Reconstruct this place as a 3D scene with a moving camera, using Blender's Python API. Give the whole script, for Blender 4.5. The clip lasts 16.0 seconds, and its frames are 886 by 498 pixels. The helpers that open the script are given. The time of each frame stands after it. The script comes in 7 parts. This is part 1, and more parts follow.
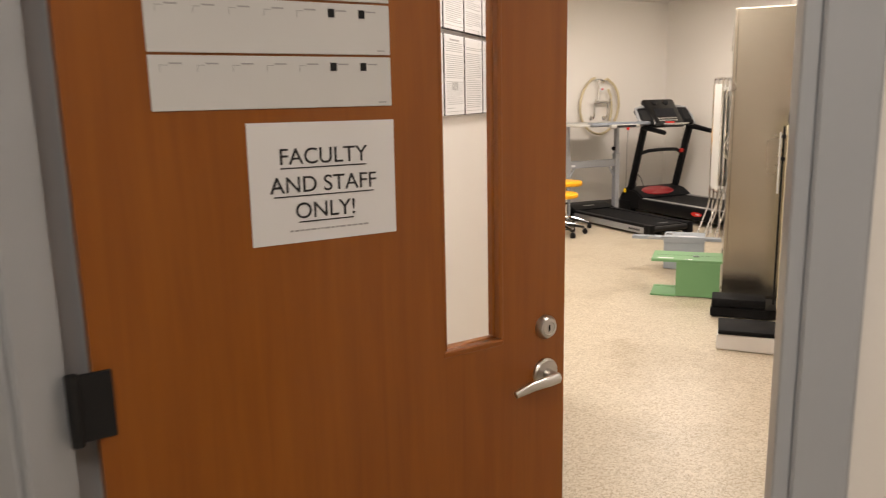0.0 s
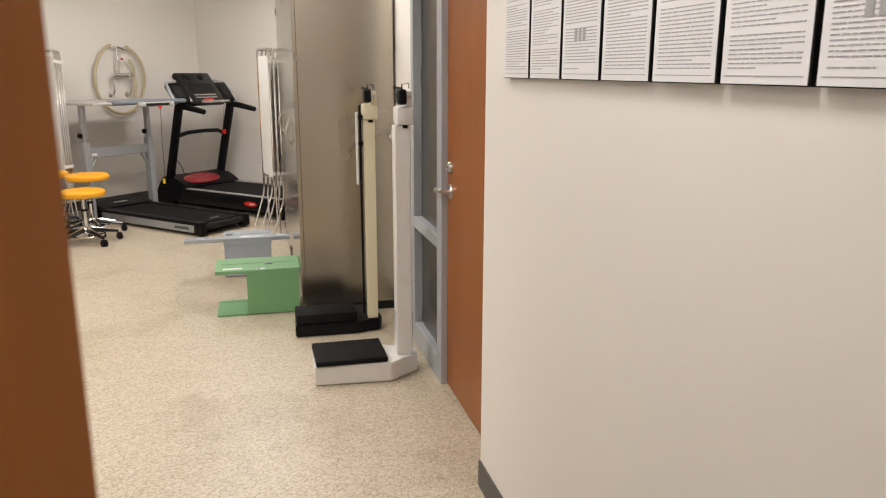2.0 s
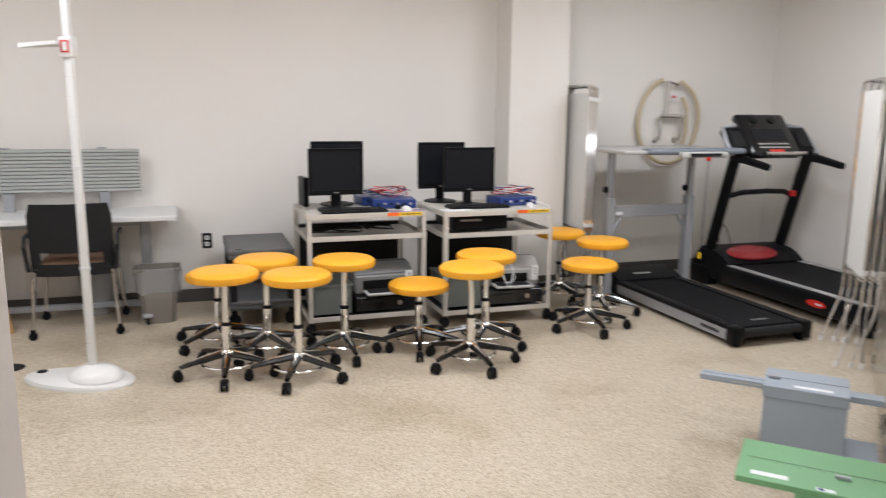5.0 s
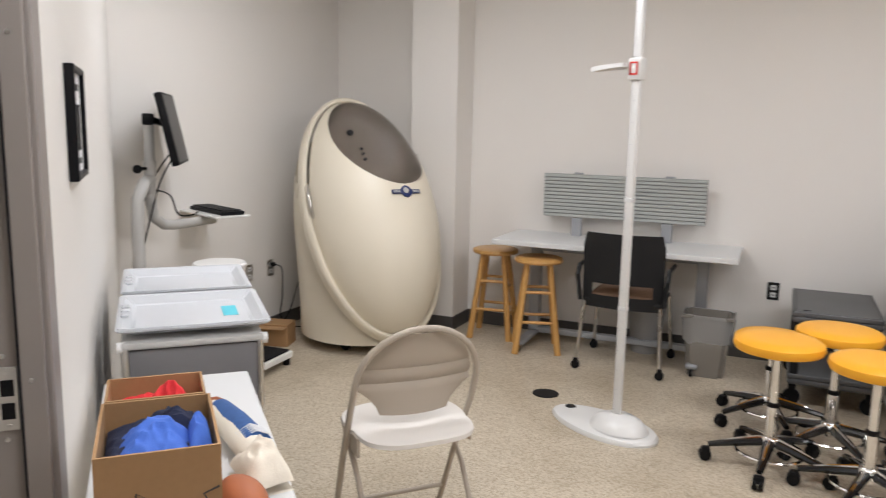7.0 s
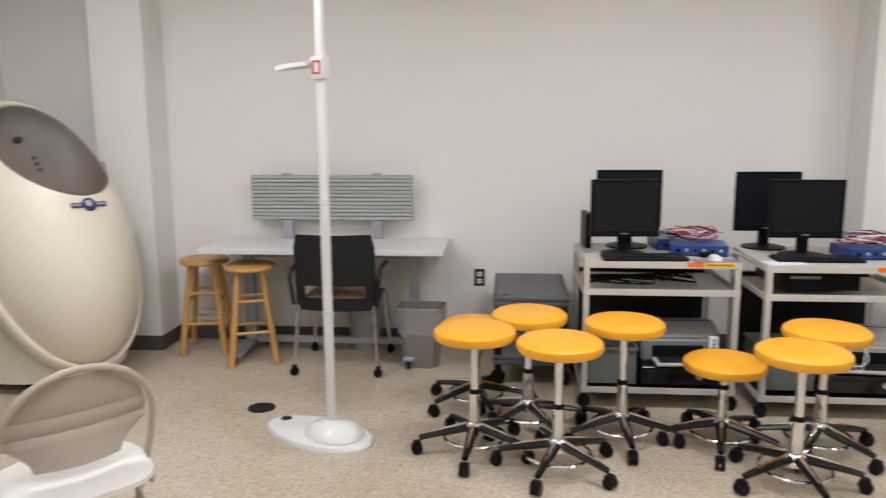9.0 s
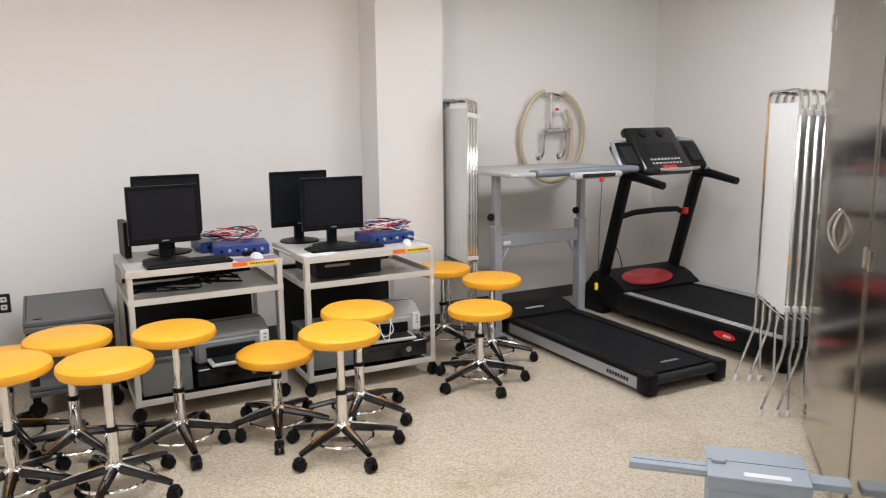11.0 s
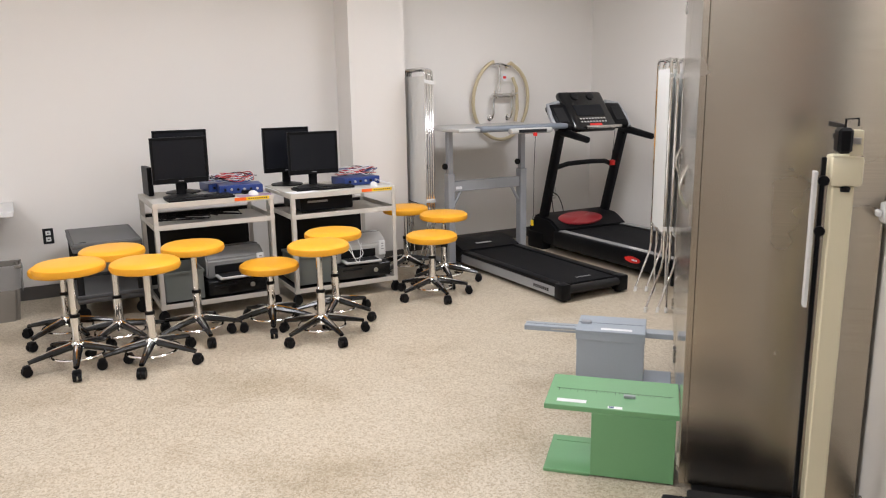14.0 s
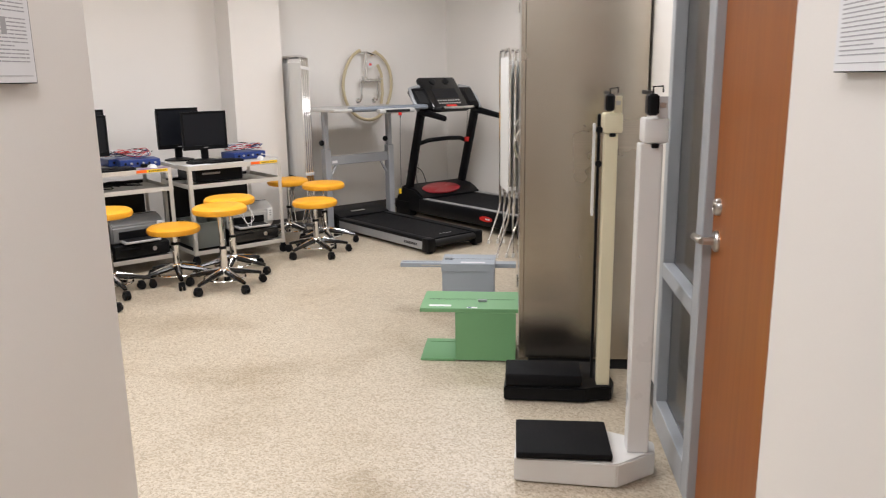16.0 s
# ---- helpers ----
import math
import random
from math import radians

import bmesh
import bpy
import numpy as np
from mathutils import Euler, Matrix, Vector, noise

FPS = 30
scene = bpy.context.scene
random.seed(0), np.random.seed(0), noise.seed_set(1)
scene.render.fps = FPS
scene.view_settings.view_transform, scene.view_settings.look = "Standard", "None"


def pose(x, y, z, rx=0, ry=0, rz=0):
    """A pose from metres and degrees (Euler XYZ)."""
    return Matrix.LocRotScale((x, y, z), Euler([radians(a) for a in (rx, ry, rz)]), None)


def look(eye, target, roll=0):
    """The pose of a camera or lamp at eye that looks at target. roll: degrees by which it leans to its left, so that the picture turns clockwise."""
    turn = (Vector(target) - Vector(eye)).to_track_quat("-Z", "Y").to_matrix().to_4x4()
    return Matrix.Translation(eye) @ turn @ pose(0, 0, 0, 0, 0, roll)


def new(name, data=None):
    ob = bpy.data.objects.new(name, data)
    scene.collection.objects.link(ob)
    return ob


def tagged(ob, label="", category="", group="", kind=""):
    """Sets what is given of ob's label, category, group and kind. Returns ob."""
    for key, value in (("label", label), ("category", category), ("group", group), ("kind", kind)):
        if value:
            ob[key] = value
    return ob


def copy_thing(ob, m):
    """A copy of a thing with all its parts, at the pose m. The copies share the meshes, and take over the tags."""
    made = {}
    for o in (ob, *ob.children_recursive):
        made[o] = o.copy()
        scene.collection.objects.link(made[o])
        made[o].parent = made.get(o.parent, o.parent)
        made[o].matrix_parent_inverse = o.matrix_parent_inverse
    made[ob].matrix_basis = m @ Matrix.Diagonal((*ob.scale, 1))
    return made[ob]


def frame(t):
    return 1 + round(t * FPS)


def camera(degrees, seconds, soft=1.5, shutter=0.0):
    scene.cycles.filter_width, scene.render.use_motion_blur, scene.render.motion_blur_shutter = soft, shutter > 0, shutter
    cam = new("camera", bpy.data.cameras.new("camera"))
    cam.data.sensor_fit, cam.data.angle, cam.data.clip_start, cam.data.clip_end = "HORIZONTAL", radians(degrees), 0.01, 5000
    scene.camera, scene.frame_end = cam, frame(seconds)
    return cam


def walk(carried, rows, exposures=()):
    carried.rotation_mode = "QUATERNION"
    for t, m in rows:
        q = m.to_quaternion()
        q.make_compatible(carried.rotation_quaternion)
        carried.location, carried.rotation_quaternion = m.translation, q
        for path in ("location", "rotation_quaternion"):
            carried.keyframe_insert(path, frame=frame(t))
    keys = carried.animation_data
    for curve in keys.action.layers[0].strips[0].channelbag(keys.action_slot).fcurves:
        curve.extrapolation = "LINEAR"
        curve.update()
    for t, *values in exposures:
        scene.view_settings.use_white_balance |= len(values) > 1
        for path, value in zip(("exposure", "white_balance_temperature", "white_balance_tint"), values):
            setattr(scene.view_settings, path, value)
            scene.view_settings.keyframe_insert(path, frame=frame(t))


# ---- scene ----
cam = camera(60.4, 16.0, 1.1, 0.3)
PATH = [
    (0, (0.204, -0.106, 1.523), (-0.477, 1.734, 1.135), -1.2),
    (0.5, (0.061, 0.222, 1.498), (-0.394, 2.132, 1.115), -0.9),
    (1, (-0.017, 0.557, 1.502), (-0.161, 2.512, 1.102), -1.2),
    (1.5, (-0.076, 0.85, 1.5), (0.172, 2.784, 1.059), -1.6),
    (2, (-0.022, 1.118, 1.485), (0.451, 3.004, 1.029), 0.1),
    (2.5, (0.096, 1.413, 1.47), (0.546, 3.306, 1.007), 1.3),
    (3, (0.179, 1.77, 1.462), (0.455, 3.699, 1.012), 1.1),
    (3.2, (0.19, 1.942, 1.471), (0.377, 3.884, 1.031), 0.9),
    (5.3, (-0.184, 3.355, 1.487), (-1.273, 4.997, 1.147), 0.8),
    (5.5, (-0.226, 3.42, 1.49), (-1.461, 4.955, 1.146), 0.8),
    (6, (-0.266, 3.629, 1.504), (-1.793, 4.874, 1.162), 1.0),
    (6.5, (-0.387, 3.753, 1.5), (-2.085, 4.754, 1.164), 1.1),
    (7, (-0.505, 3.81, 1.491), (-2.348, 4.517, 1.17), 1.2),
    (7.5, (-0.524, 3.86, 1.5), (-2.429, 4.377, 1.176), 1.3),
    (8, (-0.495, 3.953, 1.507), (-2.373, 4.553, 1.171), 0.8),
    (8.5, (-0.504, 4.042, 1.516), (-2.241, 4.973, 1.176), 0.1),
    (9, (-0.511, 4.082, 1.528), (-2.021, 5.35, 1.196), -0.3),
    (9.5, (-0.524, 4.166, 1.537), (-1.756, 5.706, 1.207), -0.4),
    (10, (-0.474, 4.152, 1.564), (-1.397, 5.897, 1.243), -0.5),
    (10.2, (-0.474, 4.127, 1.568), (-1.27, 5.934, 1.249), -0.1),
    (12.3, (-0.228, 3.748, 1.542), (-0.73, 5.65, 1.183), -0.7),
    (12.5, (-0.203, 3.65, 1.527), (-0.714, 5.549, 1.164), -0.7),
    (13, (-0.112, 3.413, 1.515), (-0.652, 5.301, 1.138), -0.8),
    (13.5, (0.03, 3.195, 1.514), (-0.518, 5.077, 1.118), -0.9),
    (14, (0.123, 2.99, 1.507), (-0.418, 4.87, 1.094), -0.9),
    (14.5, (0.145, 2.753, 1.486), (-0.33, 4.649, 1.06), -0.9),
    (15, (0.165, 2.464, 1.498), (-0.228, 4.377, 1.066), -1.0),
    (15.5, (0.214, 2.219, 1.471), (-0.089, 4.148, 1.037), -0.8),
    (16, (0.212, 2.017, 1.467), (0.024, 3.959, 1.024), -0.8),
]
LIGHTING = [(0.0, 0.44, 7500, 14), (1.5, 0.27, 7100, 12), (3.2, 0.08, 6250, 10), (5.4, 0.15, 6050, 11), (7.2, -0.05, 6150, 11), (8.4, -0.04, 6050, 11), (10.2, 0.17, 6050, 11), (12.4, 0.24, 6050, 11), (14.0, 0.22, 6150, 12), (16.0, 0.23, 6250, 12)]
walk(cam, [(t, look(eye, target, roll)) for t, eye, target, roll in PATH], LIGHTING)

# ---- world and light ----
world = bpy.data.worlds.new("world")
scene.world = world
world.use_nodes = True
world.node_tree.nodes["Background"].inputs[0].default_value = (0.9, 0.95, 1.0, 1)
world.node_tree.nodes["Background"].inputs[1].default_value = 0.05
scene.view_settings.exposure = 0.0
CEIL = 2.75
LAMP_POWER = 27.0
LAMP_COLOR = (1.0, 0.99, 0.985)


# ---- materials ----
def mat(name, color, rough=0.5, metal=0.0, grain=0.0, scale=60.0, bump=0.0, wear=0.06, wear_scale=3.0, spec=0.5, vary=0.0):
    """A painted, plastic or metal surface with fine grain, broad wear and slight relief."""
    m = bpy.data.materials.new(name)
    m.use_nodes = True
    nt = m.node_tree
    b = nt.nodes["Principled BSDF"]
    b.inputs["Roughness"].default_value = rough
    b.inputs["Metallic"].default_value = metal
    b.inputs["Specular IOR Level"].default_value = spec
    co = nt.nodes.new("ShaderNodeTexCoord")
    n1 = nt.nodes.new("ShaderNodeTexNoise")
    n1.inputs["Scale"].default_value = scale
    n1.inputs["Detail"].default_value = 4
    n2 = nt.nodes.new("ShaderNodeTexNoise")
    n2.inputs["Scale"].default_value = wear_scale
    n2.inputs["Detail"].default_value = 6
    nt.links.new(co.outputs["Object"], n1.inputs["Vector"])
    nt.links.new(co.outputs["Object"], n2.inputs["Vector"])
    add = nt.nodes.new("ShaderNodeMath")
    add.operation = "MULTIPLY_ADD"
    add.inputs[1].default_value = grain
    add.inputs[2].default_value = 1.0 - grain / 2
    nt.links.new(n1.outputs["Fac"], add.inputs[0])
    add2 = nt.nodes.new("ShaderNodeMath")
    add2.operation = "MULTIPLY_ADD"
    add2.inputs[1].default_value = wear
    add2.inputs[2].default_value = -wear / 2
    nt.links.new(n2.outputs["Fac"], add2.inputs[0])
    tot = nt.nodes.new("ShaderNodeMath")
    tot.operation = "ADD"
    nt.links.new(add.outputs[0], tot.inputs[0])
    nt.links.new(add2.outputs[0], tot.inputs[1])
    mul = nt.nodes.new("ShaderNodeVectorMath")
    mul.operation = "SCALE"
    mul.inputs[0].default_value = color[:3]
    nt.links.new(tot.outputs[0], mul.inputs["Scale"])
    nt.links.new(mul.outputs[0], b.inputs["Base Color"])
    rr = nt.nodes.new("ShaderNodeMath")
    rr.operation = "MULTIPLY_ADD"
    rr.inputs[1].default_value = 0.16
    rr.inputs[2].default_value = max(0.02, rough - 0.08)
    nt.links.new(n2.outputs["Fac"], rr.inputs[0])
    nt.links.new(rr.outputs[0], b.inputs["Roughness"])
    if bump:
        bp = nt.nodes.new("ShaderNodeBump")
        bp.inputs["Strength"].default_value = bump
        bp.inputs["Distance"].default_value = 0.002
        nt.links.new(n1.outputs["Fac"], bp.inputs["Height"])
        nt.links.new(bp.outputs[0], b.inputs["Normal"])
    return m


def floor_material():
    """Speckled beige vinyl with darker scuffs and a soft polish."""
    m = bpy.data.materials.new("speckled_vinyl")
    m.use_nodes = True
    nt = m.node_tree
    b = nt.nodes["Principled BSDF"]
    co = nt.nodes.new("ShaderNodeTexCoord")
    v1 = nt.nodes.new("ShaderNodeTexVoronoi")
    v1.inputs["Scale"].default_value = 125
    v2 = nt.nodes.new("ShaderNodeTexVoronoi")
    v2.inputs["Scale"].default_value = 240
    r1 = nt.nodes.new("ShaderNodeValToRGB")
    e = r1.color_ramp.elements
    e[0].position, e[0].color = 0.0, (0.39, 0.318, 0.227, 1)
    e[1].position, e[1].color = 0.3, (0.485, 0.412, 0.306, 1)
    a = e.new(0.55)
    a.color = (0.543, 0.468, 0.358, 1)
    a = e.new(0.85)
    a.color = (0.60, 0.53, 0.424, 1)
    r2 = nt.nodes.new("ShaderNodeValToRGB")
    e = r2.color_ramp.elements
    e[0].position, e[0].color = 0.05, (0.70, 0.68, 0.63, 1)
    e[1].position, e[1].color = 0.35, (1, 1, 1, 1)
    sep = nt.nodes.new("ShaderNodeSeparateColor")
    sep2 = nt.nodes.new("ShaderNodeSeparateColor")
    mix = nt.nodes.new("ShaderNodeMix")
    mix.data_type, mix.blend_type = "RGBA", "MULTIPLY"
    mix.inputs[0].default_value = 0.8
    n = nt.nodes.new("ShaderNodeTexNoise")
    n.inputs["Scale"].default_value = 1.3
    n.inputs["Detail"].default_value = 7
    n.inputs["Roughness"].default_value = 0.65
    r3 = nt.nodes.new("ShaderNodeValToRGB")
    e = r3.color_ramp.elements
    e[0].position, e[0].color = 0.31, (0.70, 0.66, 0.59, 1)
    e[1].position, e[1].color = 0.5, (1, 1, 1, 1)
    mix2 = nt.nodes.new("ShaderNodeMix")
    mix2.data_type, mix2.blend_type = "RGBA", "MULTIPLY"
    mix2.inputs[0].default_value = 0.8
    for v in (v1, v2, n):
        nt.links.new(co.outputs["Object"], v.inputs["Vector"])
    nt.links.new(v1.outputs["Color"], sep.inputs[0])
    nt.links.new(sep.outputs[0], r1.inputs[0])
    nt.links.new(v2.outputs["Color"], sep2.inputs[0])
    nt.links.new(sep2.outputs[1], r2.inputs[0])
    nt.links.new(r1.outputs[0], mix.inputs[6])
    nt.links.new(r2.outputs[0], mix.inputs[7])
    nt.links.new(n.outputs["Fac"], r3.inputs[0])
    nt.links.new(mix.outputs[2], mix2.inputs[6])
    nt.links.new(r3.outputs[0], mix2.inputs[7])
    nt.links.new(mix2.outputs[2], b.inputs["Base Color"])
    rr = nt.nodes.new("ShaderNodeMath")
    rr.operation = "MULTIPLY_ADD"
    rr.inputs[1].default_value = 0.3
    rr.inputs[2].default_value = 0.22
    nt.links.new(n.outputs["Fac"], rr.inputs[0])
    nt.links.new(rr.outputs[0], b.inputs["Roughness"])
    bp = nt.nodes.new("ShaderNodeBump")
    bp.inputs["Strength"].default_value = 0.06
    bp.inputs["Distance"].default_value = 0.001
    nt.links.new(sep.outputs[0], bp.inputs["Height"])
    nt.links.new(bp.outputs[0], b.inputs["Normal"])
    return m


def wood_material(name, light, dark, grain_scale=(14, 14, 0.9), rough=0.35, contrast=1.0):
    """Wood with grain along the object's z axis."""
    m = bpy.data.materials.new(name)
    m.use_nodes = True
    nt = m.node_tree
    b = nt.nodes["Principled BSDF"]
    co = nt.nodes.new("ShaderNodeTexCoord")
    mp = nt.nodes.new("ShaderNodeMapping")
    mp.inputs["Scale"].default_value = grain_scale
    n = nt.nodes.new("ShaderNodeTexNoise")
    n.inputs["Scale"].default_value = 4
    n.inputs["Detail"].default_value = 8
    n.inputs["Distortion"].default_value = 0.6
    n2 = nt.nodes.new("ShaderNodeTexNoise")
    n2.inputs["Scale"].default_value = 1.1
    n2.inputs["Detail"].default_value = 3
    r = nt.nodes.new("ShaderNodeValToRGB")
    e = r.color_ramp.elements
    e[0].position, e[0].color = 0.5 - 0.22 / contrast, (*dark, 1)
    e[1].position, e[1].color = 0.5 + 0.22 / contrast, (*light, 1)
    mix = nt.nodes.new("ShaderNodeMath")
    mix.operation = "MULTIPLY_ADD"
    mix.inputs[1].default_value = 0.35
    nt.links.new(co.outputs["Object"], mp.inputs["Vector"])
    nt.links.new(mp.outputs[0], n.inputs["Vector"])
    nt.links.new(mp.outputs[0], n2.inputs["Vector"])
    off = nt.nodes.new("ShaderNodeMath")
    off.operation = "MULTIPLY_ADD"
    off.inputs[1].default_value = 0.65
    off.inputs[2].default_value = 0.0
    nt.links.new(n.outputs["Fac"], off.inputs[0])
    nt.links.new(n2.outputs["Fac"], mix.inputs[0])
    nt.links.new(off.outputs[0], mix.inputs[2])
    nt.links.new(mix.outputs[0], r.inputs[0])
    nt.links.new(r.outputs[0], b.inputs["Base Color"])
    b.inputs["Roughness"].default_value = rough
    bp = nt.nodes.new("ShaderNodeBump")
    bp.inputs["Strength"].default_value = 0.08
    bp.inputs["Distance"].default_value = 0.001
    nt.links.new(n.outputs["Fac"], bp.inputs["Height"])
    nt.links.new(bp.outputs[0], b.inputs["Normal"])
    return m


def brushed_material(name, color, rough=0.32, stretch=(90, 90, 1.2)):
    """Brushed steel with streaks across the stretch's long axis and cloudy smears."""
    m = bpy.data.materials.new(name)
    m.use_nodes = True
    nt = m.node_tree
    b = nt.nodes["Principled BSDF"]
    b.inputs["Metallic"].default_value = 1.0
    co = nt.nodes.new("ShaderNodeTexCoord")
    mp = nt.nodes.new("ShaderNodeMapping")
    mp.inputs["Scale"].default_value = stretch
    n = nt.nodes.new("ShaderNodeTexNoise")
    n.inputs["Scale"].default_value = 3
    n.inputs["Detail"].default_value = 5
    n2 = nt.nodes.new("ShaderNodeTexNoise")
    n2.inputs["Scale"].default_value = 2.2
    n2.inputs["Detail"].default_value = 5
    nt.links.new(co.outputs["Object"], mp.inputs["Vector"])
    nt.links.new(mp.outputs[0], n.inputs["Vector"])
    nt.links.new(co.outputs["Object"], n2.inputs["Vector"])
    k = nt.nodes.new("ShaderNodeMath")
    k.operation = "MULTIPLY_ADD"
    k.inputs[1].default_value = 0.30
    k.inputs[2].default_value = 0.85
    nt.links.new(n.outputs["Fac"], k.inputs[0])
    mul = nt.nodes.new("ShaderNodeVectorMath")
    mul.operation = "SCALE"
    mul.inputs[0].default_value = color
    nt.links.new(k.outputs[0], mul.inputs["Scale"])
    nt.links.new(mul.outputs[0], b.inputs["Base Color"])
    s = nt.nodes.new("ShaderNodeMath")
    s.operation = "MULTIPLY_ADD"
    s.inputs[1].default_value = 0.12
    s.inputs[2].default_value = rough - 0.06
    nt.links.new(n2.outputs["Fac"], s.inputs[0])
    nt.links.new(s.outputs[0], b.inputs["Roughness"])
    bp = nt.nodes.new("ShaderNodeBump")
    bp.inputs["Strength"].default_value = 0.05
    bp.inputs["Distance"].default_value = 0.001
    nt.links.new(n.outputs["Fac"], bp.inputs["Height"])
    nt.links.new(bp.outputs[0], b.inputs["Normal"])
    return m


def glass_material(name, tint=(1, 1, 1), rough=0.0, ior=1.45):
    m = bpy.data.materials.new(name)
    m.use_nodes = True
    b = m.node_tree.nodes["Principled BSDF"]
    b.inputs["Base Color"].default_value = (*tint, 1)
    b.inputs["Transmission Weight"].default_value = 1
    b.inputs["Roughness"].default_value = rough
    b.inputs["IOR"].default_value = ior
    return m


def lamp_material(name, color, strength):
    m = bpy.data.materials.new(name)
    m.use_nodes = True
    b = m.node_tree.nodes["Principled BSDF"]
    b.inputs["Emission Color"].default_value = (*color, 1)
    b.inputs["Emission Strength"].default_value = strength
    return m


FLOOR = floor_material()
WALL = mat("cream_wall_paint", (0.79, 0.757, 0.715), 0.55, grain=0.03, scale=220, bump=0.12, wear=0.03, wear_scale=0.8)
CEILING_TILE = mat("ceiling_tile", (0.8, 0.79, 0.76), 0.9, grain=0.1, scale=160, bump=0.4)
BASE_GREY = mat("vinyl_base_grey", (0.075, 0.07, 0.066), 0.5, wear=0.2)
FRAME_TAUPE = mat("taupe_door_frame_paint", (0.25, 0.22, 0.20), 0.42, grain=0.03, scale=120, bump=0.05)
FRAME_GREY = mat("grey_door_frame_paint", (0.375, 0.395, 0.42), 0.38, grain=0.03, scale=120, bump=0.05)
DOOR_WOOD = wood_material("stained_maple_veneer", (0.345, 0.106, 0.010), (0.225, 0.058, 0.004), (9, 9, 0.5), 0.36, 0.8)
STOOL_WOOD = wood_material("varnished_pine", (0.62, 0.36, 0.12), (0.46, 0.23, 0.06), (30, 30, 2), 0.35)
STEEL = brushed_material("brushed_stainless", (0.52, 0.47, 0.395), 0.26, (1.0, 1.0, 70))
SATIN = mat("satin_nickel", (0.58, 0.56, 0.53), 0.28, 1.0, wear=0.08)
CHROME = mat("polished_chrome", (0.82, 0.81, 0.8), 0.09, 1.0, wear=0.05)
ALU = mat("silver_grey_metal_paint", (0.36, 0.37, 0.39), 0.4, 0.3, wear=0.1)
BLACK = mat("black_plastic", (0.005, 0.005, 0.006), 0.42, grain=0.2, scale=300, bump=0.1, spec=0.16)
BLACK_GLOSS = mat("glossy_black_plastic", (0.008, 0.008, 0.009), 0.16)
SCREEN = mat("dark_screen", (0.006, 0.007, 0.010), 0.35, wear=0.02, spec=0.3)
RUBBER = mat("black_ribbed_rubber", (0.006, 0.006, 0.007), 0.7, grain=0.4, scale=400, bump=0.4, spec=0.15)
YELLOW = mat("yellow_seat_vinyl", (0.86, 0.40, 0.018), 0.42, grain=0.05, scale=300, bump=0.12)
WHITE = mat("white_enamel", (0.72, 0.71, 0.69), 0.3, wear=0.04)
WHITE_MATT = mat("white_laminate", (0.66, 0.66, 0.655), 0.42, wear=0.04)
CREAM = mat("cream_shell", (0.72, 0.655, 0.53), 0.42, wear=0.03, wear_scale=0.6)
CREAM_PAINT = mat("cream_metal_paint", (0.72, 0.65, 0.46), 0.4, wear=0.08)
SHELL_IN = mat("grey_beige_lining", (0.13, 0.104, 0.08), 0.5, wear=0.1)
GREEN = mat("green_paint", (0.16, 0.355, 0.165), 0.42, grain=0.06, scale=80, bump=0.1, wear=0.2)
BLUEGREY = mat("blue_grey_paint", (0.33, 0.37, 0.42), 0.42, grain=0.05, scale=80, bump=0.1, wear=0.12)
CART_PAINT = mat("off_white_cart_paint", (0.54, 0.51, 0.46), 0.42, wear=0.15)
TAUPE = mat("taupe_chair_paint", (0.43, 0.37, 0.30), 0.4, wear=0.06)
OFFWHITE_VINYL = mat("off_white_vinyl", (0.74, 0.70, 0.65), 0.5, wear=0.05)
GREY_PLASTIC = mat("grey_plastic", (0.28, 0.275, 0.27), 0.5, wear=0.15)
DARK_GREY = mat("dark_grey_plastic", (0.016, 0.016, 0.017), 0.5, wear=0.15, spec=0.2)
BIN_GREY = mat("taupe_bin_plastic", (0.20, 0.18, 0.155), 0.5, wear=0.1)
BAG = glass_material("thin_clear_bag", (0.6, 0.6, 0.6), 0.35, 1.2)
BAG.node_tree.nodes["Principled BSDF"].inputs["Transmission Weight"].default_value = 0.8
TOTE = glass_material("cloudy_clear_plastic", (0.34, 0.36, 0.33), 0.3, 1.2)
TOTE.node_tree.nodes["Principled BSDF"].inputs["Transmission Weight"].default_value = 0.6
BLUE_BOX = mat("blue_equipment_case", (0.02, 0.045, 0.19), 0.35, wear=0.2)
BLUE_CLOTH = mat("blue_cloth", (0.05, 0.125, 0.47), 0.85, grain=0.2, scale=500, bump=0.3, wear=0.4)
NAVY_CLOTH = mat("navy_cloth", (0.006, 0.010, 0.035), 0.85, grain=0.2, scale=500, bump=0.3, wear=0.4)
RED_CLOTH = mat("red_cloth", (0.60, 0.02, 0.025), 0.85, grain=0.2, scale=500, bump=0.3, wear=0.3)
RED = mat("red_plastic", (0.62, 0.02, 0.015), 0.35)
ORANGE_TAPE = mat("orange_tape", (0.85, 0.13, 0.01), 0.45)
YELLOW_TAPE = mat("yellow_tape", (0.85, 0.55, 0.01), 0.45)
CARDBOARD = mat("cardboard", (0.33, 0.19, 0.085), 0.85, grain=0.12, scale=90, bump=0.15, wear=0.2)
PAPER = mat("paper", (0.78, 0.78, 0.79), 0.7, wear=0.02)
INK = mat("dark_ink", (0.02, 0.02, 0.022), 0.7)
INK_GREY = mat("grey_print", (0.38, 0.38, 0.39), 0.7)
HOSE = mat("cream_rubber_hose", (0.56, 0.47, 0.30), 0.5, wear=0.15)
CURTAIN = mat("white_curtain_cloth", (0.78, 0.78, 0.76), 0.8, grain=0.08, scale=400, bump=0.2)
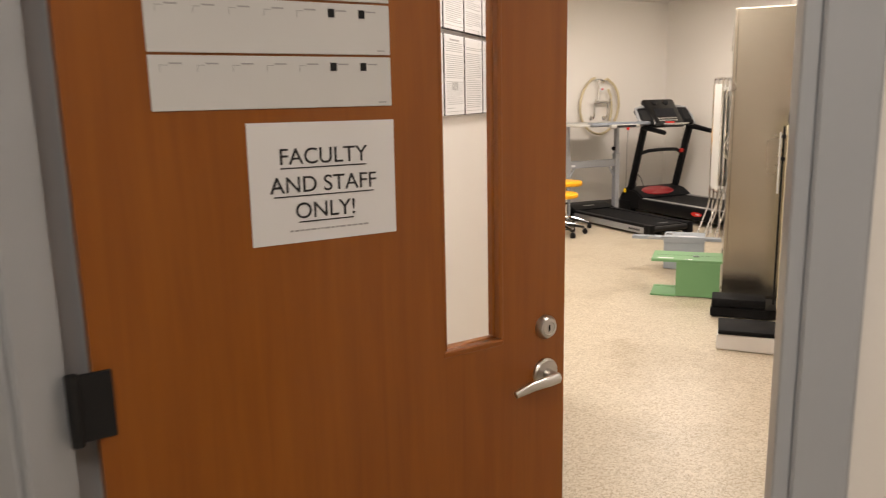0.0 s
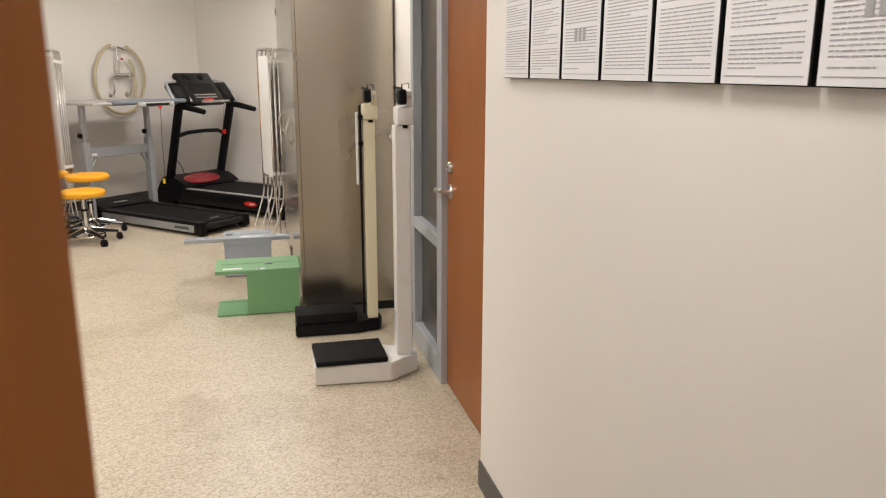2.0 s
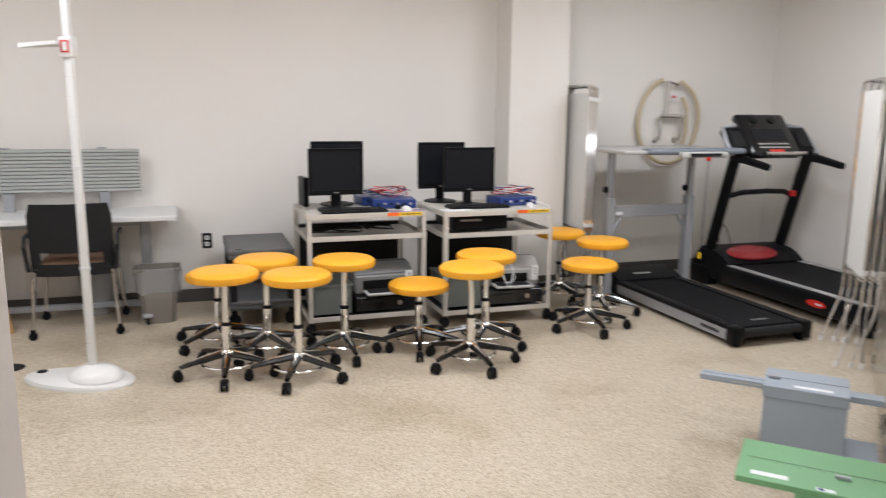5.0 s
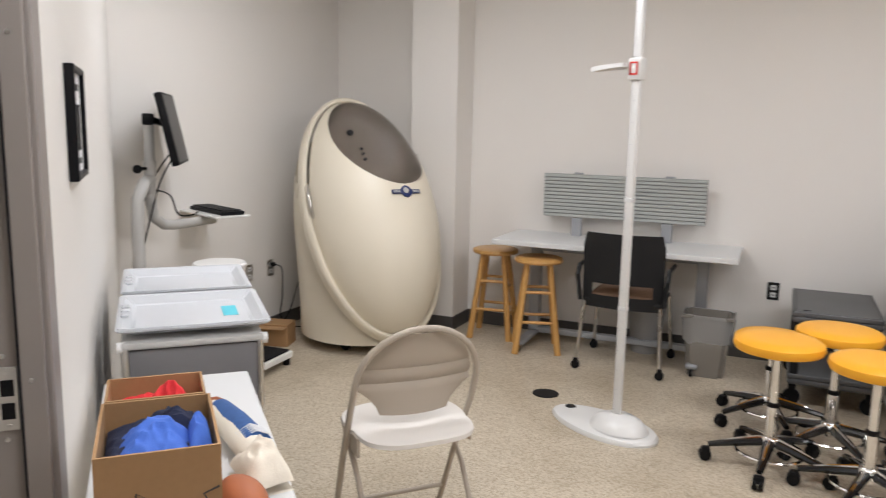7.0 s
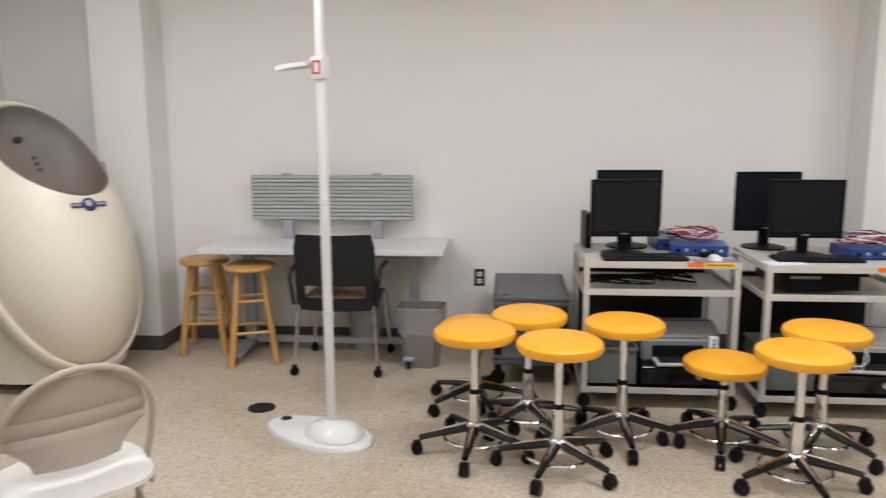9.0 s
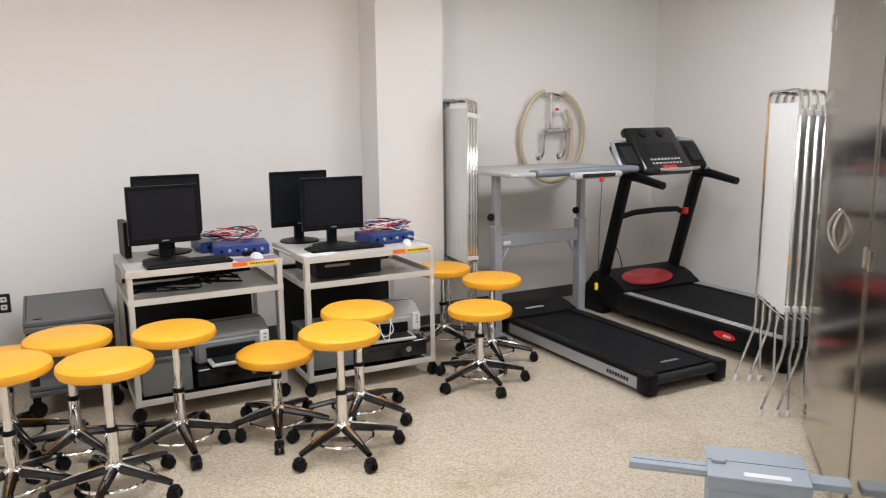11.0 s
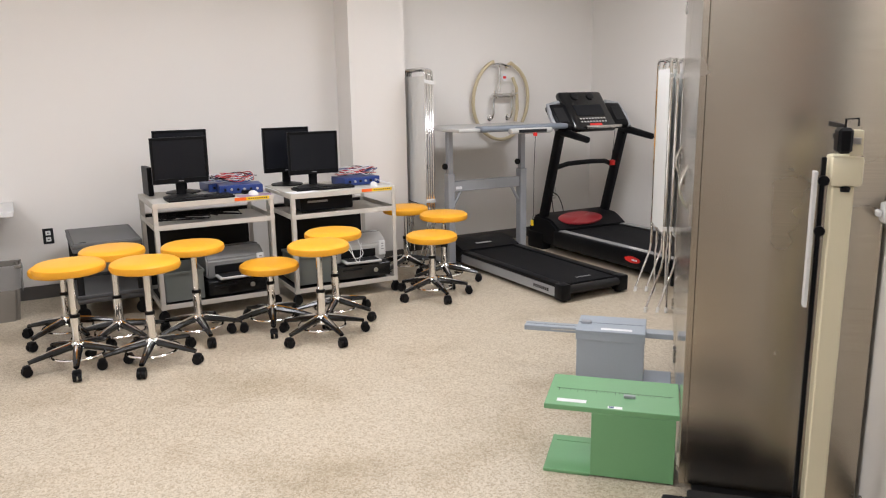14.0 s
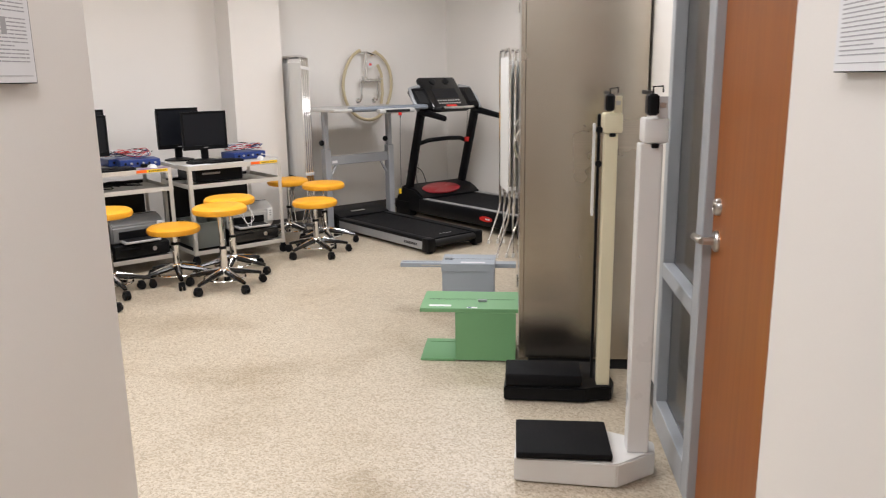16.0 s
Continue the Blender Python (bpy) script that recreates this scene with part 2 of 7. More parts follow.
SKIN_VINYL = mat("white_gauze", (0.74, 0.68, 0.57), 0.85, grain=0.15, scale=300, bump=0.4, wear=0.25)
TERRACOTTA = mat("orange_brown_plastic", (0.36, 0.115, 0.045), 0.55, wear=0.5, wear_scale=14)
DENIM = mat("blue_fabric_print", (0.03, 0.09, 0.26), 0.8, grain=0.4, scale=60, wear=0.4)
TEAL_TAG = mat("teal_sticker", (0.10, 0.55, 0.66), 0.5)
TRAY_WHITE = mat("translucent_white_tray", (0.60, 0.615, 0.64), 0.25, wear=0.04)
BIN_PANEL = mat("dull_grey_soft_bin", (0.16, 0.155, 0.16), 0.40, wear=0.3, wear_scale=5)
GLASS = glass_material("clear_glass")
SIDE_GLASS = glass_material("thin_clear_glass", ior=1.12)
# near-black colour holds the darkness of an unlit room
DARK_ROOM = mat("unlit_room_wall", (0.035, 0.04, 0.045), 0.6)
TROFFER = lamp_material("lit_diffuser", (1.0, 0.97, 0.95), 3.0)


# ---- building helpers ----
def part(name, bm, material, parent=None, label="", smooth=False, m=None):
    """Links a bmesh as one mesh object under a thing or a part."""
    me = bpy.data.meshes.new(name)
    bm.normal_update()
    bm.to_mesh(me)
    bm.free()
    me.materials.append(material)
    if smooth:
        me.shade_smooth()
        me.set_sharp_from_angle(angle=radians(38))
    ob = new(name, me)
    if parent is not None:
        ob.parent = parent
    if m is not None:
        ob.matrix_basis = m
    if label:
        ob["label"] = label
    return ob


def thing(name, m, label, category, group="", kind=""):
    """An empty at a thing's base."""
    ob = new(name)
    ob.matrix_basis = m
    return tagged(ob, label, category, group, kind)


def box(bm, x0, y0, z0, x1, y1, z1, bevel=0.0, seg=1, m=None):
    """Adds a box, bevelled if asked, to bm."""
    r = bmesh.ops.create_cube(bm, size=1)
    vs = r["verts"]
    for v in vs:
        v.co = Vector(((x0 + x1) / 2 + v.co.x * (x1 - x0), (y0 + y1) / 2 + v.co.y * (y1 - y0), (z0 + z1) / 2 + v.co.z * (z1 - z0)))
    if bevel:
        es = list({e for v in vs for e in v.link_edges})
        rb = bmesh.ops.bevel(bm, geom=es, offset=bevel, segments=seg, profile=0.5, affect="EDGES")
        vs = list({v for f in rb["faces"] for v in f.verts} | {v for v in vs if v.is_valid})
    if m is not None:
        bmesh.ops.transform(bm, matrix=m, verts=vs)
    return bm


def boxed(*a, **k):
    return box(bmesh.new(), *a, **k)


def tube(bm, pts, r, n=8, cap=True, radii=None):
    """Adds a round tube along points."""
    pts = [Vector(p) for p in pts]
    rings = []
    up = None
    for i, p in enumerate(pts):
        d = (pts[min(i + 1, len(pts) - 1)] - pts[max(i - 1, 0)]).normalized()
        if up is None:
            up = d.orthogonal().normalized()
        up = (up - d * up.dot(d)).normalized()
        s = d.cross(up)
        rad = radii[i] if radii else r
        rings.append([bm.verts.new(p + (up * math.cos(2 * math.pi * k / n) + s * math.sin(2 * math.pi * k / n)) * rad) for k in range(n)])
    for a, b in zip(rings, rings[1:]):
        for k in range(n):
            bm.faces.new((a[k], a[(k + 1) % n], b[(k + 1) % n], b[k]))
    if cap:
        bm.faces.new(rings[0][::-1])
        bm.faces.new(rings[-1])
    return bm


def tubed(pts, r, n=8, **k):
    return tube(bmesh.new(), pts, r, n, **k)


def lathe(bm, profile, n=24, cx=0.0, cy=0.0):
    """Adds a turned shape from (radius, height) pairs."""
    rings = [[bm.verts.new((cx + r * math.cos(2 * math.pi * k / n), cy + r * math.sin(2 * math.pi * k / n), z)) for k in range(n)] for r, z in profile]
    for a, b in zip(rings, rings[1:]):
        for k in range(n):
            bm.faces.new((a[k], a[(k + 1) % n], b[(k + 1) % n], b[k]))
    bm.faces.new(rings[0][::-1])
    bm.faces.new(rings[-1])
    return bm


def turned(profile, n=24, cx=0.0, cy=0.0):
    return lathe(bmesh.new(), profile, n, cx, cy)


def prism(bm, poly, z0, z1):
    """Adds an upright prism over a plan polygon (anticlockwise)."""
    a = [bm.verts.new((x, y, z0)) for x, y in poly]
    b = [bm.verts.new((x, y, z1)) for x, y in poly]
    bm.faces.new(a[::-1])
    bm.faces.new(b)
    k = len(poly)
    for i in range(k):
        bm.faces.new((a[i], a[(i + 1) % k], b[(i + 1) % k], b[i]))
    return bm


def arc(cx, cy, r, a0, a1, n):
    """Points of an arc in a plane, degrees."""
    return [(cx + r * math.cos(radians(a0 + (a1 - a0) * i / n)), cy + r * math.sin(radians(a0 + (a1 - a0) * i / n))) for i in range(n + 1)]


def ring(bm, cx, cy, cz, r, thick, n=28):
    """Adds a level ring of wire."""
    pts = [Vector((cx + r * math.cos(2 * math.pi * i / n), cy + r * math.sin(2 * math.pi * i / n), cz)) for i in range(n)]
    k = 6
    rings = []
    for i, p in enumerate(pts):
        o = Vector((math.cos(2 * math.pi * i / n), math.sin(2 * math.pi * i / n), 0))
        rings.append([bm.verts.new(p + o * (thick * math.cos(2 * math.pi * j / k)) + Vector((0, 0, thick * math.sin(2 * math.pi * j / k)))) for j in range(k)])
    for i in range(n):
        a, b = rings[i], rings[(i + 1) % n]
        for j in range(k):
            bm.faces.new((a[j], b[j], b[(j + 1) % k], a[(j + 1) % k]))
    return bm


def structure(name, bm, material, label, category):
    return tagged(part(name, bm, material), label, category, kind="structure")


# ---- the plan ----
U = Vector((math.cos(radians(45)), math.sin(radians(45)), 0))   # along the long back wall
N = Vector((-U.y, U.x, 0))                                      # towards the back wall
BACK_D, LEFT_D, END_D = 8.36, -0.97, 7.50    # back wall along N, left and end walls along U
HALL_R, HALL_L = 0.728, -0.70                # side walls of the short hall
MOUTH_R, MOUTH_L = 3.54, 3.62                # where they end
DOOR_X = 0.82                                # plane of the side door's frame
ENTRY = 0.80                                 # inner face of the entrance wall
T = 0.14
TURN_ROOM = 45.0


def room(u, n, z=0.0):
    """A point of the turned room, by its distances along U and N."""
    p = U * u + N * n
    return Vector((p.x, p.y, z))


def room_pose(u, n, z=0.0, rz=0.0):
    p = room(u, n, z)
    return pose(p.x, p.y, p.z, 0, 0, TURN_ROOM + rz)


def wall_run(name, a, b, z0=0.0, z1=CEIL, out=1, label="cream painted plaster wall", thick=T):
    """A wall from a to b whose thickness lies to the left (out=1) or right of its run."""
    a, b = Vector((a[0], a[1], 0)), Vector((b[0], b[1], 0))
    d = (b - a).normalized()
    o = Vector((-d.y, d.x, 0)) * thick * out
    poly = [a, b, b + o, a + o]
    if out < 0:
        poly = poly[::-1]
    return structure(name, prism(bmesh.new(), [(p.x, p.y) for p in poly], z0, z1), WALL, label, "wall")


def base_run(a, b, out=1, h=0.1, t=0.008):
    """Dark vinyl base along the foot of a wall, on the room's side."""
    a, b = Vector((a[0], a[1], 0)), Vector((b[0], b[1], 0))
    d = (b - a).normalized()
    o = Vector((-d.y, d.x, 0)) * -t * out
    poly = [a, b, b + o, a + o]
    if out > 0:
        poly = poly[::-1]
    return structure("baseboard", prism(bmesh.new(), [(p.x, p.y) for p in poly], 0.0, h), BASE_GREY, "dark grey vinyl base along the wall", "baseboard")


structure("floor", boxed(-8, -2.5, -0.1, 4, 13, 0), FLOOR, "beige speckled vinyl floor with dark scuffs", "floor")
structure("ceiling", boxed(-8, -2.5, CEIL, 4, 13, CEIL + 0.1), CEILING_TILE, "white mineral fibre tile ceiling", "ceiling")

P_LB = room(LEFT_D, BACK_D)
P_BE = room(END_D, BACK_D)
P_AL = Vector((LEFT_D / U.x - MOUTH_L, MOUTH_L, 0))
EAST = 0.84
P_EE = Vector((EAST, END_D / U.x - EAST, 0))
wall_run("wall_back", P_LB - U * T, P_BE + U * T)
wall_run("wall_left", P_AL, P_LB, out=1)
wall_run("wall_end", P_BE, P_EE)
wall_run("wall_east", P_EE, (EAST, 5.14))
base_run(P_LB, P_BE)
base_run(P_AL, P_LB)
base_run(P_BE, P_EE)
base_run((EAST, 5.7), (EAST, 5.14))
# columns standing out from the back wall
COL_D = 0.30


def column(name, u0, u1, depth=COL_D):
    bm = boxed(u0, BACK_D - depth, 0, u1, BACK_D - 0.001, CEIL)
    bmesh.ops.transform(bm, matrix=pose(0, 0, 0, 0, 0, TURN_ROOM), verts=bm.verts)
    structure(name, bm, WALL, "cream painted column standing out from the wall", "column")
    bm = boxed(u0 - 0.008, BACK_D - depth - 0.008, 0, u1 + 0.008, BACK_D - 0.009, 0.1)
    bmesh.ops.transform(bm, matrix=pose(0, 0, 0, 0, 0, TURN_ROOM), verts=bm.verts)
    structure("baseboard", bm, BASE_GREY, "dark grey vinyl base round the column", "baseboard")


column("wall_column_1", -0.165, 0.19, 0.30)
column("wall_column_2", 4.68, 5.19, 0.30)

# hall
wall_run("wall_hall_right", (HALL_R, MOUTH_R), (HALL_R, ENTRY - 0.0), out=1)
wall_run("wall_hall_left", (HALL_L, ENTRY), (HALL_L, MOUTH_L), out=1)
base_run((HALL_R, MOUTH_R), (HALL_R, ENTRY), out=1)
base_run((HALL_L, ENTRY), (HALL_L, MOUTH_L), out=1)
# small doorway beside the hall's mouth
AX0, AX1 = -1.89, -0.98
wall_run("wall_south", (HALL_L - T, MOUTH_L), (AX1 + 0.055, MOUTH_L), out=1, thick=0.09)
wall_run("wall_south_far", (AX0 - 0.05, MOUTH_L), (P_AL.x - 0.1, MOUTH_L), out=1, thick=0.055)
base_run((AX0 - 0.12, MOUTH_L), P_AL, out=1)
wall_run("wall_south_lintel", (HALL_L - T, MOUTH_L), (AX0 - 0.05, MOUTH_L), z0=2.10, out=1, thick=0.09)
# side room behind the doorway
wall_run("wall_side_back", (-3.4, 1.75), (HALL_L - T, 1.75), out=-1)
wall_run("wall_side_left", (-3.4, MOUTH_L - 0.09), (-3.4, 1.75 - T), out=-1)

# entrance wall and the corridor outside
EX0, EX1 = -0.752, 0.28
wall_run("wall_entry_left", (-2.2, ENTRY), (EX0 - 0.05, ENTRY), out=-1)
wall_run("wall_entry_right", (EX1 + 0.05, ENTRY), (2.2, ENTRY), out=-1)
wall_run("wall_entry_lintel", (EX0 - 0.05, ENTRY), (EX1 + 0.05, ENTRY), z0=2.16, out=-1)
wall_run("wall_corridor_back", (-2.2, -1.9), (2.2, -1.9), out=-1)
wall_run("wall_corridor_left", (-2.2, ENTRY - T), (-2.2, -1.9), out=-1)
wall_run("wall_corridor_right", (2.2, -1.9), (2.2, ENTRY - T), out=-1)
# side door's recess: return wall and header
structure("wall_return", boxed(HALL_R + T + 0.001, MOUTH_R - 0.10, 0, 1.4, MOUTH_R, CEIL), WALL, "cream painted return wall", "wall")
structure("wall_side_header", boxed(DOOR_X, MOUTH_R + 0.001, 2.15, DOOR_X + T, 5.139, CEIL), WALL, "cream painted wall over the side door", "wall")
# unlit room behind the panes: its darkness is coloured into the walls
structure("wall_office_back", boxed(2.2, 3.0, 0, 2.3, 5.6, CEIL), DARK_ROOM, "wall of the unlit room beyond the glass, its shade put into the colour", "wall")
structure("wall_office_end", boxed(EAST + T, 5.5, 0, 2.3, 5.6, CEIL), DARK_ROOM, "wall of the unlit room beyond the glass, its shade put into the colour", "wall")
structure("wall_office_near", boxed(HALL_R + T + 0.002, 3.0, 0, 2.2, 3.1, CEIL), DARK_ROOM, "wall of the unlit room beyond the glass, its shade put into the colour", "wall")


# ---- ceiling lamps ----
def ceiling_light(x, y, rz, power):
    """A recessed fluorescent fitting: frame, diffuser and its light."""
    th = thing("ceiling_light", pose(x, y, CEIL, 0, 0, rz), "white recessed fluorescent fitting in the ceiling", "ceiling lamp", "ceiling lights")
    bm = bmesh.new()
    for x0, y0, x1, y1 in ((-0.62, -0.32, 0.62, -0.28), (-0.62, 0.28, 0.62, 0.32), (-0.62, -0.28, -0.58, 0.28), (0.58, -0.28, 0.62, 0.28)):
        box(bm, x0, y0, -0.03, x1, y1, -0.002)
    part("frame", bm, WHITE, th)
    part("diffuser", boxed(-0.575, -0.275, -0.02, 0.575, 0.275, -0.004), TROFFER, th)
    ld = bpy.data.lights.new("tube_light", "AREA")
    ld.shape, ld.size, ld.size_y, ld.energy, ld.color = "RECTANGLE", 1.1, 0.5, power, LAMP_COLOR
    lo = new("tube_light", ld)
    lo.parent = th
    lo.matrix_basis = pose(0, 0, -0.035)


for u, n in ((0.6, 6.2), (3.4, 6.2), (5.9, 6.2), (1.9, 3.9), (4.6, 3.9)):
    p = room(u, n)
    ceiling_light(p.x, p.y, TURN_ROOM, LAMP_POWER)
ceiling_light(0.0, 2.2, 90, LAMP_POWER * 0.5)
ceiling_light(0.3, -0.7, 0, LAMP_POWER * 0.44)
ceiling_light(-2.2, 2.6, 0, LAMP_POWER * 0.4)


# ---- doors and frames ----
def words(text, size, depth=0.0006):
    """A bmesh of lettering, centred, lying in the xz plane and facing -y."""
    cu = bpy.data.curves.new("lettering", "FONT")
    cu.body, cu.size, cu.align_x, cu.extrude = text, size, "CENTER", depth
    ob = bpy.data.objects.new("lettering", cu)
    me = bpy.data.meshes.new_from_object(ob)
    bm = bmesh.new()
    bm.from_mesh(me)
    bmesh.ops.transform(bm, matrix=pose(0, 0, 0, 90, 0, 0), verts=bm.verts)
    bpy.data.objects.remove(ob)
    return bm


def lever_set(door, x, z, y, side=-1, toward=-1):
    """A lever handle and a deadbolt on the face of a leaf; side: which way the face looks along y."""
    s = side
    bm = bmesh.new()
    lathe(bm, [(0.034, 0), (0.034, 0.006), (0.030, 0.011), (0.013, 0.012), (0.012, 0.045)], 24)
    bmesh.ops.transform(bm, matrix=pose(x, y, z, 90 if s < 0 else -90, 0, 0), verts=bm.verts)
    handle = part("handle", bm, SATIN, door, "satin nickel lever handle", True)
    bm = bmesh.new()
    pts = [(x, y + s * 0.045, z), (x + toward * 0.03, y + s * 0.052, z + 0.002), (x + toward * 0.075, y + s * 0.052, z), (x + toward * 0.118, y + s * 0.046, z - 0.012)]
    tube(bm, pts, 0.01, 10, radii=[0.012, 0.0125, 0.011, 0.008])
    part("lever", bm, SATIN, handle, "", True)
    bm = bmesh.new()
    lathe(bm, [(0.027, 0), (0.027, 0.008), (0.022, 0.016), (0.015, 0.018), (0.014, 0.0165)], 24)
    bmesh.ops.transform(bm, matrix=pose(x, y, z + 0.108, 90 if s < 0 else -90, 0, 0), verts=bm.verts)
    bolt = part("deadbolt", bm, SATIN, door, "round satin nickel deadbolt", True)
    part("keyway", boxed(x - 0.0015, y + s * 0.0175 - 0.0005, z + 0.101, x + 0.0015, y + s * 0.0175 + 0.0005, z + 0.115), BLACK, bolt)


def entrance_door():
    d = thing("door_1", pose(-0.663, 0.824, 0, 0, 0, 53.0), "orange-stained wooden door standing ajar with a narrow glass pane", "door", kind="structure")
    w, h, t = 0.905, 2.08, 0.044
    gx0, gx1, gz0, gz1 = 0.583, 0.728, 1.003, 1.90
    bm = bmesh.new()
    for a in ((-0.074, 0.008, gx0, h), (gx1, 0.008, w, h), (gx0, 0.008, gx1, gz0), (gx0, gz1, gx1, h)):
        box(bm, a[0], 0, a[1], a[2], t, a[3])
    bmesh.ops.remove_doubles(bm, verts=bm.verts, dist=0.0001)
    part("leaf", bm, DOOR_WOOD, d)
    bm = bmesh.new()
    for y0, y1 in ((-0.0015, 0.0188), (t - 0.0188, t + 0.0015)):
        box(bm, gx0 - 0.005, y0, gz0 - 0.005, gx1 + 0.005, y1, gz0 + 0.010, 0.003)
        box(bm, gx0 - 0.005, y0, gz1 - 0.010, gx1 + 0.005, y1, gz1 + 0.005, 0.003)
        box(bm, gx0 - 0.005, y0, gz0 + 0.010, gx0 + 0.006, y1, gz1 - 0.010, 0.003)
        box(bm, gx1 - 0.006, y0, gz0 + 0.010, gx1 + 0.005, y1, gz1 - 0.010, 0.003)
    part("glazing_bead", bm, DOOR_WOOD, d, "moulded wooden bead round the pane")
    g = part("pane", boxed(gx0 + 0.001, t / 2 - 0.003, gz0 + 0.001, gx1 - 0.001, t / 2 + 0.003, gz1 - 0.001), GLASS, d, "clear glass pane")
    g.visible_shadow = False
    lever_set(d, w - 0.058, 0.912, 0.0, -1, -1)
    lever_set(d, w - 0.058, 0.912, t, 1, -1)
    part("latch_plate", boxed(w - 0.001, 0.010, 0.853, w + 0.0015, t - 0.010, 0.973), SATIN, d, "latch plate in the door's edge")
    for z in (0.25, 1.06, 1.85):
        bm = bmesh.new()
        tube(bm, [(-0.106, -0.010, z - 0.058), (-0.106, -0.010, z + 0.058)], 0.0105, 12)
        box(bm, -0.104, -0.008, z - 0.055, -0.048, -0.0005, z + 0.055, 0.001)
        part("hinge", bm, DARK_GREY, d, "dark metal butt hinge")


entrance_door()
M_DOOR = pose(-0.663, 0.824, 0, 0, 0, 53.0)


def on_door(x, y, z, rz=0.0):
    return M_DOOR @ pose(x, y, z, 0, rz, 0)


def faculty_sign():
    s = thing("paper_sign", on_door(0.337, -0.001, 1.383, 0.4), "white paper sign reading faculty and staff only, taped to the door", "sign")
    part("sheet", boxed(-0.140, -0.0015, -0.105, 0.140, -0.0002, 0.105), PAPER, s)
    for i, (text, z) in enumerate((("FACULTY", 0.033), ("AND STAFF", -0.016), ("ONLY!", -0.062))):
        bm = words(text, 0.040)
        half = (0.082, 0.096, 0.053)[i]
        bmesh.ops.transform(bm, matrix=pose(-0.002, -0.0022, z), verts=bm.verts)
        box(bm, -half - 0.002, -0.0027, z - 0.0075, half - 0.002, -0.0017, z - 0.0055)
        part("lettering", bm, INK, s, "black capital letters with an underline")
    bm = bmesh.new()
    random.seed(3)
    x = -0.072
    while x < 0.075:
        k = random.uniform(0.004, 0.012)
        box(bm, x, -0.0024, -0.085, x + k, -0.0016, -0.082)
        x += k + 0.0025
    part("small_print", bm, INK_GREY, s, "thin line of unreadable print")


def wall_planner():
    """Rows of a dry-wipe planner on the door."""
    for i in range(5):
        p = thing("planner_strip", on_door(0.263, -0.001, 1.512 + i * 0.090), "white laminated planner strip with faint day headings", "planner", "planner on the door")
        part("sheet", boxed(-0.212, -0.003, 0, 0.212, -0.0002, 0.086, 0.001), WHITE_MATT, p)
        bm = bmesh.new()
        for k in range(7):
            x = -0.195 + k * 0.0575
            box(bm, x, -0.0038, 0.070, x + 0.012, -0.0029, 0.071)
            box(bm, x + 0.014, -0.0038, 0.072, x + 0.034, -0.0029, 0.0745)
            box(bm, x, -0.0038, 0.060, x + 0.0006, -0.0029, 0.071)
        box(bm, 0.185, -0.0038, 0.006, 0.200, -0.0029, 0.008)
        part("headings", bm, INK_GREY, p)
        for x in (0.092, 0.150):
            part("mark", boxed(x, -0.004, 0.062, x + 0.012, -0.0031, 0.076), DARK_GREY, p)


faculty_sign()
wall_planner()


def hollow_frame(name, m, w, h, depth, face=0.05, proud=0.012, label="grey painted steel door frame", paint=None, stop=None):
    """A pressed steel frame round an opening of width w and height h along local x; y runs through the wall from 0 to -depth."""
    f = thing(name, m, label, "door frame", kind="structure")
    paint = paint or FRAME_GREY
    s0, s1 = stop or (-depth - 0.004, -0.058)
    for nm, x0, x1, z0, z1 in (("jamb", -face, 0, 0, h + face), ("jamb", w, w + face, 0, h + face), ("head", 0, w, h, h + face)):
        bm = bmesh.new()
        box(bm, x0, -depth - proud, z0, x1, proud, z1, 0.003)
        part(nm, bm, paint, f)
    for nm, x0, x1, z0, z1 in (("stop", 0, 0.016, 0, h), ("stop", w - 0.016, w, 0, h), ("stop", 0.016, w - 0.016, h - 0.016, h)):
        part(nm, boxed(x0, s0, z0, x1, s1, z1, 0.002), paint, f)
    return f


hollow_frame("door_frame_1", pose(EX0, ENTRY, 0), EX1 - EX0, 2.10, T)
F2 = hollow_frame("door_frame_2", pose(AX0, MOUTH_L, 0), AX1 - AX0, 2.05, 0.055, 0.10, 0.022, "taupe painted steel door frame", FRAME_TAUPE, (-0.025, 0.012))
# dark strip drawn in for the shade line where the stop steps
part("seal", boxed(0.0002, -0.0295, 0.0, 0.0135, -0.0252, 2.03), DARK_GREY, F2, "dark strip for the shade line beside the stop")
bm = bmesh.new()
box(bm, 0.0, -0.066, 0.972, 0.003, -0.032, 1.082, 0.001)
box(bm, 0.0, -0.076, 0.995, 0.003, -0.064, 1.058, 0.001)
plate = part("strike_plate", bm, SATIN, F2, "scratched steel strike plate")
for z in (0.992, 1.032):
    part("slot", boxed(0.0025, -0.058, z, 0.0042, -0.038, z + 0.028), BLACK, plate)
for y, z in ((-0.048, 0.980), (-0.048, 1.074), (-0.053, 1.10), (-0.053, 0.955)):
    bm = bmesh.new()
    lathe(bm, [(0.0045, 0), (0.0035, 0.002)], 10)
    bmesh.ops.transform(bm, matrix=pose(0.0028 if 0.96 < z < 1.09 else 0.0, y, z, 0, 90, 0), verts=bm.verts)
    part("screw", bm, SATIN, F2)
for z in (0.55, 1.06, 1.62):
    bm = bmesh.new()
    lathe(bm, [(0.004, 0), (0.003, 0.002)], 10)
    bmesh.ops.transform(bm, matrix=pose(0.016, -0.010, z, 0, 90, 0), verts=bm.verts)
    part("screw", bm, SATIN, F2)


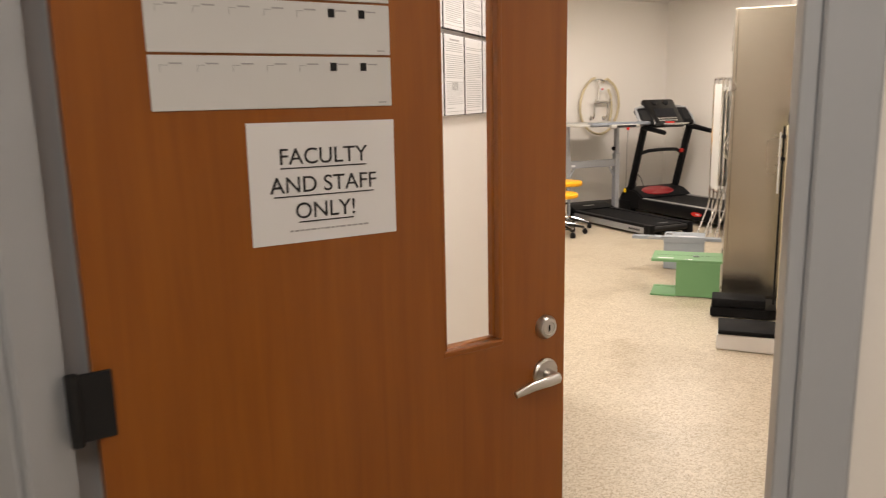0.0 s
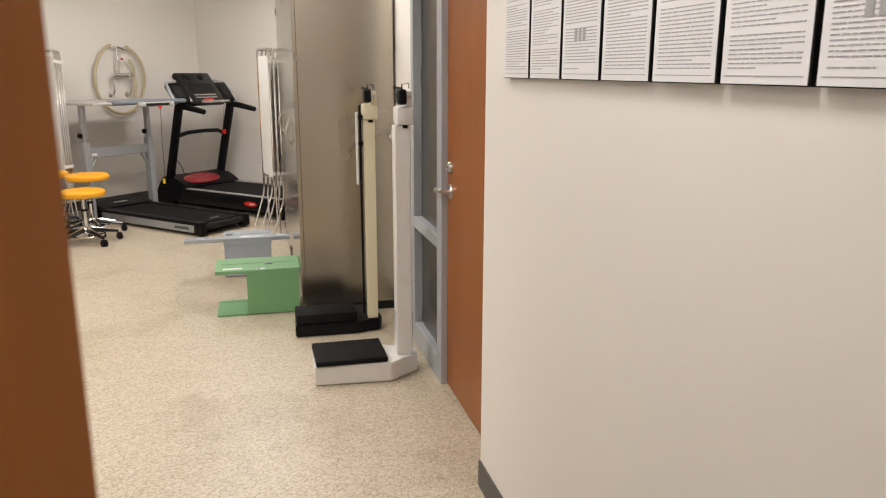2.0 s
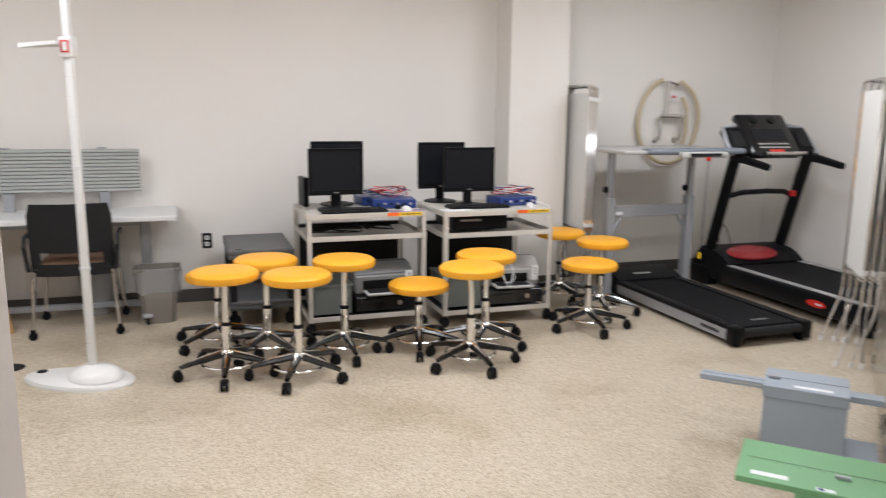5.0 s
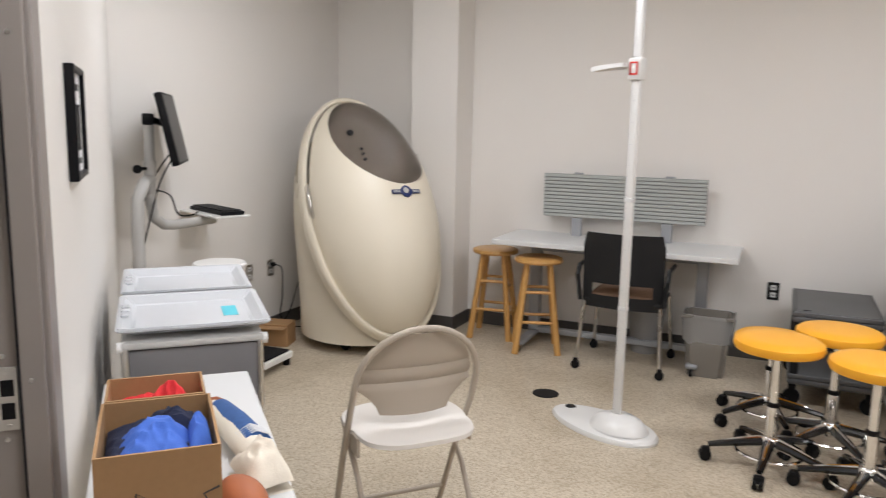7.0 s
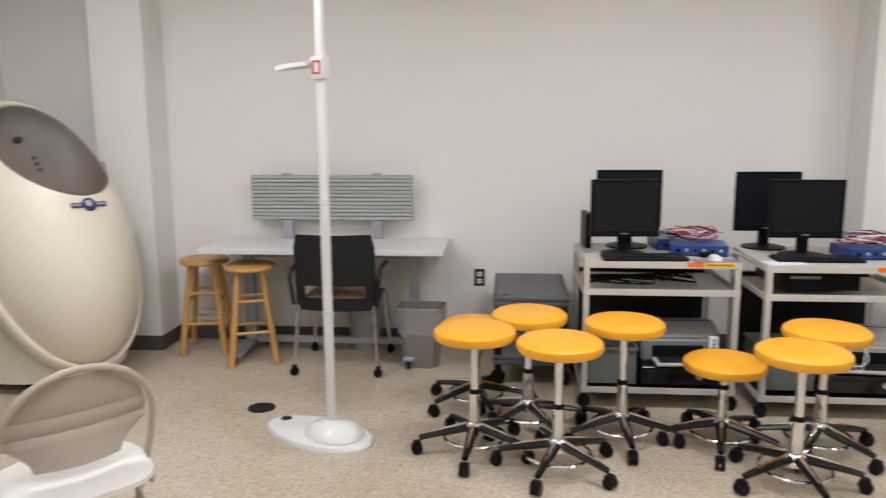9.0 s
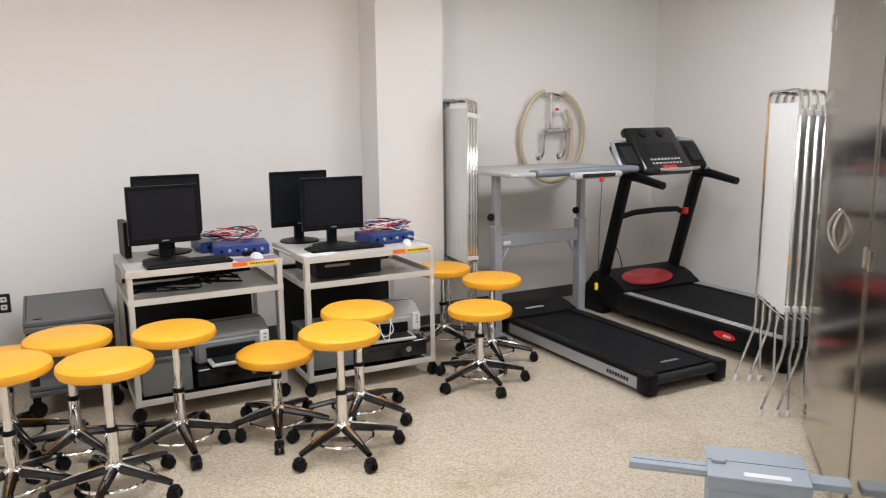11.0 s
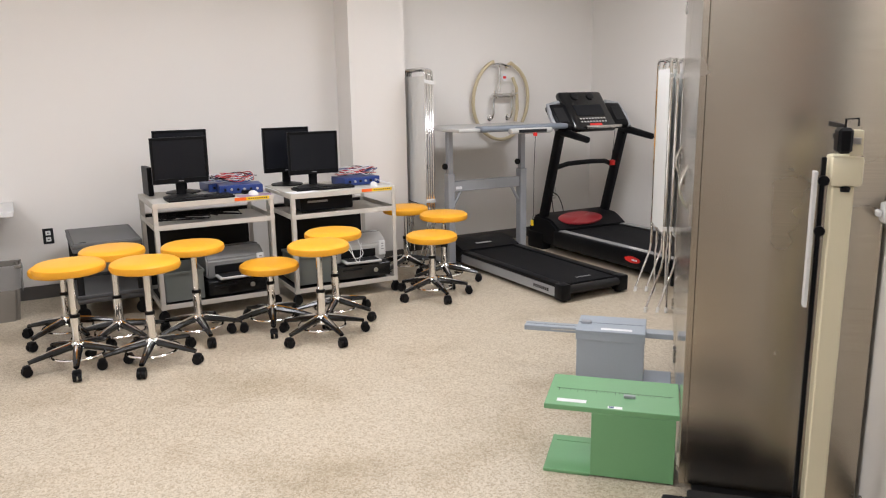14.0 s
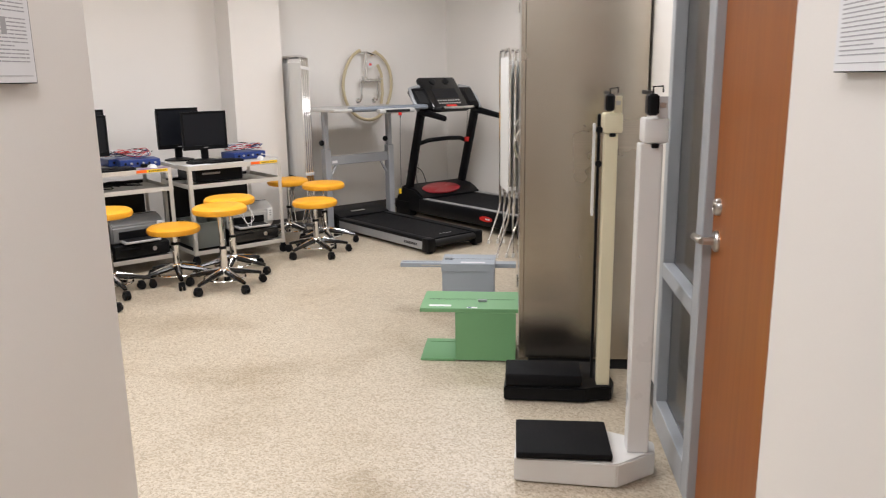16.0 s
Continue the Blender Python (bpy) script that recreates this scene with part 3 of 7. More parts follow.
def side_door():
    """The closed wooden door and its glazed side panel in the hall's right side."""
    f = thing("door_frame_3", pose(DOOR_X, MOUTH_R, 0), "grey steel frame with a glazed side panel", "door frame", kind="structure")
    dd = 0.14
    for nm, y0, y1, z0, z1 in (("jamb", 0.002, 0.05, 0, 2.14), ("mullion", 0.925, 1.012, 0, 2.14), ("jamb", 1.535, 1.595, 0, 2.14),
                               ("head", 0.05, 0.925, 2.08, 2.14), ("head", 1.012, 1.535, 2.08, 2.14), ("transom", 1.012, 1.535, 0.66, 0.72), ("sill", 1.012, 1.535, 0, 0.12)):
        part(nm, boxed(-0.012, y0, z0, dd if y0 < 0.9 else 0.042, y1, z1, 0.003), FRAME_GREY, f)
    for z0, z1 in ((0.12, 0.66), (0.72, 2.08)):
        g = part("pane", boxed(0.030, 1.013, z0 + 0.001, 0.036, 1.534, z1 - 0.001), SIDE_GLASS, f, "clear pane before a dark room")
    part("sticker", boxed(0.0275, 1.016, 1.50, 0.0292, 1.05, 1.66), PAPER, f, "small white notice on the glass")
    d = thing("door_2", pose(DOOR_X + 0.018, MOUTH_R + 0.052, 0, 0, 0, 90), "closed orange-stained wooden door in a grey frame", "door", kind="structure")
    part("leaf", boxed(0, -0.044, 0.008, 0.872, 0, 2.075, 0.002), DOOR_WOOD, d)
    lever_set(d, 0.872 - 0.065, 0.955, 0.0, 1, 1)


side_door()


# ---- papers on the hall's walls ----
def notice_boards():
    """Framed printed sheets: a few kinds, copied along both walls."""
    random.seed(11)
    kinds = []
    W_, H_ = 0.205, 0.272
    for k in range(4):
        b = thing("notice_board", pose(0, 0, -50), "white printed sheet mounted on a black-edged board", "notice", "boards in the hall")
        part("backing", boxed(-W_ / 2, 0.0, 0, W_ / 2, 0.018, H_, 0.001), BLACK, b)
        part("sheet", boxed(-W_ / 2 + 0.002, -0.0012, 0.002, W_ / 2 - 0.004, -0.0002, H_ - 0.002), PAPER, b)
        bm = bmesh.new()
        z = H_ - 0.03
        if k % 2 == 0:
            box(bm, -0.05, -0.0018, H_ - 0.022, 0.05, -0.0011, H_ - 0.016)
        while z > 0.022:
            x = -W_ / 2 + 0.018
            end = W_ / 2 - 0.018 - (random.random() < 0.18) * random.uniform(0.03, 0.11)
            if random.random() > 0.09:
                while x < end:
                    ln = min(random.uniform(0.008, 0.026), end - x)
                    box(bm, x, -0.0017, z, x + ln, -0.0011, z + 0.0022)
                    x += ln + 0.0028
            z -= 0.0068
        box(bm, -W_ / 2 + 0.01, -0.0018, 0.013, W_ / 2 - 0.014, -0.0011, 0.0145)
        part("print", bm, INK_GREY, b)
        if k == 2:
            bm = bmesh.new()
            for j in range(3):
                box(bm, -0.03 + j * 0.022, -0.0023, 0.085, -0.016 + j * 0.022, -0.0017, 0.115)
            part("diagram", bm, INK_GREY, b)
        kinds.append(b)
    n = 0
    for row in range(3):
        z = 1.464 + row * 0.287
        for i in range(9):
            y = 3.197 - i * 0.2165
            if y - 0.11 > ENTRY + 0.1:
                copy_thing(kinds[(n * 3 + row) % 4], pose(HALL_R - 0.0185, y, z, 0, 0, -90))
                n += 1
        for i in range(9):
            y = 3.300 - i * 0.2165
            if y > 1.75:
                copy_thing(kinds[(n + row + 1) % 4], pose(HALL_L + 0.0185, y, z, 0, 0, 90))
                n += 1
    for b in kinds:
        for o in (*b.children_recursive, b):
            bpy.data.objects.remove(o)


notice_boards()


# ---- steel cabinets ----
def steel_cabinet(y0, y1, label):
    h, d = 2.09, 0.59
    c = thing("steel_cabinet", pose(0.235, y0, 0), label, "cabinet", "steel cabinets")
    w = y1 - y0
    bm = bmesh.new()
    box(bm, 0.022, 0.0, 0.055, d, w, h, 0.002)
    part("body", bm, STEEL, c)
    bm = bmesh.new()
    box(bm, 0.05, 0.01, 0.0, d - 0.01, w - 0.01, 0.0545)
    part("plinth", bm, DARK_GREY, c, "dark recessed plinth")
    part("corner_post", boxed(0.0, 0.0, 0.055, 0.0212, 0.022, h, 0.001), STEEL, c)
    part("corner_post", boxed(0.0, w - 0.022, 0.055, 0.0212, w, h, 0.001), STEEL, c)
    half = w / 2
    for i, (a, b) in enumerate(((0.024, half - 0.0015), (half + 0.0015, w - 0.024))):
        dr = part("door", boxed(0.0, a, 0.060, 0.0212, b, h - 0.004, 0.0015), STEEL_DOOR, c, "mirror-bright steel door")
        hy = half - 0.025 if i == 0 else half + 0.025
        bm = bmesh.new()
        pts = [(0.001, hy, 1.0)] + [(-0.03 * math.sin(math.pi * k / 8) - 0.002, hy + (0.03 if i == 0 else -0.03) * -math.sin(math.pi * k / 8), 1.0 + 0.17 * k / 8) for k in range(1, 8)] + [(0.001, hy, 1.17)]
        tube(bm, pts, 0.0055, 8)
        part("handle", bm, SATIN, dr, "curved satin bow handle", True)
        ey = a if i == 0 else b
        for z in (0.13, 1.06, 1.95):
            bm = bmesh.new()
            box(bm, -0.003, ey - 0.016, z - 0.035, -0.0005, ey + 0.016, z + 0.035, 0.001)
            tube(bm, [(-0.005, ey, z - 0.035), (-0.005, ey, z + 0.035)], 0.005, 8)
            part("hinge", bm, SATIN, dr)


STEEL_DOOR = brushed_material("bright_steel_door", (0.50, 0.47, 0.42), 0.15, (1.2, 60, 60))
steel_cabinet(5.72, 6.94, "tall brushed stainless steel cabinet with two closed doors")
steel_cabinet(6.955, 7.94, "tall brushed stainless steel cabinet beside another")


# ---- scales ----
def beam_head(parent, x, y, z, paint):
    """The weighing beam with its casting, poises and end loop."""
    hd = part("beam_housing", boxed(x - 0.030, y - 0.045, z - 0.20, x + 0.052, y + 0.06, z - 0.115, 0.010, 2), paint, parent, "", True)
    bm = prism(bmesh.new(), [(y - 0.03, z - 0.1145), (y + 0.045, z - 0.1145), (y + 0.03, z - 0.045), (y - 0.02, z - 0.045)], x + 0.014, x + 0.048)
    bmesh.ops.transform(bm, matrix=Matrix(((0, 0, 1, 0), (1, 0, 0, 0), (0, 1, 0, 0), (0, 0, 0, 1))), verts=bm.verts)
    bmesh.ops.recalc_face_normals(bm, faces=bm.faces)
    part("bracket", bm, paint, hd)
    part("pivot", boxed(x + 0.020, y - 0.034, z - 0.082, x + 0.040, y - 0.0305, z - 0.064, 0.001), SATIN, hd)
    bm = bmesh.new()
    box(bm, x - 0.012, y - 0.06, z - 0.040, x - 0.006, y + 0.15, z - 0.026, 0.001)
    box(bm, x + 0.002, y - 0.06, z - 0.078, x + 0.008, y + 0.15, z - 0.062, 0.001)
    tube(bm, [(x - 0.009, y - 0.06, z - 0.08), (x - 0.009, y - 0.064, z - 0.012), (x + 0.022, y - 0.064, z - 0.010), (x + 0.024, y - 0.06, z - 0.03)], 0.003, 6)
    part("beam", bm, BLACK, hd, "black graduated weighing beam")
    part("poise", boxed(x - 0.028, y - 0.085, z - 0.105, x + 0.010, y - 0.02, z - 0.035, 0.008), BLACK, hd, "black sliding poise")
    bm = bmesh.new()
    lathe(bm, [(0.012, 0), (0.014, 0.012), (0.010, 0.0145)], 14)
    bmesh.ops.transform(bm, matrix=pose(x + 0.01, y - 0.035, z - 0.2146), verts=bm.verts)
    part("knob", bm, BLACK, hd, "", True)


def white_scale():
    s = thing("physician_scale", pose(0.215, 4.585, 0), "white beam scale with a black mat on its platform", "scale")
    bm = prism(bmesh.new(), [(0, 0), (0.37, -0.03), (0.52, 0.08), (0.53, 0.16), (0.36, 0.245), (0.01, 0.27)], 0.004, 0.098)
    bmesh.ops.bevel(bm, geom=[e for e in bm.edges], offset=0.005, segments=2, affect="EDGES")
    part("platform", bm, WHITE, s, "white enamelled platform", True)
    part("mat", boxed(0.006, -0.015, 0.100, 0.355, 0.265, 0.128, 0.008, 2), RUBBER, s, "black ribbed rubber mat", True)
    part("post", boxed(0.415, 0.065, 0.098, 0.492, 0.14, 1.235, 0.004), WHITE, s, "white square post")
    beam_head(s, 0.455, 0.10, 1.436, WHITE)
    for x, y in ((0.03, 0.03), (0.34, 0.02), (0.03, 0.22), (0.34, 0.20)):
        part("foot", turned([(0.012, 0.0), (0.012, 0.006)], 12, x, y), BLACK, s)


def black_scale():
    s = thing("physician_scale", pose(0.165, 5.30, 0), "cream beam scale with a black platform against the cabinet", "scale")
    bm = prism(bmesh.new(), [(0, 0), (0.37, -0.01), (0.41, 0.02), (0.49, 0.02), (0.51, 0.09), (0.50, 0.17), (0.38, 0.20), (0.01, 0.20)], 0.006, 0.072)
    bmesh.ops.bevel(bm, geom=[e for e in bm.edges], offset=0.006, segments=2, affect="EDGES")
    part("platform", bm, BLACK, s, "black cast platform", True)
    part("mat", boxed(0.008, 0.0, 0.074, 0.355, 0.19, 0.135, 0.012, 2), RUBBER, s, "black rubber mat", True)
    part("back_plate", boxed(0.10, 0.19, 0.006, 0.50, 0.385, 0.055, 0.006), DARK_GREY, s)
    bm = boxed(0.424, 0.04, 0.072, 0.482, 0.10, 1.2195, 0.004)
    part("post", bm, CREAM_PAINT, s, "tall cream painted post")
    bm = bmesh.new()
    box(bm, 0.396, 0.057, 0.10, 0.409, 0.073, 1.30, 0.002)
    part("height_rod", bm, BLACK, s, "black height rod")
    part("height_card", boxed(0.378, 0.05, 0.86, 0.388, 0.085, 1.26, 0.001), WHITE, s, "white graduated strip")
    for z in (1.09, 1.235):
        bm = turned([(0.015, 0), (0.015, 0.012)], 12)
        bmesh.ops.transform(bm, matrix=pose(0.402, 0.05, z, 90, 0, 0), verts=bm.verts)
        part("clamp", bm, BLACK, s)
    beam_head(s, 0.448, 0.075, 1.42, CREAM_PAINT)
    for x, y in ((0.03, 0.03), (0.34, 0.02), (0.03, 0.17), (0.46, 0.10)):
        part("foot", turned([(0.014, 0.0), (0.014, 0.008)], 12, x, y), BLACK, s)


white_scale()
black_scale()


def wall_phone():
    """A white wall plate with a small cradle."""
    w = thing("wall_plate", pose(EAST, 5.645, 1.09, 0, 0, -90), "white plastic plate and cradle on the wall by the cabinet", "wall plate")
    part("plate", boxed(-0.045, -0.010, -0.075, 0.045, -0.0005, 0.075, 0.003), WHITE, w)
    part("cradle", boxed(-0.03, -0.042, -0.02, 0.03, -0.0105, 0.045, 0.008, 2), WHITE_MATT, w, "", True)
    part("hook", boxed(-0.018, -0.058, 0.0, 0.018, -0.0425, 0.022, 0.004), WHITE_MATT, w)


wall_phone()


# ---- sit-and-reach boxes ----
def reach_box_green():
    g = thing("sit_and_reach_box", pose(-0.28, 5.79, 0), "green painted sit-and-reach box with a printed ruler top", "fitness box")
    part("body", boxed(0.185, 0.0, 0.006, 0.500, 0.315, 0.268, 0.002), GREEN, g)
    part("top", boxed(0.0, 0.0, 0.2685, 0.512, 0.325, 0.290, 0.002), GREEN, g, "green overhanging top board")
    part("foot_board", boxed(0.0, 0.0, 0.0, 0.184, 0.315, 0.014, 0.002), GREEN, g, "green foot board")
    bm = prism(bmesh.new(), [(0.02, 0.02), (0.184, 0.02), (0.184, 0.03), (0.02, 0.03)], 0.014, 0.016)
    bmesh.ops.transform(bm, matrix=pose(0, 0.24, 0), verts=bm.verts)
    part("guide", bm, GREEN, g)
    bm = bmesh.new()
    for k in range(30):
        x = 0.04 + k * 0.015
        box(bm, x, 0.145 + (0.012 if k % 5 else 0), 0.2902, x + 0.0015, 0.172, 0.2908)
    box(bm, 0.03, 0.172, 0.2902, 0.49, 0.1735, 0.2908)
    part("ruler_marks", bm, INK, g)
    part("label", boxed(0.045, 0.035, 0.2902, 0.16, 0.065, 0.2910), PAPER, g, "white printed label")
    part("label", boxed(0.245, 0.008, 0.2902, 0.300, 0.030, 0.2910), PAPER, g, "small white label")
    part("badge", boxed(0.250, 0.011, 0.2911, 0.268, 0.027, 0.2916), BLUE_BOX, g)
    part("latch", boxed(0.30, 0.12, 0.2902, 0.345, 0.135, 0.302, 0.001), ALU, g)


def reach_box_blue():
    b = thing("sit_and_reach_box", pose(-0.255, 6.75, 0), "blue-grey sit-and-reach box with a sliding ruler beam", "fitness box")
    part("body", boxed(0.0, 0.0, 0.004, 0.335, 0.25, 0.250, 0.002), BLUEGREY, b)
    part("top", boxed(-0.005, -0.008, 0.2785, 0.340, 0.26, 0.292, 0.002), BLUEGREY, b, "flat top plate over the beam")
    part("fascia", boxed(-0.004, -0.006, 0.240, 0.339, -0.0005, 0.2782, 0.001), BLUEGREY, b)
    part("ruler_beam", boxed(-0.28, 0.06, 0.2505, 0.475, 0.135, 0.278, 0.002), BLUEGREY, b, "long blue-grey ruler beam")
    part("ruler_edge", boxed(-0.14, 0.0585, 0.262, -0.008, 0.0598, 0.266), SATIN, b, "bright slot in the beam's side")
    part("slot", boxed(-0.27, 0.095, 0.2782, -0.006, 0.098, 0.2788), DARK_GREY, b)
    part("slot", boxed(0.0, 0.13, 0.2922, 0.335, 0.133, 0.2928), DARK_GREY, b)
    part("slider", boxed(0.012, 0.10, 0.2922, 0.062, 0.135, 0.306, 0.002), ALU, b, "metal slider on the top")
    part("label", boxed(0.12, 0.02, 0.2922, 0.275, 0.05, 0.2930), PAPER, b, "white label")
    part("foot_board", boxed(0.336, 0.0, 0.0, 0.475, 0.25, 0.012, 0.002), BLUEGREY, b)


reach_box_green()
reach_box_blue()


# ---- yellow stools ----
def stool(h):
    """A round stool on a chromed gas column with a foot ring and five castors; h: height of the seat's top."""
    s = thing("swivel_stool", pose(0, 0, -50), "yellow round swivel stool with chrome column and black castors", "stool", "yellow stools")
    r = 0.19
    prof = [(0.05, h - 0.062), (r - 0.03, h - 0.062), (r - 0.008, h - 0.055), (r, h - 0.038), (r - 0.004, h - 0.018), (r - 0.022, h - 0.005), (r - 0.07, h), (0.02, h)]
    part("seat", turned(prof, 40), YELLOW, s, "yellow vinyl seat pad", True)
    part("seat_plate", turned([(0.09, h - 0.072), (0.09, h - 0.063)], 20), BLACK, s)
    part("column", turned([(0.019, 0.29), (0.019, h - 0.072)], 18), CHROME, s, "chrome gas column", True)
    part("outer_column", turned([(0.026, 0.085), (0.026, 0.286), (0.022, 0.29)], 18), CHROME, s, "", True)
    part("collar", turned([(0.0275, 0.284), (0.028, 0.300), (0.022, 0.304)], 18), BLACK, s, "black collar", True)
    bm = turned([(0.042, 0.085), (0.045, 0.10), (0.040, 0.135), (0.03, 0.145)], 18)
    part("hub", bm, CHROME, s, "polished hub", True)
    bm = bmesh.new()
    ring(bm, 0, 0, 0.075, 0.145, 0.0075, 36)
    for k in range(5):
        a = radians(72 * k)
        tube(bm, [(0.03 * math.cos(a), 0.03 * math.sin(a), 0.098), (0.145 * math.cos(a), 0.145 * math.sin(a), 0.079)], 0.005, 6)
    part("foot_ring", bm, CHROME, s, "chrome wire foot ring", True)
    for k in range(5):
        a = 72 * k
        bm = bmesh.new()
        pts = [(0.035, 0, 0.118), (0.14, 0, 0.102), (0.235, 0, 0.082), (0.262, 0, 0.076)]
        tube(bm, pts, 0.016, 8, radii=[0.021, 0.018, 0.0135, 0.012])
        for v in bm.verts:
            v.co.y *= 1.25
        leg = part("leg", bm, BLACK_GLOSS, s, "glossy black leg with a bright ridge", True, pose(0, 0, 0, 0, 0, a))
        bm = tubed([(0.038, 0, 0.1365), (0.14, 0, 0.1165), (0.225, 0, 0.0945)], 0.006, 6, radii=[0.009, 0.007, 0.003])
        part("ridge", bm, CHROME, leg, "polished ridge", True)
        bm = bmesh.new()
        for sy in (-0.013, 0.013):
            b2 = turned([(0.012, -0.009), (0.026, -0.009), (0.028, -0.004), (0.028, 0.004), (0.026, 0.009), (0.012, 0.009)], 16)
            bmesh.ops.transform(b2, matrix=pose(0.272, sy, 0.028, 90, 0, 0), verts=b2.verts)
            me = bpy.data.meshes.new("tmp")
            b2.to_mesh(me)
            bm.from_mesh(me)
            bpy.data.meshes.remove(me)
            b2.free()
        cs = part("castor", bm, BLACK, leg, "black twin-wheel castor", True)
        bm = boxed(0.250, -0.024, 0.030, 0.292, 0.024, 0.064, 0.012, 2)
        part("castor_hood", bm, BLACK, leg, "", True)
    return s


HIGH, MID, LOW, HALF = stool(0.602), stool(0.56), stool(0.432), stool(0.475)
for src, x, y, a in ((HIGH, -3.00, 6.36, 20), (HIGH, -3.04, 6.76, 55), (HIGH, -2.62, 6.51, 5), (HIGH, -2.63, 6.98, 30), (LOW, -2.28, 7.28, 12),
                     (HIGH, -1.87, 7.16, 33), (HIGH, -1.95, 7.56, 64), (MID, -1.50, 8.66, 10), (MID, -1.90, 8.91, 40), (HALF, -3.42, 6.75, 48)):
    copy_thing(src, pose(x, y, 0, 0, 0, a))
copy_thing(HALF, pose(-1.47, 8.23, 0, 0, 0, 22))
for b in (HIGH, MID, LOW, HALF):
    for o in (*b.children_recursive, b):
        bpy.data.objects.remove(o)


# ---- computer carts ----
def av_cart(u, n, label):
    """A steel cart with three shelves, seen from its front (-y)."""
    c = thing("equipment_cart", room_pose(u, n), label, "cart", "computer carts")
    w, d, h = 0.80, 0.62, 0.80
    for x in (0.0, w - 0.03):
        for y in (0.0, d - 0.03):
            bm = bmesh.new()
            box(bm, x, y, 0.085, x + 0.03, y + 0.004, h - 0.031)
            box(bm, x if x == 0 else x + 0.026, y, 0.085, x + 0.004 if x == 0 else x + 0.03, y + 0.03, h - 0.031)
            part("upright", bm, CART_PAINT, c)
            bm = turned([(0.01, -0.013), (0.036, -0.013), (0.038, 0.0), (0.036, 0.013), (0.01, 0.013)], 16)
            bmesh.ops.transform(bm, matrix=pose(x + 0.015, y + 0.015, 0.038, 90, 0, 25), verts=bm.verts)
            box(bm, x + 0.0, y + 0.0, 0.055, x + 0.03, y + 0.03, 0.084)
            part("castor", bm, BLACK, c, "black castor", True)
    for z in (0.09, 0.625, h - 0.03):
        bm = bmesh.new()
        box(bm, 0.001, 0.001, z, w - 0.001, d - 0.001, z + 0.004)
        for a in ((-0.002, -0.002, w + 0.002, 0.002), (-0.002, d - 0.002, w + 0.002, d + 0.002), (-0.002, 0.002, 0.002, d - 0.002), (w - 0.002, 0.002, w + 0.002, d - 0.002)):
            box(bm, a[0], a[1], z - 0.002, a[2], a[3], z + 0.032, 0.001)
        part("shelf", bm, CART_PAINT, c, "off-white steel shelf")
    # added dark sheet that deepens the shade between the rear uprights
    part("back_panel", boxed(0.031, d - 0.012, 0.124, w - 0.031, d - 0.006, 0.652), DARK_GREY, c, "dark sheet added at the back for the shade under the shelf")
    # thin dark sheet painting the shade over the lowest shelf
    part("shelf_mat", boxed(0.032, 0.02, 0.0942, w - 0.032, d - 0.014, 0.0948), DARK_GREY, c, "dark sheet for the shade on the lowest shelf")
    part("worktop_mat", boxed(0.006, 0.006, h - 0.026, w - 0.006, d - 0.006, h + 0.002), CART_PAINT, c)
    part("warning_tape", boxed(0.53, -0.0035, h - 0.022, 0.61, -0.0022, h - 0.001), ORANGE_TAPE, c, "orange warning sticker")
    part("warning_tape", boxed(0.61, -0.0035, h - 0.022, 0.77, -0.0022, h - 0.001), YELLOW_TAPE, c, "yellow warning sticker")
    bm = bmesh.new()
    for k in range(9):
        box(bm, 0.625 + k * 0.015, -0.0042, h - 0.016, 0.634 + k * 0.015, -0.0034, h - 0.007)
    part("tape_print", bm, INK, c)
    return c


av_cart(2.92, 7.20, "off-white steel equipment cart loaded with two monitors")
av_cart(3.82, 7.12, "off-white steel equipment cart loaded with monitors and cables")


def monitor(m, label, w=0.37, h=0.31):
    """A flat monitor on a round foot; local -y is its front, z=0 its support."""
    o = thing("computer_monitor", m, label, "monitor", "monitors")
    part("foot", turned([(0.12, 0.0), (0.12, 0.008), (0.07, 0.018), (0.03, 0.022)], 28), BLACK, o, "", True)
    part("neck", boxed(-0.03, -0.008, 0.018, 0.03, 0.022, 0.16, 0.006), BLACK, o)
    bm = bmesh.new()
    z0 = 0.10
    for a in ((-w / 2, z0, w / 2, z0 + 0.034), (-w / 2, z0 + h - 0.018, w / 2, z0 + h), (-w / 2, z0 + 0.034, -w / 2 + 0.018, z0 + h - 0.018), (w / 2 - 0.018, z0 + 0.034, w / 2, z0 + h - 0.018)):
        box(bm, a[0], -0.035, a[1], a[2], -0.012, a[3], 0.002)
    part("bezel", bm, BLACK, o, "black plastic bezel")
    part("screen", boxed(-w / 2 + 0.017, -0.030, z0 + 0.033, w / 2 - 0.017, -0.016, z0 + h - 0.017), SCREEN, o, "dark switched-off screen")
    part("housing", boxed(-w / 2 + 0.006, -0.0118, z0 + 0.006, w / 2 - 0.006, 0.028, z0 + h - 0.006, 0.02, 2), BLACK, o, "", True)
    part("maker_mark", boxed(-0.018, -0.0358, z0 + 0.014, 0.018, -0.0352, z0 + 0.020), GREY_PLASTIC, o)
    return o


def keyboard(m):
    k = thing("keyboard", m, "black keyboard lying on the cart", "keyboard", "keyboards")
    part("case", boxed(-0.22, -0.075, 0.0, 0.22, 0.075, 0.016, 0.005), BLACK, k)
    for r in range(5):
        for q in range(16):
            if r == 0 and 4 <= q <= 9:
                continue
            x, y = -0.208 + q * 0.0262, -0.062 + r * 0.0255
            part("key", boxed(x, y, 0.0161, x + 0.0225, y + 0.0215, 0.022), DARK_GREY, k)


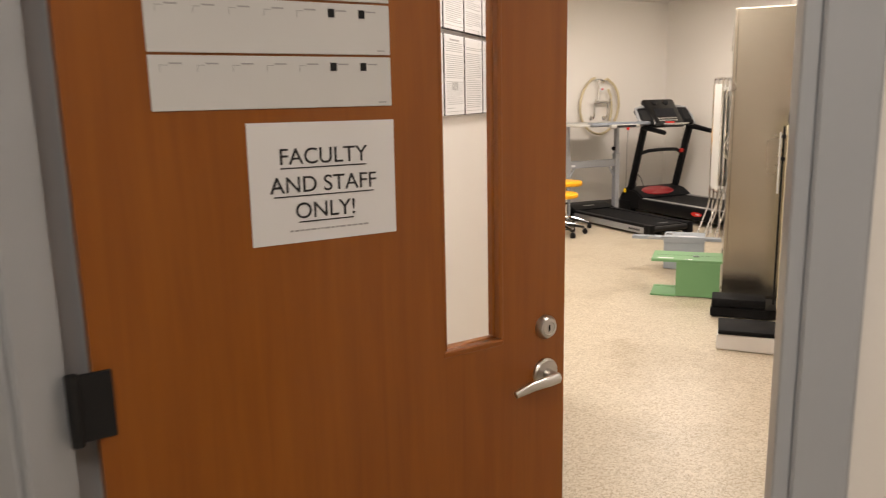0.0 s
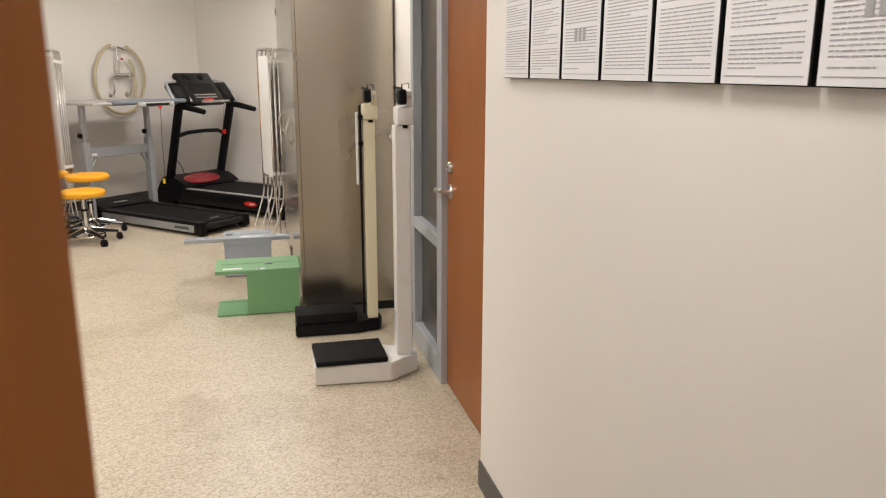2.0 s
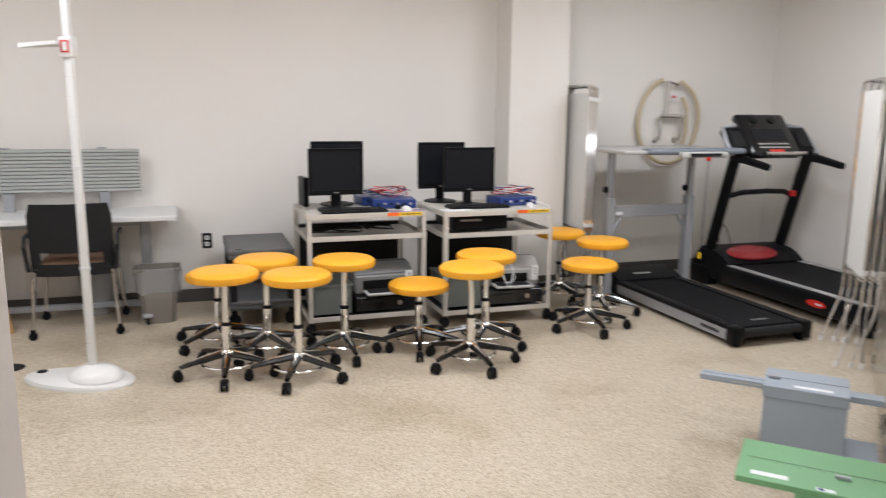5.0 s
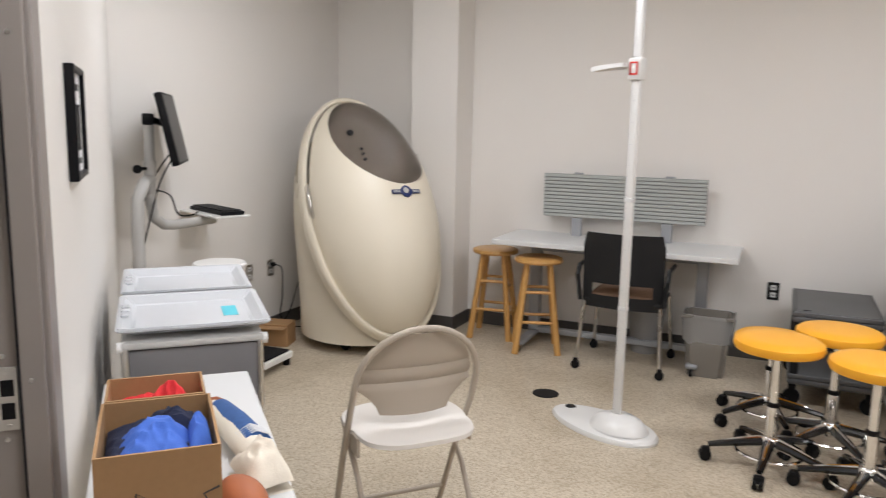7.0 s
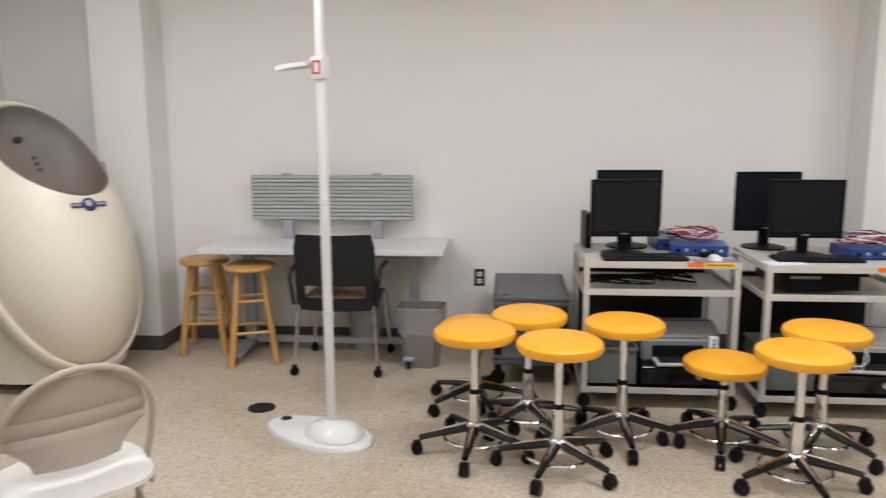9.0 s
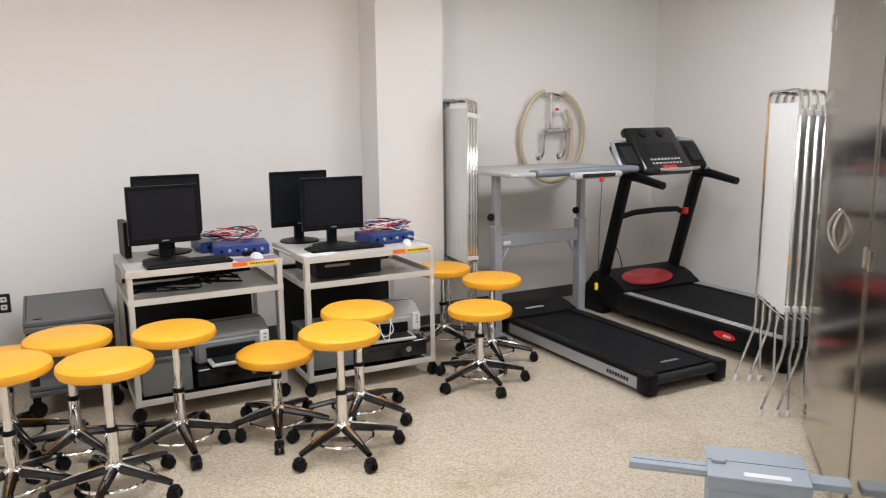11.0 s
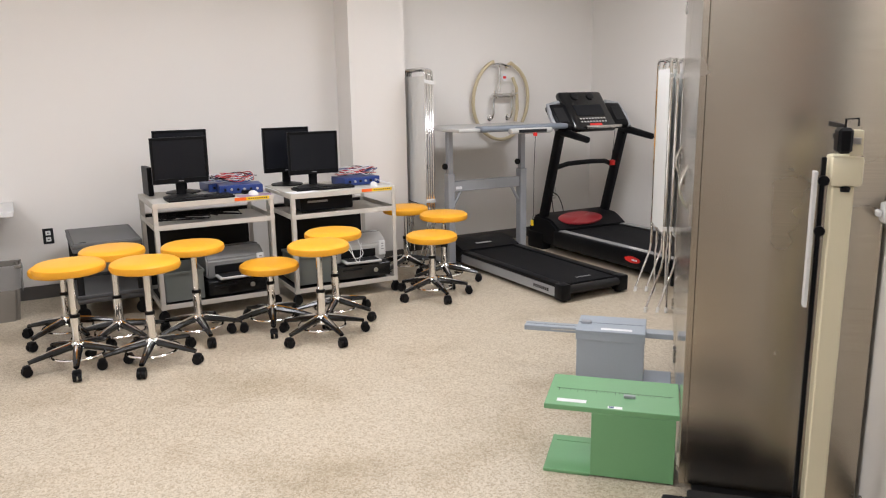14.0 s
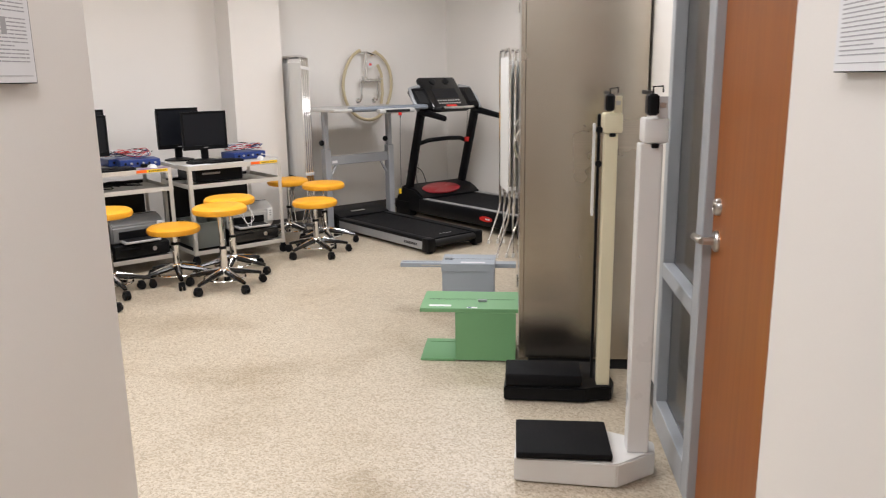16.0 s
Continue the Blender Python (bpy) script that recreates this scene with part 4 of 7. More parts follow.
def cable(name, pts, r, material, label):
    """A loose cable smoothed through points."""
    P = [Vector(p) for p in pts]
    out = []
    for i in range(len(P) - 1):
        a, b, c, d = P[max(i - 1, 0)], P[i], P[i + 1], P[min(i + 2, len(P) - 1)]
        for k in range(6):
            t = k / 6
            out.append(0.5 * ((2 * b) + (c - a) * t + (2 * a - 5 * b + 4 * c - d) * t * t + (3 * b - a - 3 * c + d) * t ** 3))
    out.append(P[-1])
    return tagged(part(name, tubed(out, r, 6), material, None, "", True), label, "cable", "loose cables")


TOP = 0.8025
monitor(room_pose(3.15, 7.44, TOP, 3), "black flat monitor switched off on the cart")
monitor(room_pose(3.21, 7.70, TOP, 2), "black flat monitor standing behind another", 0.37, 0.345)
monitor(room_pose(4.10, 7.44, TOP, 0), "black flat monitor switched off beside the blue units", 0.38, 0.31)
monitor(room_pose(3.98, 7.70, TOP, 2), "black flat monitor at the back of the cart", 0.36, 0.335)
keyboard(room_pose(3.24, 7.285, TOP, 2))
keyboard(room_pose(4.12, 7.29, TOP, 0))


def blue_unit(m, label):
    b = thing("data_unit", m, label, "instrument", "blue data units")
    part("case", boxed(-0.15, -0.11, 0.004, 0.15, 0.11, 0.062, 0.004), BLUE_BOX, b, "blue metal case")
    part("front_panel", boxed(-0.146, -0.1125, 0.008, 0.146, -0.1102, 0.058), BLUE_BOX, b)
    for k in range(6):
        bm = turned([(0.009, 0), (0.009, 0.01), (0.005, 0.012)], 12)
        bmesh.ops.transform(bm, matrix=pose(-0.11 + k * 0.044, -0.1125, 0.034, 90, 0, 0), verts=bm.verts)
        part("socket", bm, SATIN if k % 2 else BLACK, b)
    for x in (-0.12, 0.12):
        part("foot", boxed(x - 0.012, -0.08, 0.0, x + 0.012, 0.08, 0.0038), BLACK, b)
    return b


blue_unit(room_pose(3.56, 7.48, TOP, -8), "blue instrument box heaped with cables")
blue_unit(room_pose(3.50, 7.68, TOP, 5), "blue instrument box behind another")
blue_unit(room_pose(4.43, 7.42, TOP, 6), "blue instrument box heaped with cables")
random.seed(5)
RED_PRINT = mat("printed_leaflet", (0.30, 0.20, 0.30), 0.6, grain=0.8, scale=30, wear=0.6)
REDC = mat("red_cable", (0.5, 0.03, 0.03), 0.5)
WHITEC = mat("white_cable", (0.7, 0.7, 0.7), 0.5)
for cu_, cn_ in ((3.53, 7.58), (4.44, 7.45)):
    for k in range(17):
        pts = []
        a0 = random.uniform(0, 6.28)
        for i in range(7):
            p = room(cu_ + 0.17 * math.cos(a0 + i * 0.9) * random.uniform(0.5, 1.1), cn_ + 0.13 * math.sin(a0 + i * 0.9) * random.uniform(0.5, 1.1), TOP + 0.075 + random.uniform(0, 0.05))
            pts.append(p)
        cable("cable", pts, 0.003, (REDC, WHITEC, BLUE_BOX, BLACK, WHITEC)[k % 5], ("thin red cable", "thin white cable", "thin blue cable", "thin black cable", "thin white cable")[k % 5] + " looped over the blue unit")
for u, n, s in ((3.10, 7.35, 0.66), (3.35, 7.40, 0.66)):
    for k in range(5):
        pts = [room(u + random.uniform(-0.16, 0.2), n + random.uniform(-0.08, 0.12), s + 0.005 + random.uniform(0, 0.03)) for i in range(6)]
        cable("cable", pts, 0.004, BLACK, "black power cable coiled on the shelf")
for a, b in ((3.75, 7.45), (4.60, 7.38)):
    cable("cable", [room(a - 0.25, b + 0.12, TOP + 0.01), room(a - 0.12, b + 0.0, TOP + 0.05), room(a, b - 0.1, TOP + 0.02), room(a + 0.03, b - 0.2, TOP + 0.005)], 0.003, WHITEC, "white cable lying on the cart")
tagged(part("sheet_of_paper", boxed(-0.1, -0.06, 0, 0.1, 0.06, 0.002), PAPER, None, "", False, room_pose(3.93, 7.20, TOP + 0.001, 12)), "white sheet of paper on the cart", "paper")


def mouse(m):
    o = thing("mouse", m, "small white computer mouse on the cart", "mouse", "mice")
    bm = bmesh.new()
    bmesh.ops.create_uvsphere(bm, u_segments=14, v_segments=8, radius=1)
    for v in bm.verts:
        v.co = Vector((v.co.x * 0.03, v.co.y * 0.05, max(0, v.co.z) * 0.032))
    part("shell", bm, WHITE, o, "", True)
    part("wheel", boxed(-0.004, 0.018, 0.026, 0.004, 0.034, 0.032, 0.002), DARK_GREY, o)


mouse(room_pose(3.60, 7.27, TOP, 20))
mouse(room_pose(4.50, 7.24, TOP, -10))


def printer(m, label, cover):
    """A small inkjet printer: rounded body, dark throat, output tray and side panel."""
    p = thing("printer", m, label, "printer", "printers")
    bm = prism(bmesh.new(), [(-0.11, 0.0), (0.16, 0.0), (0.16, 0.15), (0.10, 0.195), (-0.02, 0.20), (-0.09, 0.165), (-0.12, 0.13)], -0.205, 0.205)
    bmesh.ops.transform(bm, matrix=Matrix(((0, 0, 1, 0), (1, 0, 0, 0), (0, 1, 0, 0), (0, 0, 0, 1))), verts=bm.verts)
    bmesh.ops.recalc_face_normals(bm, faces=bm.faces)
    bmesh.ops.bevel(bm, geom=list(bm.edges), offset=0.012, segments=2, affect="EDGES")
    part("body", bm, cover, p, "pale grey moulded body", True)
    part("throat", boxed(-0.15, -0.126, 0.035, 0.12, -0.108, 0.095, 0.004), BLACK, p, "dark paper throat")
    tray = part("paper_tray", boxed(-0.15, -0.24, 0.012, 0.13, -0.109, 0.030, 0.005), LIGHT_GREY, p, "pale grey output tray")
    part("tray_floor", boxed(-0.13, -0.225, 0.0302, 0.11, -0.127, 0.034, 0.001), DARK_GREY, tray)
    part("side_panel", boxed(0.145, -0.138, 0.04, 0.198, -0.117, 0.15, 0.008, 2), WHITE, p, "white side panel", True)
    for z in (0.085, 0.105, 0.125):
        part("button", boxed(0.163, -0.1405, z, 0.18, -0.1382, z + 0.008), GREY_PLASTIC, p)
    part("lid_seam", boxed(-0.195, 0.0, 0.2, 0.195, 0.004, 0.2025), DARK_GREY, p)


LOW_GREY = mat("charcoal_cart_plastic", (0.10, 0.10, 0.102), 0.5, wear=0.2)
LIGHT_GREY = mat("light_grey_plastic", (0.45, 0.44, 0.42), 0.45, wear=0.1)
PRINTER_GREY = mat("printer_grey_plastic", (0.22, 0.22, 0.218), 0.45, wear=0.1)


def desktop_computer(m):
    """A flat black desktop case with a round badge."""
    p = thing("computer_case", m, "flat black desktop computer on the cart's bottom shelf", "computer", "computers on the carts")
    part("case", boxed(-0.21, -0.17, 0.006, 0.21, 0.19, 0.108, 0.006), BLACK, p)
    front = part("front", boxed(-0.208, -0.182, 0.008, 0.208, -0.1705, 0.106, 0.004), BLACK_GLOSS, p, "glossy black front")
    bm = turned([(0.017, 0), (0.017, 0.003), (0.013, 0.004)], 18)
    bmesh.ops.transform(bm, matrix=pose(0.09, -0.1821, 0.057, 90, 0, 0), verts=bm.verts)
    part("badge", bm, SATIN, front, "round silver badge")
    part("drive_slot", boxed(-0.17, -0.1845, 0.072, -0.02, -0.1822, 0.084), DARK_GREY, front)
    for x in (-0.18, 0.18):
        part("foot", boxed(x - 0.015, -0.15, 0.0, x + 0.015, 0.16, 0.0058), RUBBER, p)


desktop_computer(room_pose(3.45, 7.40, 0.1245))
desktop_computer(room_pose(4.37, 7.33, 0.1245, -2))
printer(room_pose(3.45, 7.42, 0.2335, 2), "grey inkjet printer stacked on a black computer", PRINTER_GREY)
printer(room_pose(4.38, 7.36, 0.2335, -4), "pale grey inkjet printer with a white side panel", LIGHT_GREY)
cable("cable", [room(4.22, 7.24, 0.43), room(4.24, 7.12, 0.40), room(4.27, 7.10, 0.30), room(4.33, 7.09, 0.33), room(4.31, 7.13, 0.43), room(4.36, 7.2, 0.45)], 0.003, WHITEC, "white cable looped over the printer")
cable("cable", [room(4.18, 7.25, 0.44), room(4.23, 7.10, 0.36), room(4.29, 7.08, 0.27), room(4.34, 7.14, 0.40)], 0.003, WHITEC, "white cable looped over the printer")


def pc_tower(m, label, mt=DARK_GREY):
    p = thing("computer_case", m, label, "computer", "computers on the carts")
    part("case", boxed(-0.2, -0.2, 0, 0.2, 0.2, 0.10, 0.006), mt, p)
    part("front", boxed(-0.19, -0.206, 0.008, 0.19, -0.2005, 0.092, 0.002), BLACK, p)
    part("drive_slot", boxed(-0.15, -0.208, 0.06, 0.0, -0.2062, 0.075), GREY_PLASTIC, p)


pc_tower(room_pose(4.12, 7.42, 0.6585), "black flat computer under the cart's top", BLACK)
def clear_tote(m, w, d, h):
    """A cloudy open box with a lip and dark odds and ends inside."""
    t = thing("plastic_tote", m, "cloudy clear plastic tote with things inside", "box", "totes on the carts")
    bm = bmesh.new()
    for a in ((0, 0, w, 0.003), (0, d - 0.003, w, d), (0, 0.003, 0.003, d - 0.003), (w - 0.003, 0.003, w, d - 0.003)):
        box(bm, a[0], a[1], 0.003, a[2], a[3], h)
    box(bm, 0, 0, 0, w, d, 0.003)
    part("shell", bm, TOTE, t, "cloudy clear walls")
    bm = bmesh.new()
    for a in ((-0.008, -0.008, w + 0.008, 0.0), (-0.008, d, w + 0.008, d + 0.008), (-0.008, 0, 0.0, d), (w, 0, w + 0.008, d)):
        box(bm, a[0], a[1], h - 0.014, a[2], a[3], h)
    part("lip", bm, TOTE, t)
    part("contents", boxed(0.02, 0.03, 0.004, w - 0.03, d - 0.06, h * 0.55, 0.02, 2), GREY_PLASTIC, t, "grey odds and ends", True)
    part("contents", boxed(0.05, 0.05, h * 0.56, w * 0.6, d * 0.5, h * 0.78, 0.015, 2), DARK_GREY, t, "dark odds and ends", True)


clear_tote(room_pose(2.965, 7.25, 0.1245), 0.25, 0.36, 0.20)
clear_tote(room_pose(3.87, 7.20, 0.1245), 0.25, 0.36, 0.21)
tagged(part("network_box", boxed(-0.018, -0.09, 0, 0.018, 0.09, 0.20, 0.004), BLACK, None, "", False, room_pose(2.975, 7.70, TOP, 4)), "slim black upright box behind the monitor", "router")
for u, n in ((3.30, 7.13), (3.58, 7.24)):
    tagged(part("power_adapter", boxed(-0.035, -0.02, 0, 0.035, 0.02, 0.026, 0.005), BLACK, None, "", False, room_pose(u, n + 0.12, TOP, 15)), "small black power adapter on the cart", "adapter", "power adapters")
tagged(part("sheet_of_paper", boxed(-0.12, -0.05, 0, 0.12, 0.05, 0.0015), RED_PRINT, None, "", False, room_pose(3.60, 7.25, TOP, 3)), "blue and red printed leaflet on the cart", "paper")


def low_cart():
    c = thing("utility_cart", room_pose(2.44, 7.52), "low dark grey plastic utility cart by the wall", "cart")
    for z in (0.12, 0.47):
        bm = boxed(0, 0, z, 0.44, 0.70, z + 0.035, 0.012, 2)
        part("shelf", bm, LOW_GREY, c, "", True)
        bm = bmesh.new()
        for a in ((0, 0, 0.44, 0.014), (0, 0.686, 0.44, 0.70), (0, 0.014, 0.014, 0.686), (0.426, 0.014, 0.44, 0.686)):
            box(bm, a[0], a[1], z + 0.035, a[2], a[3], z + 0.06, 0.004)
        part("rim", bm, LOW_GREY, c)
    lid = part("lid", boxed(0.016, 0.016, 0.506, 0.424, 0.684, 0.532, 0.004), LOW_GREY, c, "flat dark lid")
    part("grip", boxed(0.05, 0.04, 0.5322, 0.09, 0.055, 0.536, 0.001), BLACK, lid)
    for x in (0.03, 0.41):
        for y in (0.03, 0.67):
            part("leg", turned([(0.022, 0.155), (0.022, 0.47)], 12, x, y), DARK_GREY, c)
            bm = turned([(0.01, -0.012), (0.044, -0.012), (0.046, 0), (0.044, 0.012), (0.01, 0.012)], 16)
            bmesh.ops.transform(bm, matrix=pose(x, y, 0.046, 90, 0, 0), verts=bm.verts)
            box(bm, x - 0.02, y - 0.02, 0.085, x + 0.02, y + 0.02, 0.1195)
            part("castor", bm, BLACK, c, "", True)


low_cart()


# ---- desk, panel, chair ----
def desk():
    d = thing("desk", room_pose(0.58, 7.79), "white laminate desk on a grey T-foot base by the wall", "desk")
    part("top", boxed(0, 0, 0.712, 1.55, 0.56, 0.747, 0.004), WHITE_MATT, d, "white laminate top")
    for x in (0.22, 1.33):
        part("column", boxed(x - 0.035, 0.30, 0.0755, x + 0.035, 0.37, 0.7115, 0.004), ALU, d)
        part("foot", boxed(x - 0.035, -0.02, 0.045, x + 0.035, 0.55, 0.075, 0.008), ALU, d, "grey steel foot")
        for y in (0.0, 0.53):
            bm = turned([(0.006, -0.010), (0.020, -0.010), (0.022, 0), (0.020, 0.010), (0.006, 0.010)], 14)
            bmesh.ops.transform(bm, matrix=pose(x, y - 0.012, 0.022, 90, 0, 90), verts=bm.verts)
            part("castor", bm, BLACK, d, "small black castor", True)
    part("stretcher", boxed(0.255, 0.31, 0.06, 1.295, 0.36, 0.10, 0.004), ALU, d)
    part("beam", boxed(0.256, 0.31, 0.645, 1.294, 0.36, 0.711), ALU, d)
    part("switch_box", boxed(0.98, 0.02, 0.689, 1.06, 0.07, 0.7115, 0.003), BLACK, d, "black height switch under the edge")
    return d


desk()


def slat_panel():
    p = thing("desk_screen", room_pose(0.80, 8.24), "grey slotted metal screen standing on two desk posts", "desk screen")
    z0, z1, w = 0.875, 1.175, 1.09
    part("back_sheet", boxed(0, 0.004, z0, w, 0.016, z1), GREY_PLASTIC, p)
    n = 12
    ph = (z1 - z0) / n
    for i in range(n):
        part("slat", boxed(0, -0.012, z0 + i * ph + 0.004, w, 0.0036, z0 + (i + 1) * ph, 0.0015), SLAT, p)
    for x in (0.24, 0.85):
        part("post", boxed(x - 0.035, -0.01, 0.7475, x + 0.035, 0.018, z0 + 0.02 - 0.021, 0.003), ALU, p, "grey metal post")
        part("clip", boxed(x - 0.03, -0.016, z1 + 0.0005, x + 0.03, 0.02, z1 + 0.012, 0.003), ALU, p)


SLAT = mat("grey_green_slat", (0.40, 0.415, 0.40), 0.45, 0.1, wear=0.05)
slat_panel()


def grey_chair():
    """A plastic-shell chair on castors, its back to the room."""
    c = thing("office_chair", room_pose(1.49, 7.86), "dark grey plastic chair on castors pushed to the desk", "chair")
    bm = bmesh.new()
    box(bm, -0.235, -0.21, 0.425, 0.235, 0.22, 0.455, 0.014, 2)
    part("seat", bm, DARK_GREY, c, "dark grey seat", True)
    bm = bmesh.new()
    cols = 9
    rows = []
    for j in range(7):
        z = 0.40 + j * 0.078
        row = []
        for i in range(cols):
            a = -1 + 2 * i / (cols - 1)
            row.append((a * (0.245 - 0.02 * (j == 6)), -0.235 + 0.05 * a * a - 0.05 * j / 6, z))
        rows.append(row)
    f = [[bm.verts.new(q) for q in r] for r in rows]
    b = [[bm.verts.new((q[0], q[1] + 0.012, q[2])) for q in r] for r in rows]
    for j in range(6):
        for i in range(cols - 1):
            if 1 <= j <= 1 and 1 <= i <= 6:
                continue
            bm.faces.new((f[j][i], f[j][i + 1], f[j + 1][i + 1], f[j + 1][i]))
            bm.faces.new((b[j][i], b[j + 1][i], b[j + 1][i + 1], b[j][i + 1]))
    part("backrest", bm, DARK_GREY, c, "dark grey backrest with a slot", True)
    part("cushion", boxed(-0.20, -0.19, 0.4555, 0.20, 0.20, 0.485, 0.012, 2), BROWN_CLOTH, c, "brown patterned seat pad", True)
    for sx in (-1, 1):
        for sy in (-1, 1):
            bm = bmesh.new()
            tube(bm, [(sx * 0.23, sy * 0.20, 0.43), (sx * 0.255, sy * 0.245, 0.07)], 0.012, 10)
            lg = part("leg", bm, SATIN, c, "silver tubular leg", True)
            bm = turned([(0.008, -0.014), (0.026, -0.014), (0.028, 0), (0.026, 0.014), (0.008, 0.014)], 16)
            bmesh.ops.transform(bm, matrix=pose(sx * 0.257, sy * 0.25, 0.028, 90, 0, 0), verts=bm.verts)
            box(bm, sx * 0.257 - 0.014, sy * 0.25 - 0.014, 0.045, sx * 0.257 + 0.014, sy * 0.25 + 0.014, 0.069, 0.003)
            part("castor", bm, BLACK, lg, "black castor", True)
        bm = bmesh.new()
        tube(bm, [(sx * 0.255, -0.22, 0.44), (sx * 0.27, -0.24, 0.60), (sx * 0.27, -0.20, 0.655), (sx * 0.27, 0.05, 0.655)], 0.014, 8)
        part("armrest", bm, DARK_GREY, c, "", True)


BROWN_CLOTH = mat("brown_patterned_cloth", (0.22, 0.13, 0.08), 0.9, grain=0.5, scale=45, bump=0.2, wear=0.5)
grey_chair()


def waste_bin():
    b = thing("waste_bin", room_pose(1.985, 7.87), "taupe plastic waste bin with a clear bag liner", "waste bin")
    bm = bmesh.new()
    r0 = [(-0.105, -0.075), (0.105, -0.075), (0.105, 0.075), (-0.105, 0.075)]
    lo = [bm.verts.new((x, y, 0.0)) for x, y in r0]
    hi = [bm.verts.new((x * 1.36, y * 1.36, 0.385)) for x, y in r0]
    li = [bm.verts.new((x * 1.30, y * 1.30, 0.385)) for x, y in r0]
    bi = [bm.verts.new((x * 0.95, y * 0.95, 0.012)) for x, y in r0]
    bm.faces.new(lo[::-1])
    bm.faces.new(bi)
    for i in range(4):
        j = (i + 1) % 4
        bm.faces.new((lo[i], lo[j], hi[j], hi[i]))
        bm.faces.new((hi[i], hi[j], li[j], li[i]))
        bm.faces.new((li[i], li[j], bi[j], bi[i]))
    bmesh.ops.bevel(bm, geom=[e for e in bm.edges if abs(e.verts[0].co.z - e.verts[1].co.z) > 0.1], offset=0.03, segments=3, affect="EDGES")
    part("body", bm, BIN_GREY, b, "", True)
    bm = bmesh.new()
    for a in ((-0.15, -0.11, 0.15, -0.101), (-0.15, 0.101, 0.15, 0.11), (-0.15, -0.101, -0.141, 0.101), (0.141, -0.101, 0.15, 0.101)):
        box(bm, a[0], a[1], 0.37, a[2], a[3], 0.39, 0.003)
    part("rim", bm, BIN_GREY, b)
    random.seed(8)
    bm = bmesh.new()
    k = 26
    loops = []
    for z, e in ((0.392, 0.0), (0.36, 0.006), (0.28, 0.004), (0.215, 0.009)):
        lp = []
        for i in range(k):
            a = 2 * math.pi * i / k
            sx, sy = 0.150 - (0.39 - z) * 0.08, 0.112 - (0.39 - z) * 0.07
            c, s = math.cos(a), math.sin(a)
            q = 1 / max(abs(c), abs(s)) ** 0.72
            lp.append(bm.verts.new((c * q * (sx + e + random.uniform(0, 0.006)), s * q * (sy + e + random.uniform(0, 0.006)), z + (random.uniform(-0.02, 0.02) if z < 0.25 else 0))))
        loops.append(lp)
    for a, b2 in zip(loops, loops[1:]):
        for i in range(k):
            bm.faces.new((a[i], a[(i + 1) % k], b2[(i + 1) % k], b2[i]))
    lin = part("liner", bm, BAG, b, "clear plastic bag folded over the rim", True)
    lin.visible_shadow = False


waste_bin()
rb = thing("waste_bin", room_pose(1.56, 8.215), "round grey waste bin under the desk", "waste bin")
part("body", turned([(0.095, 0.0), (0.125, 0.34), (0.128, 0.345), (0.128, 0.36), (0.120, 0.36), (0.09, 0.02)], 28), GREY_PLASTIC, rb, "", True)


def wooden_stool(m, label):
    s = thing("wooden_stool", m, label, "stool", "wooden stools")
    part("seat", turned([(0.14, 0.60), (0.158, 0.604), (0.164, 0.615), (0.160, 0.63), (0.145, 0.636), (0.02, 0.632)], 32), STOOL_WOOD, s, "round varnished wooden seat", True)
    for k in range(4):
        a = radians(45 + 90 * k)
        bm = bmesh.new()
        tube(bm, [(0.105 * math.cos(a), 0.105 * math.sin(a), 0.602), (0.20 * math.cos(a), 0.20 * math.sin(a), 0.0)], 0.018, 10, radii=[0.018, 0.0225])
        part("leg", bm, STOOL_WOOD, s, "", True)
    for k in range(4):
        for z in ((0.17, 0.36) if k % 2 else (0.21, 0.41)):
            r = 0.20 - 0.095 * z / 0.602
            a, b = radians(45 + 90 * k), radians(135 + 90 * k)
            bm = tubed([(r * math.cos(a), r * math.sin(a), z), (r * math.cos(b), r * math.sin(b), z)], 0.0105, 8)
            part("rung", bm, STOOL_WOOD, s, "", True)


wooden_stool(room_pose(0.50, 8.10, 0, 8), "varnished wooden bar stool beside the desk")
wooden_stool(room_pose(0.88, 7.90, 0, 20), "varnished wooden bar stool pushed against the desk")


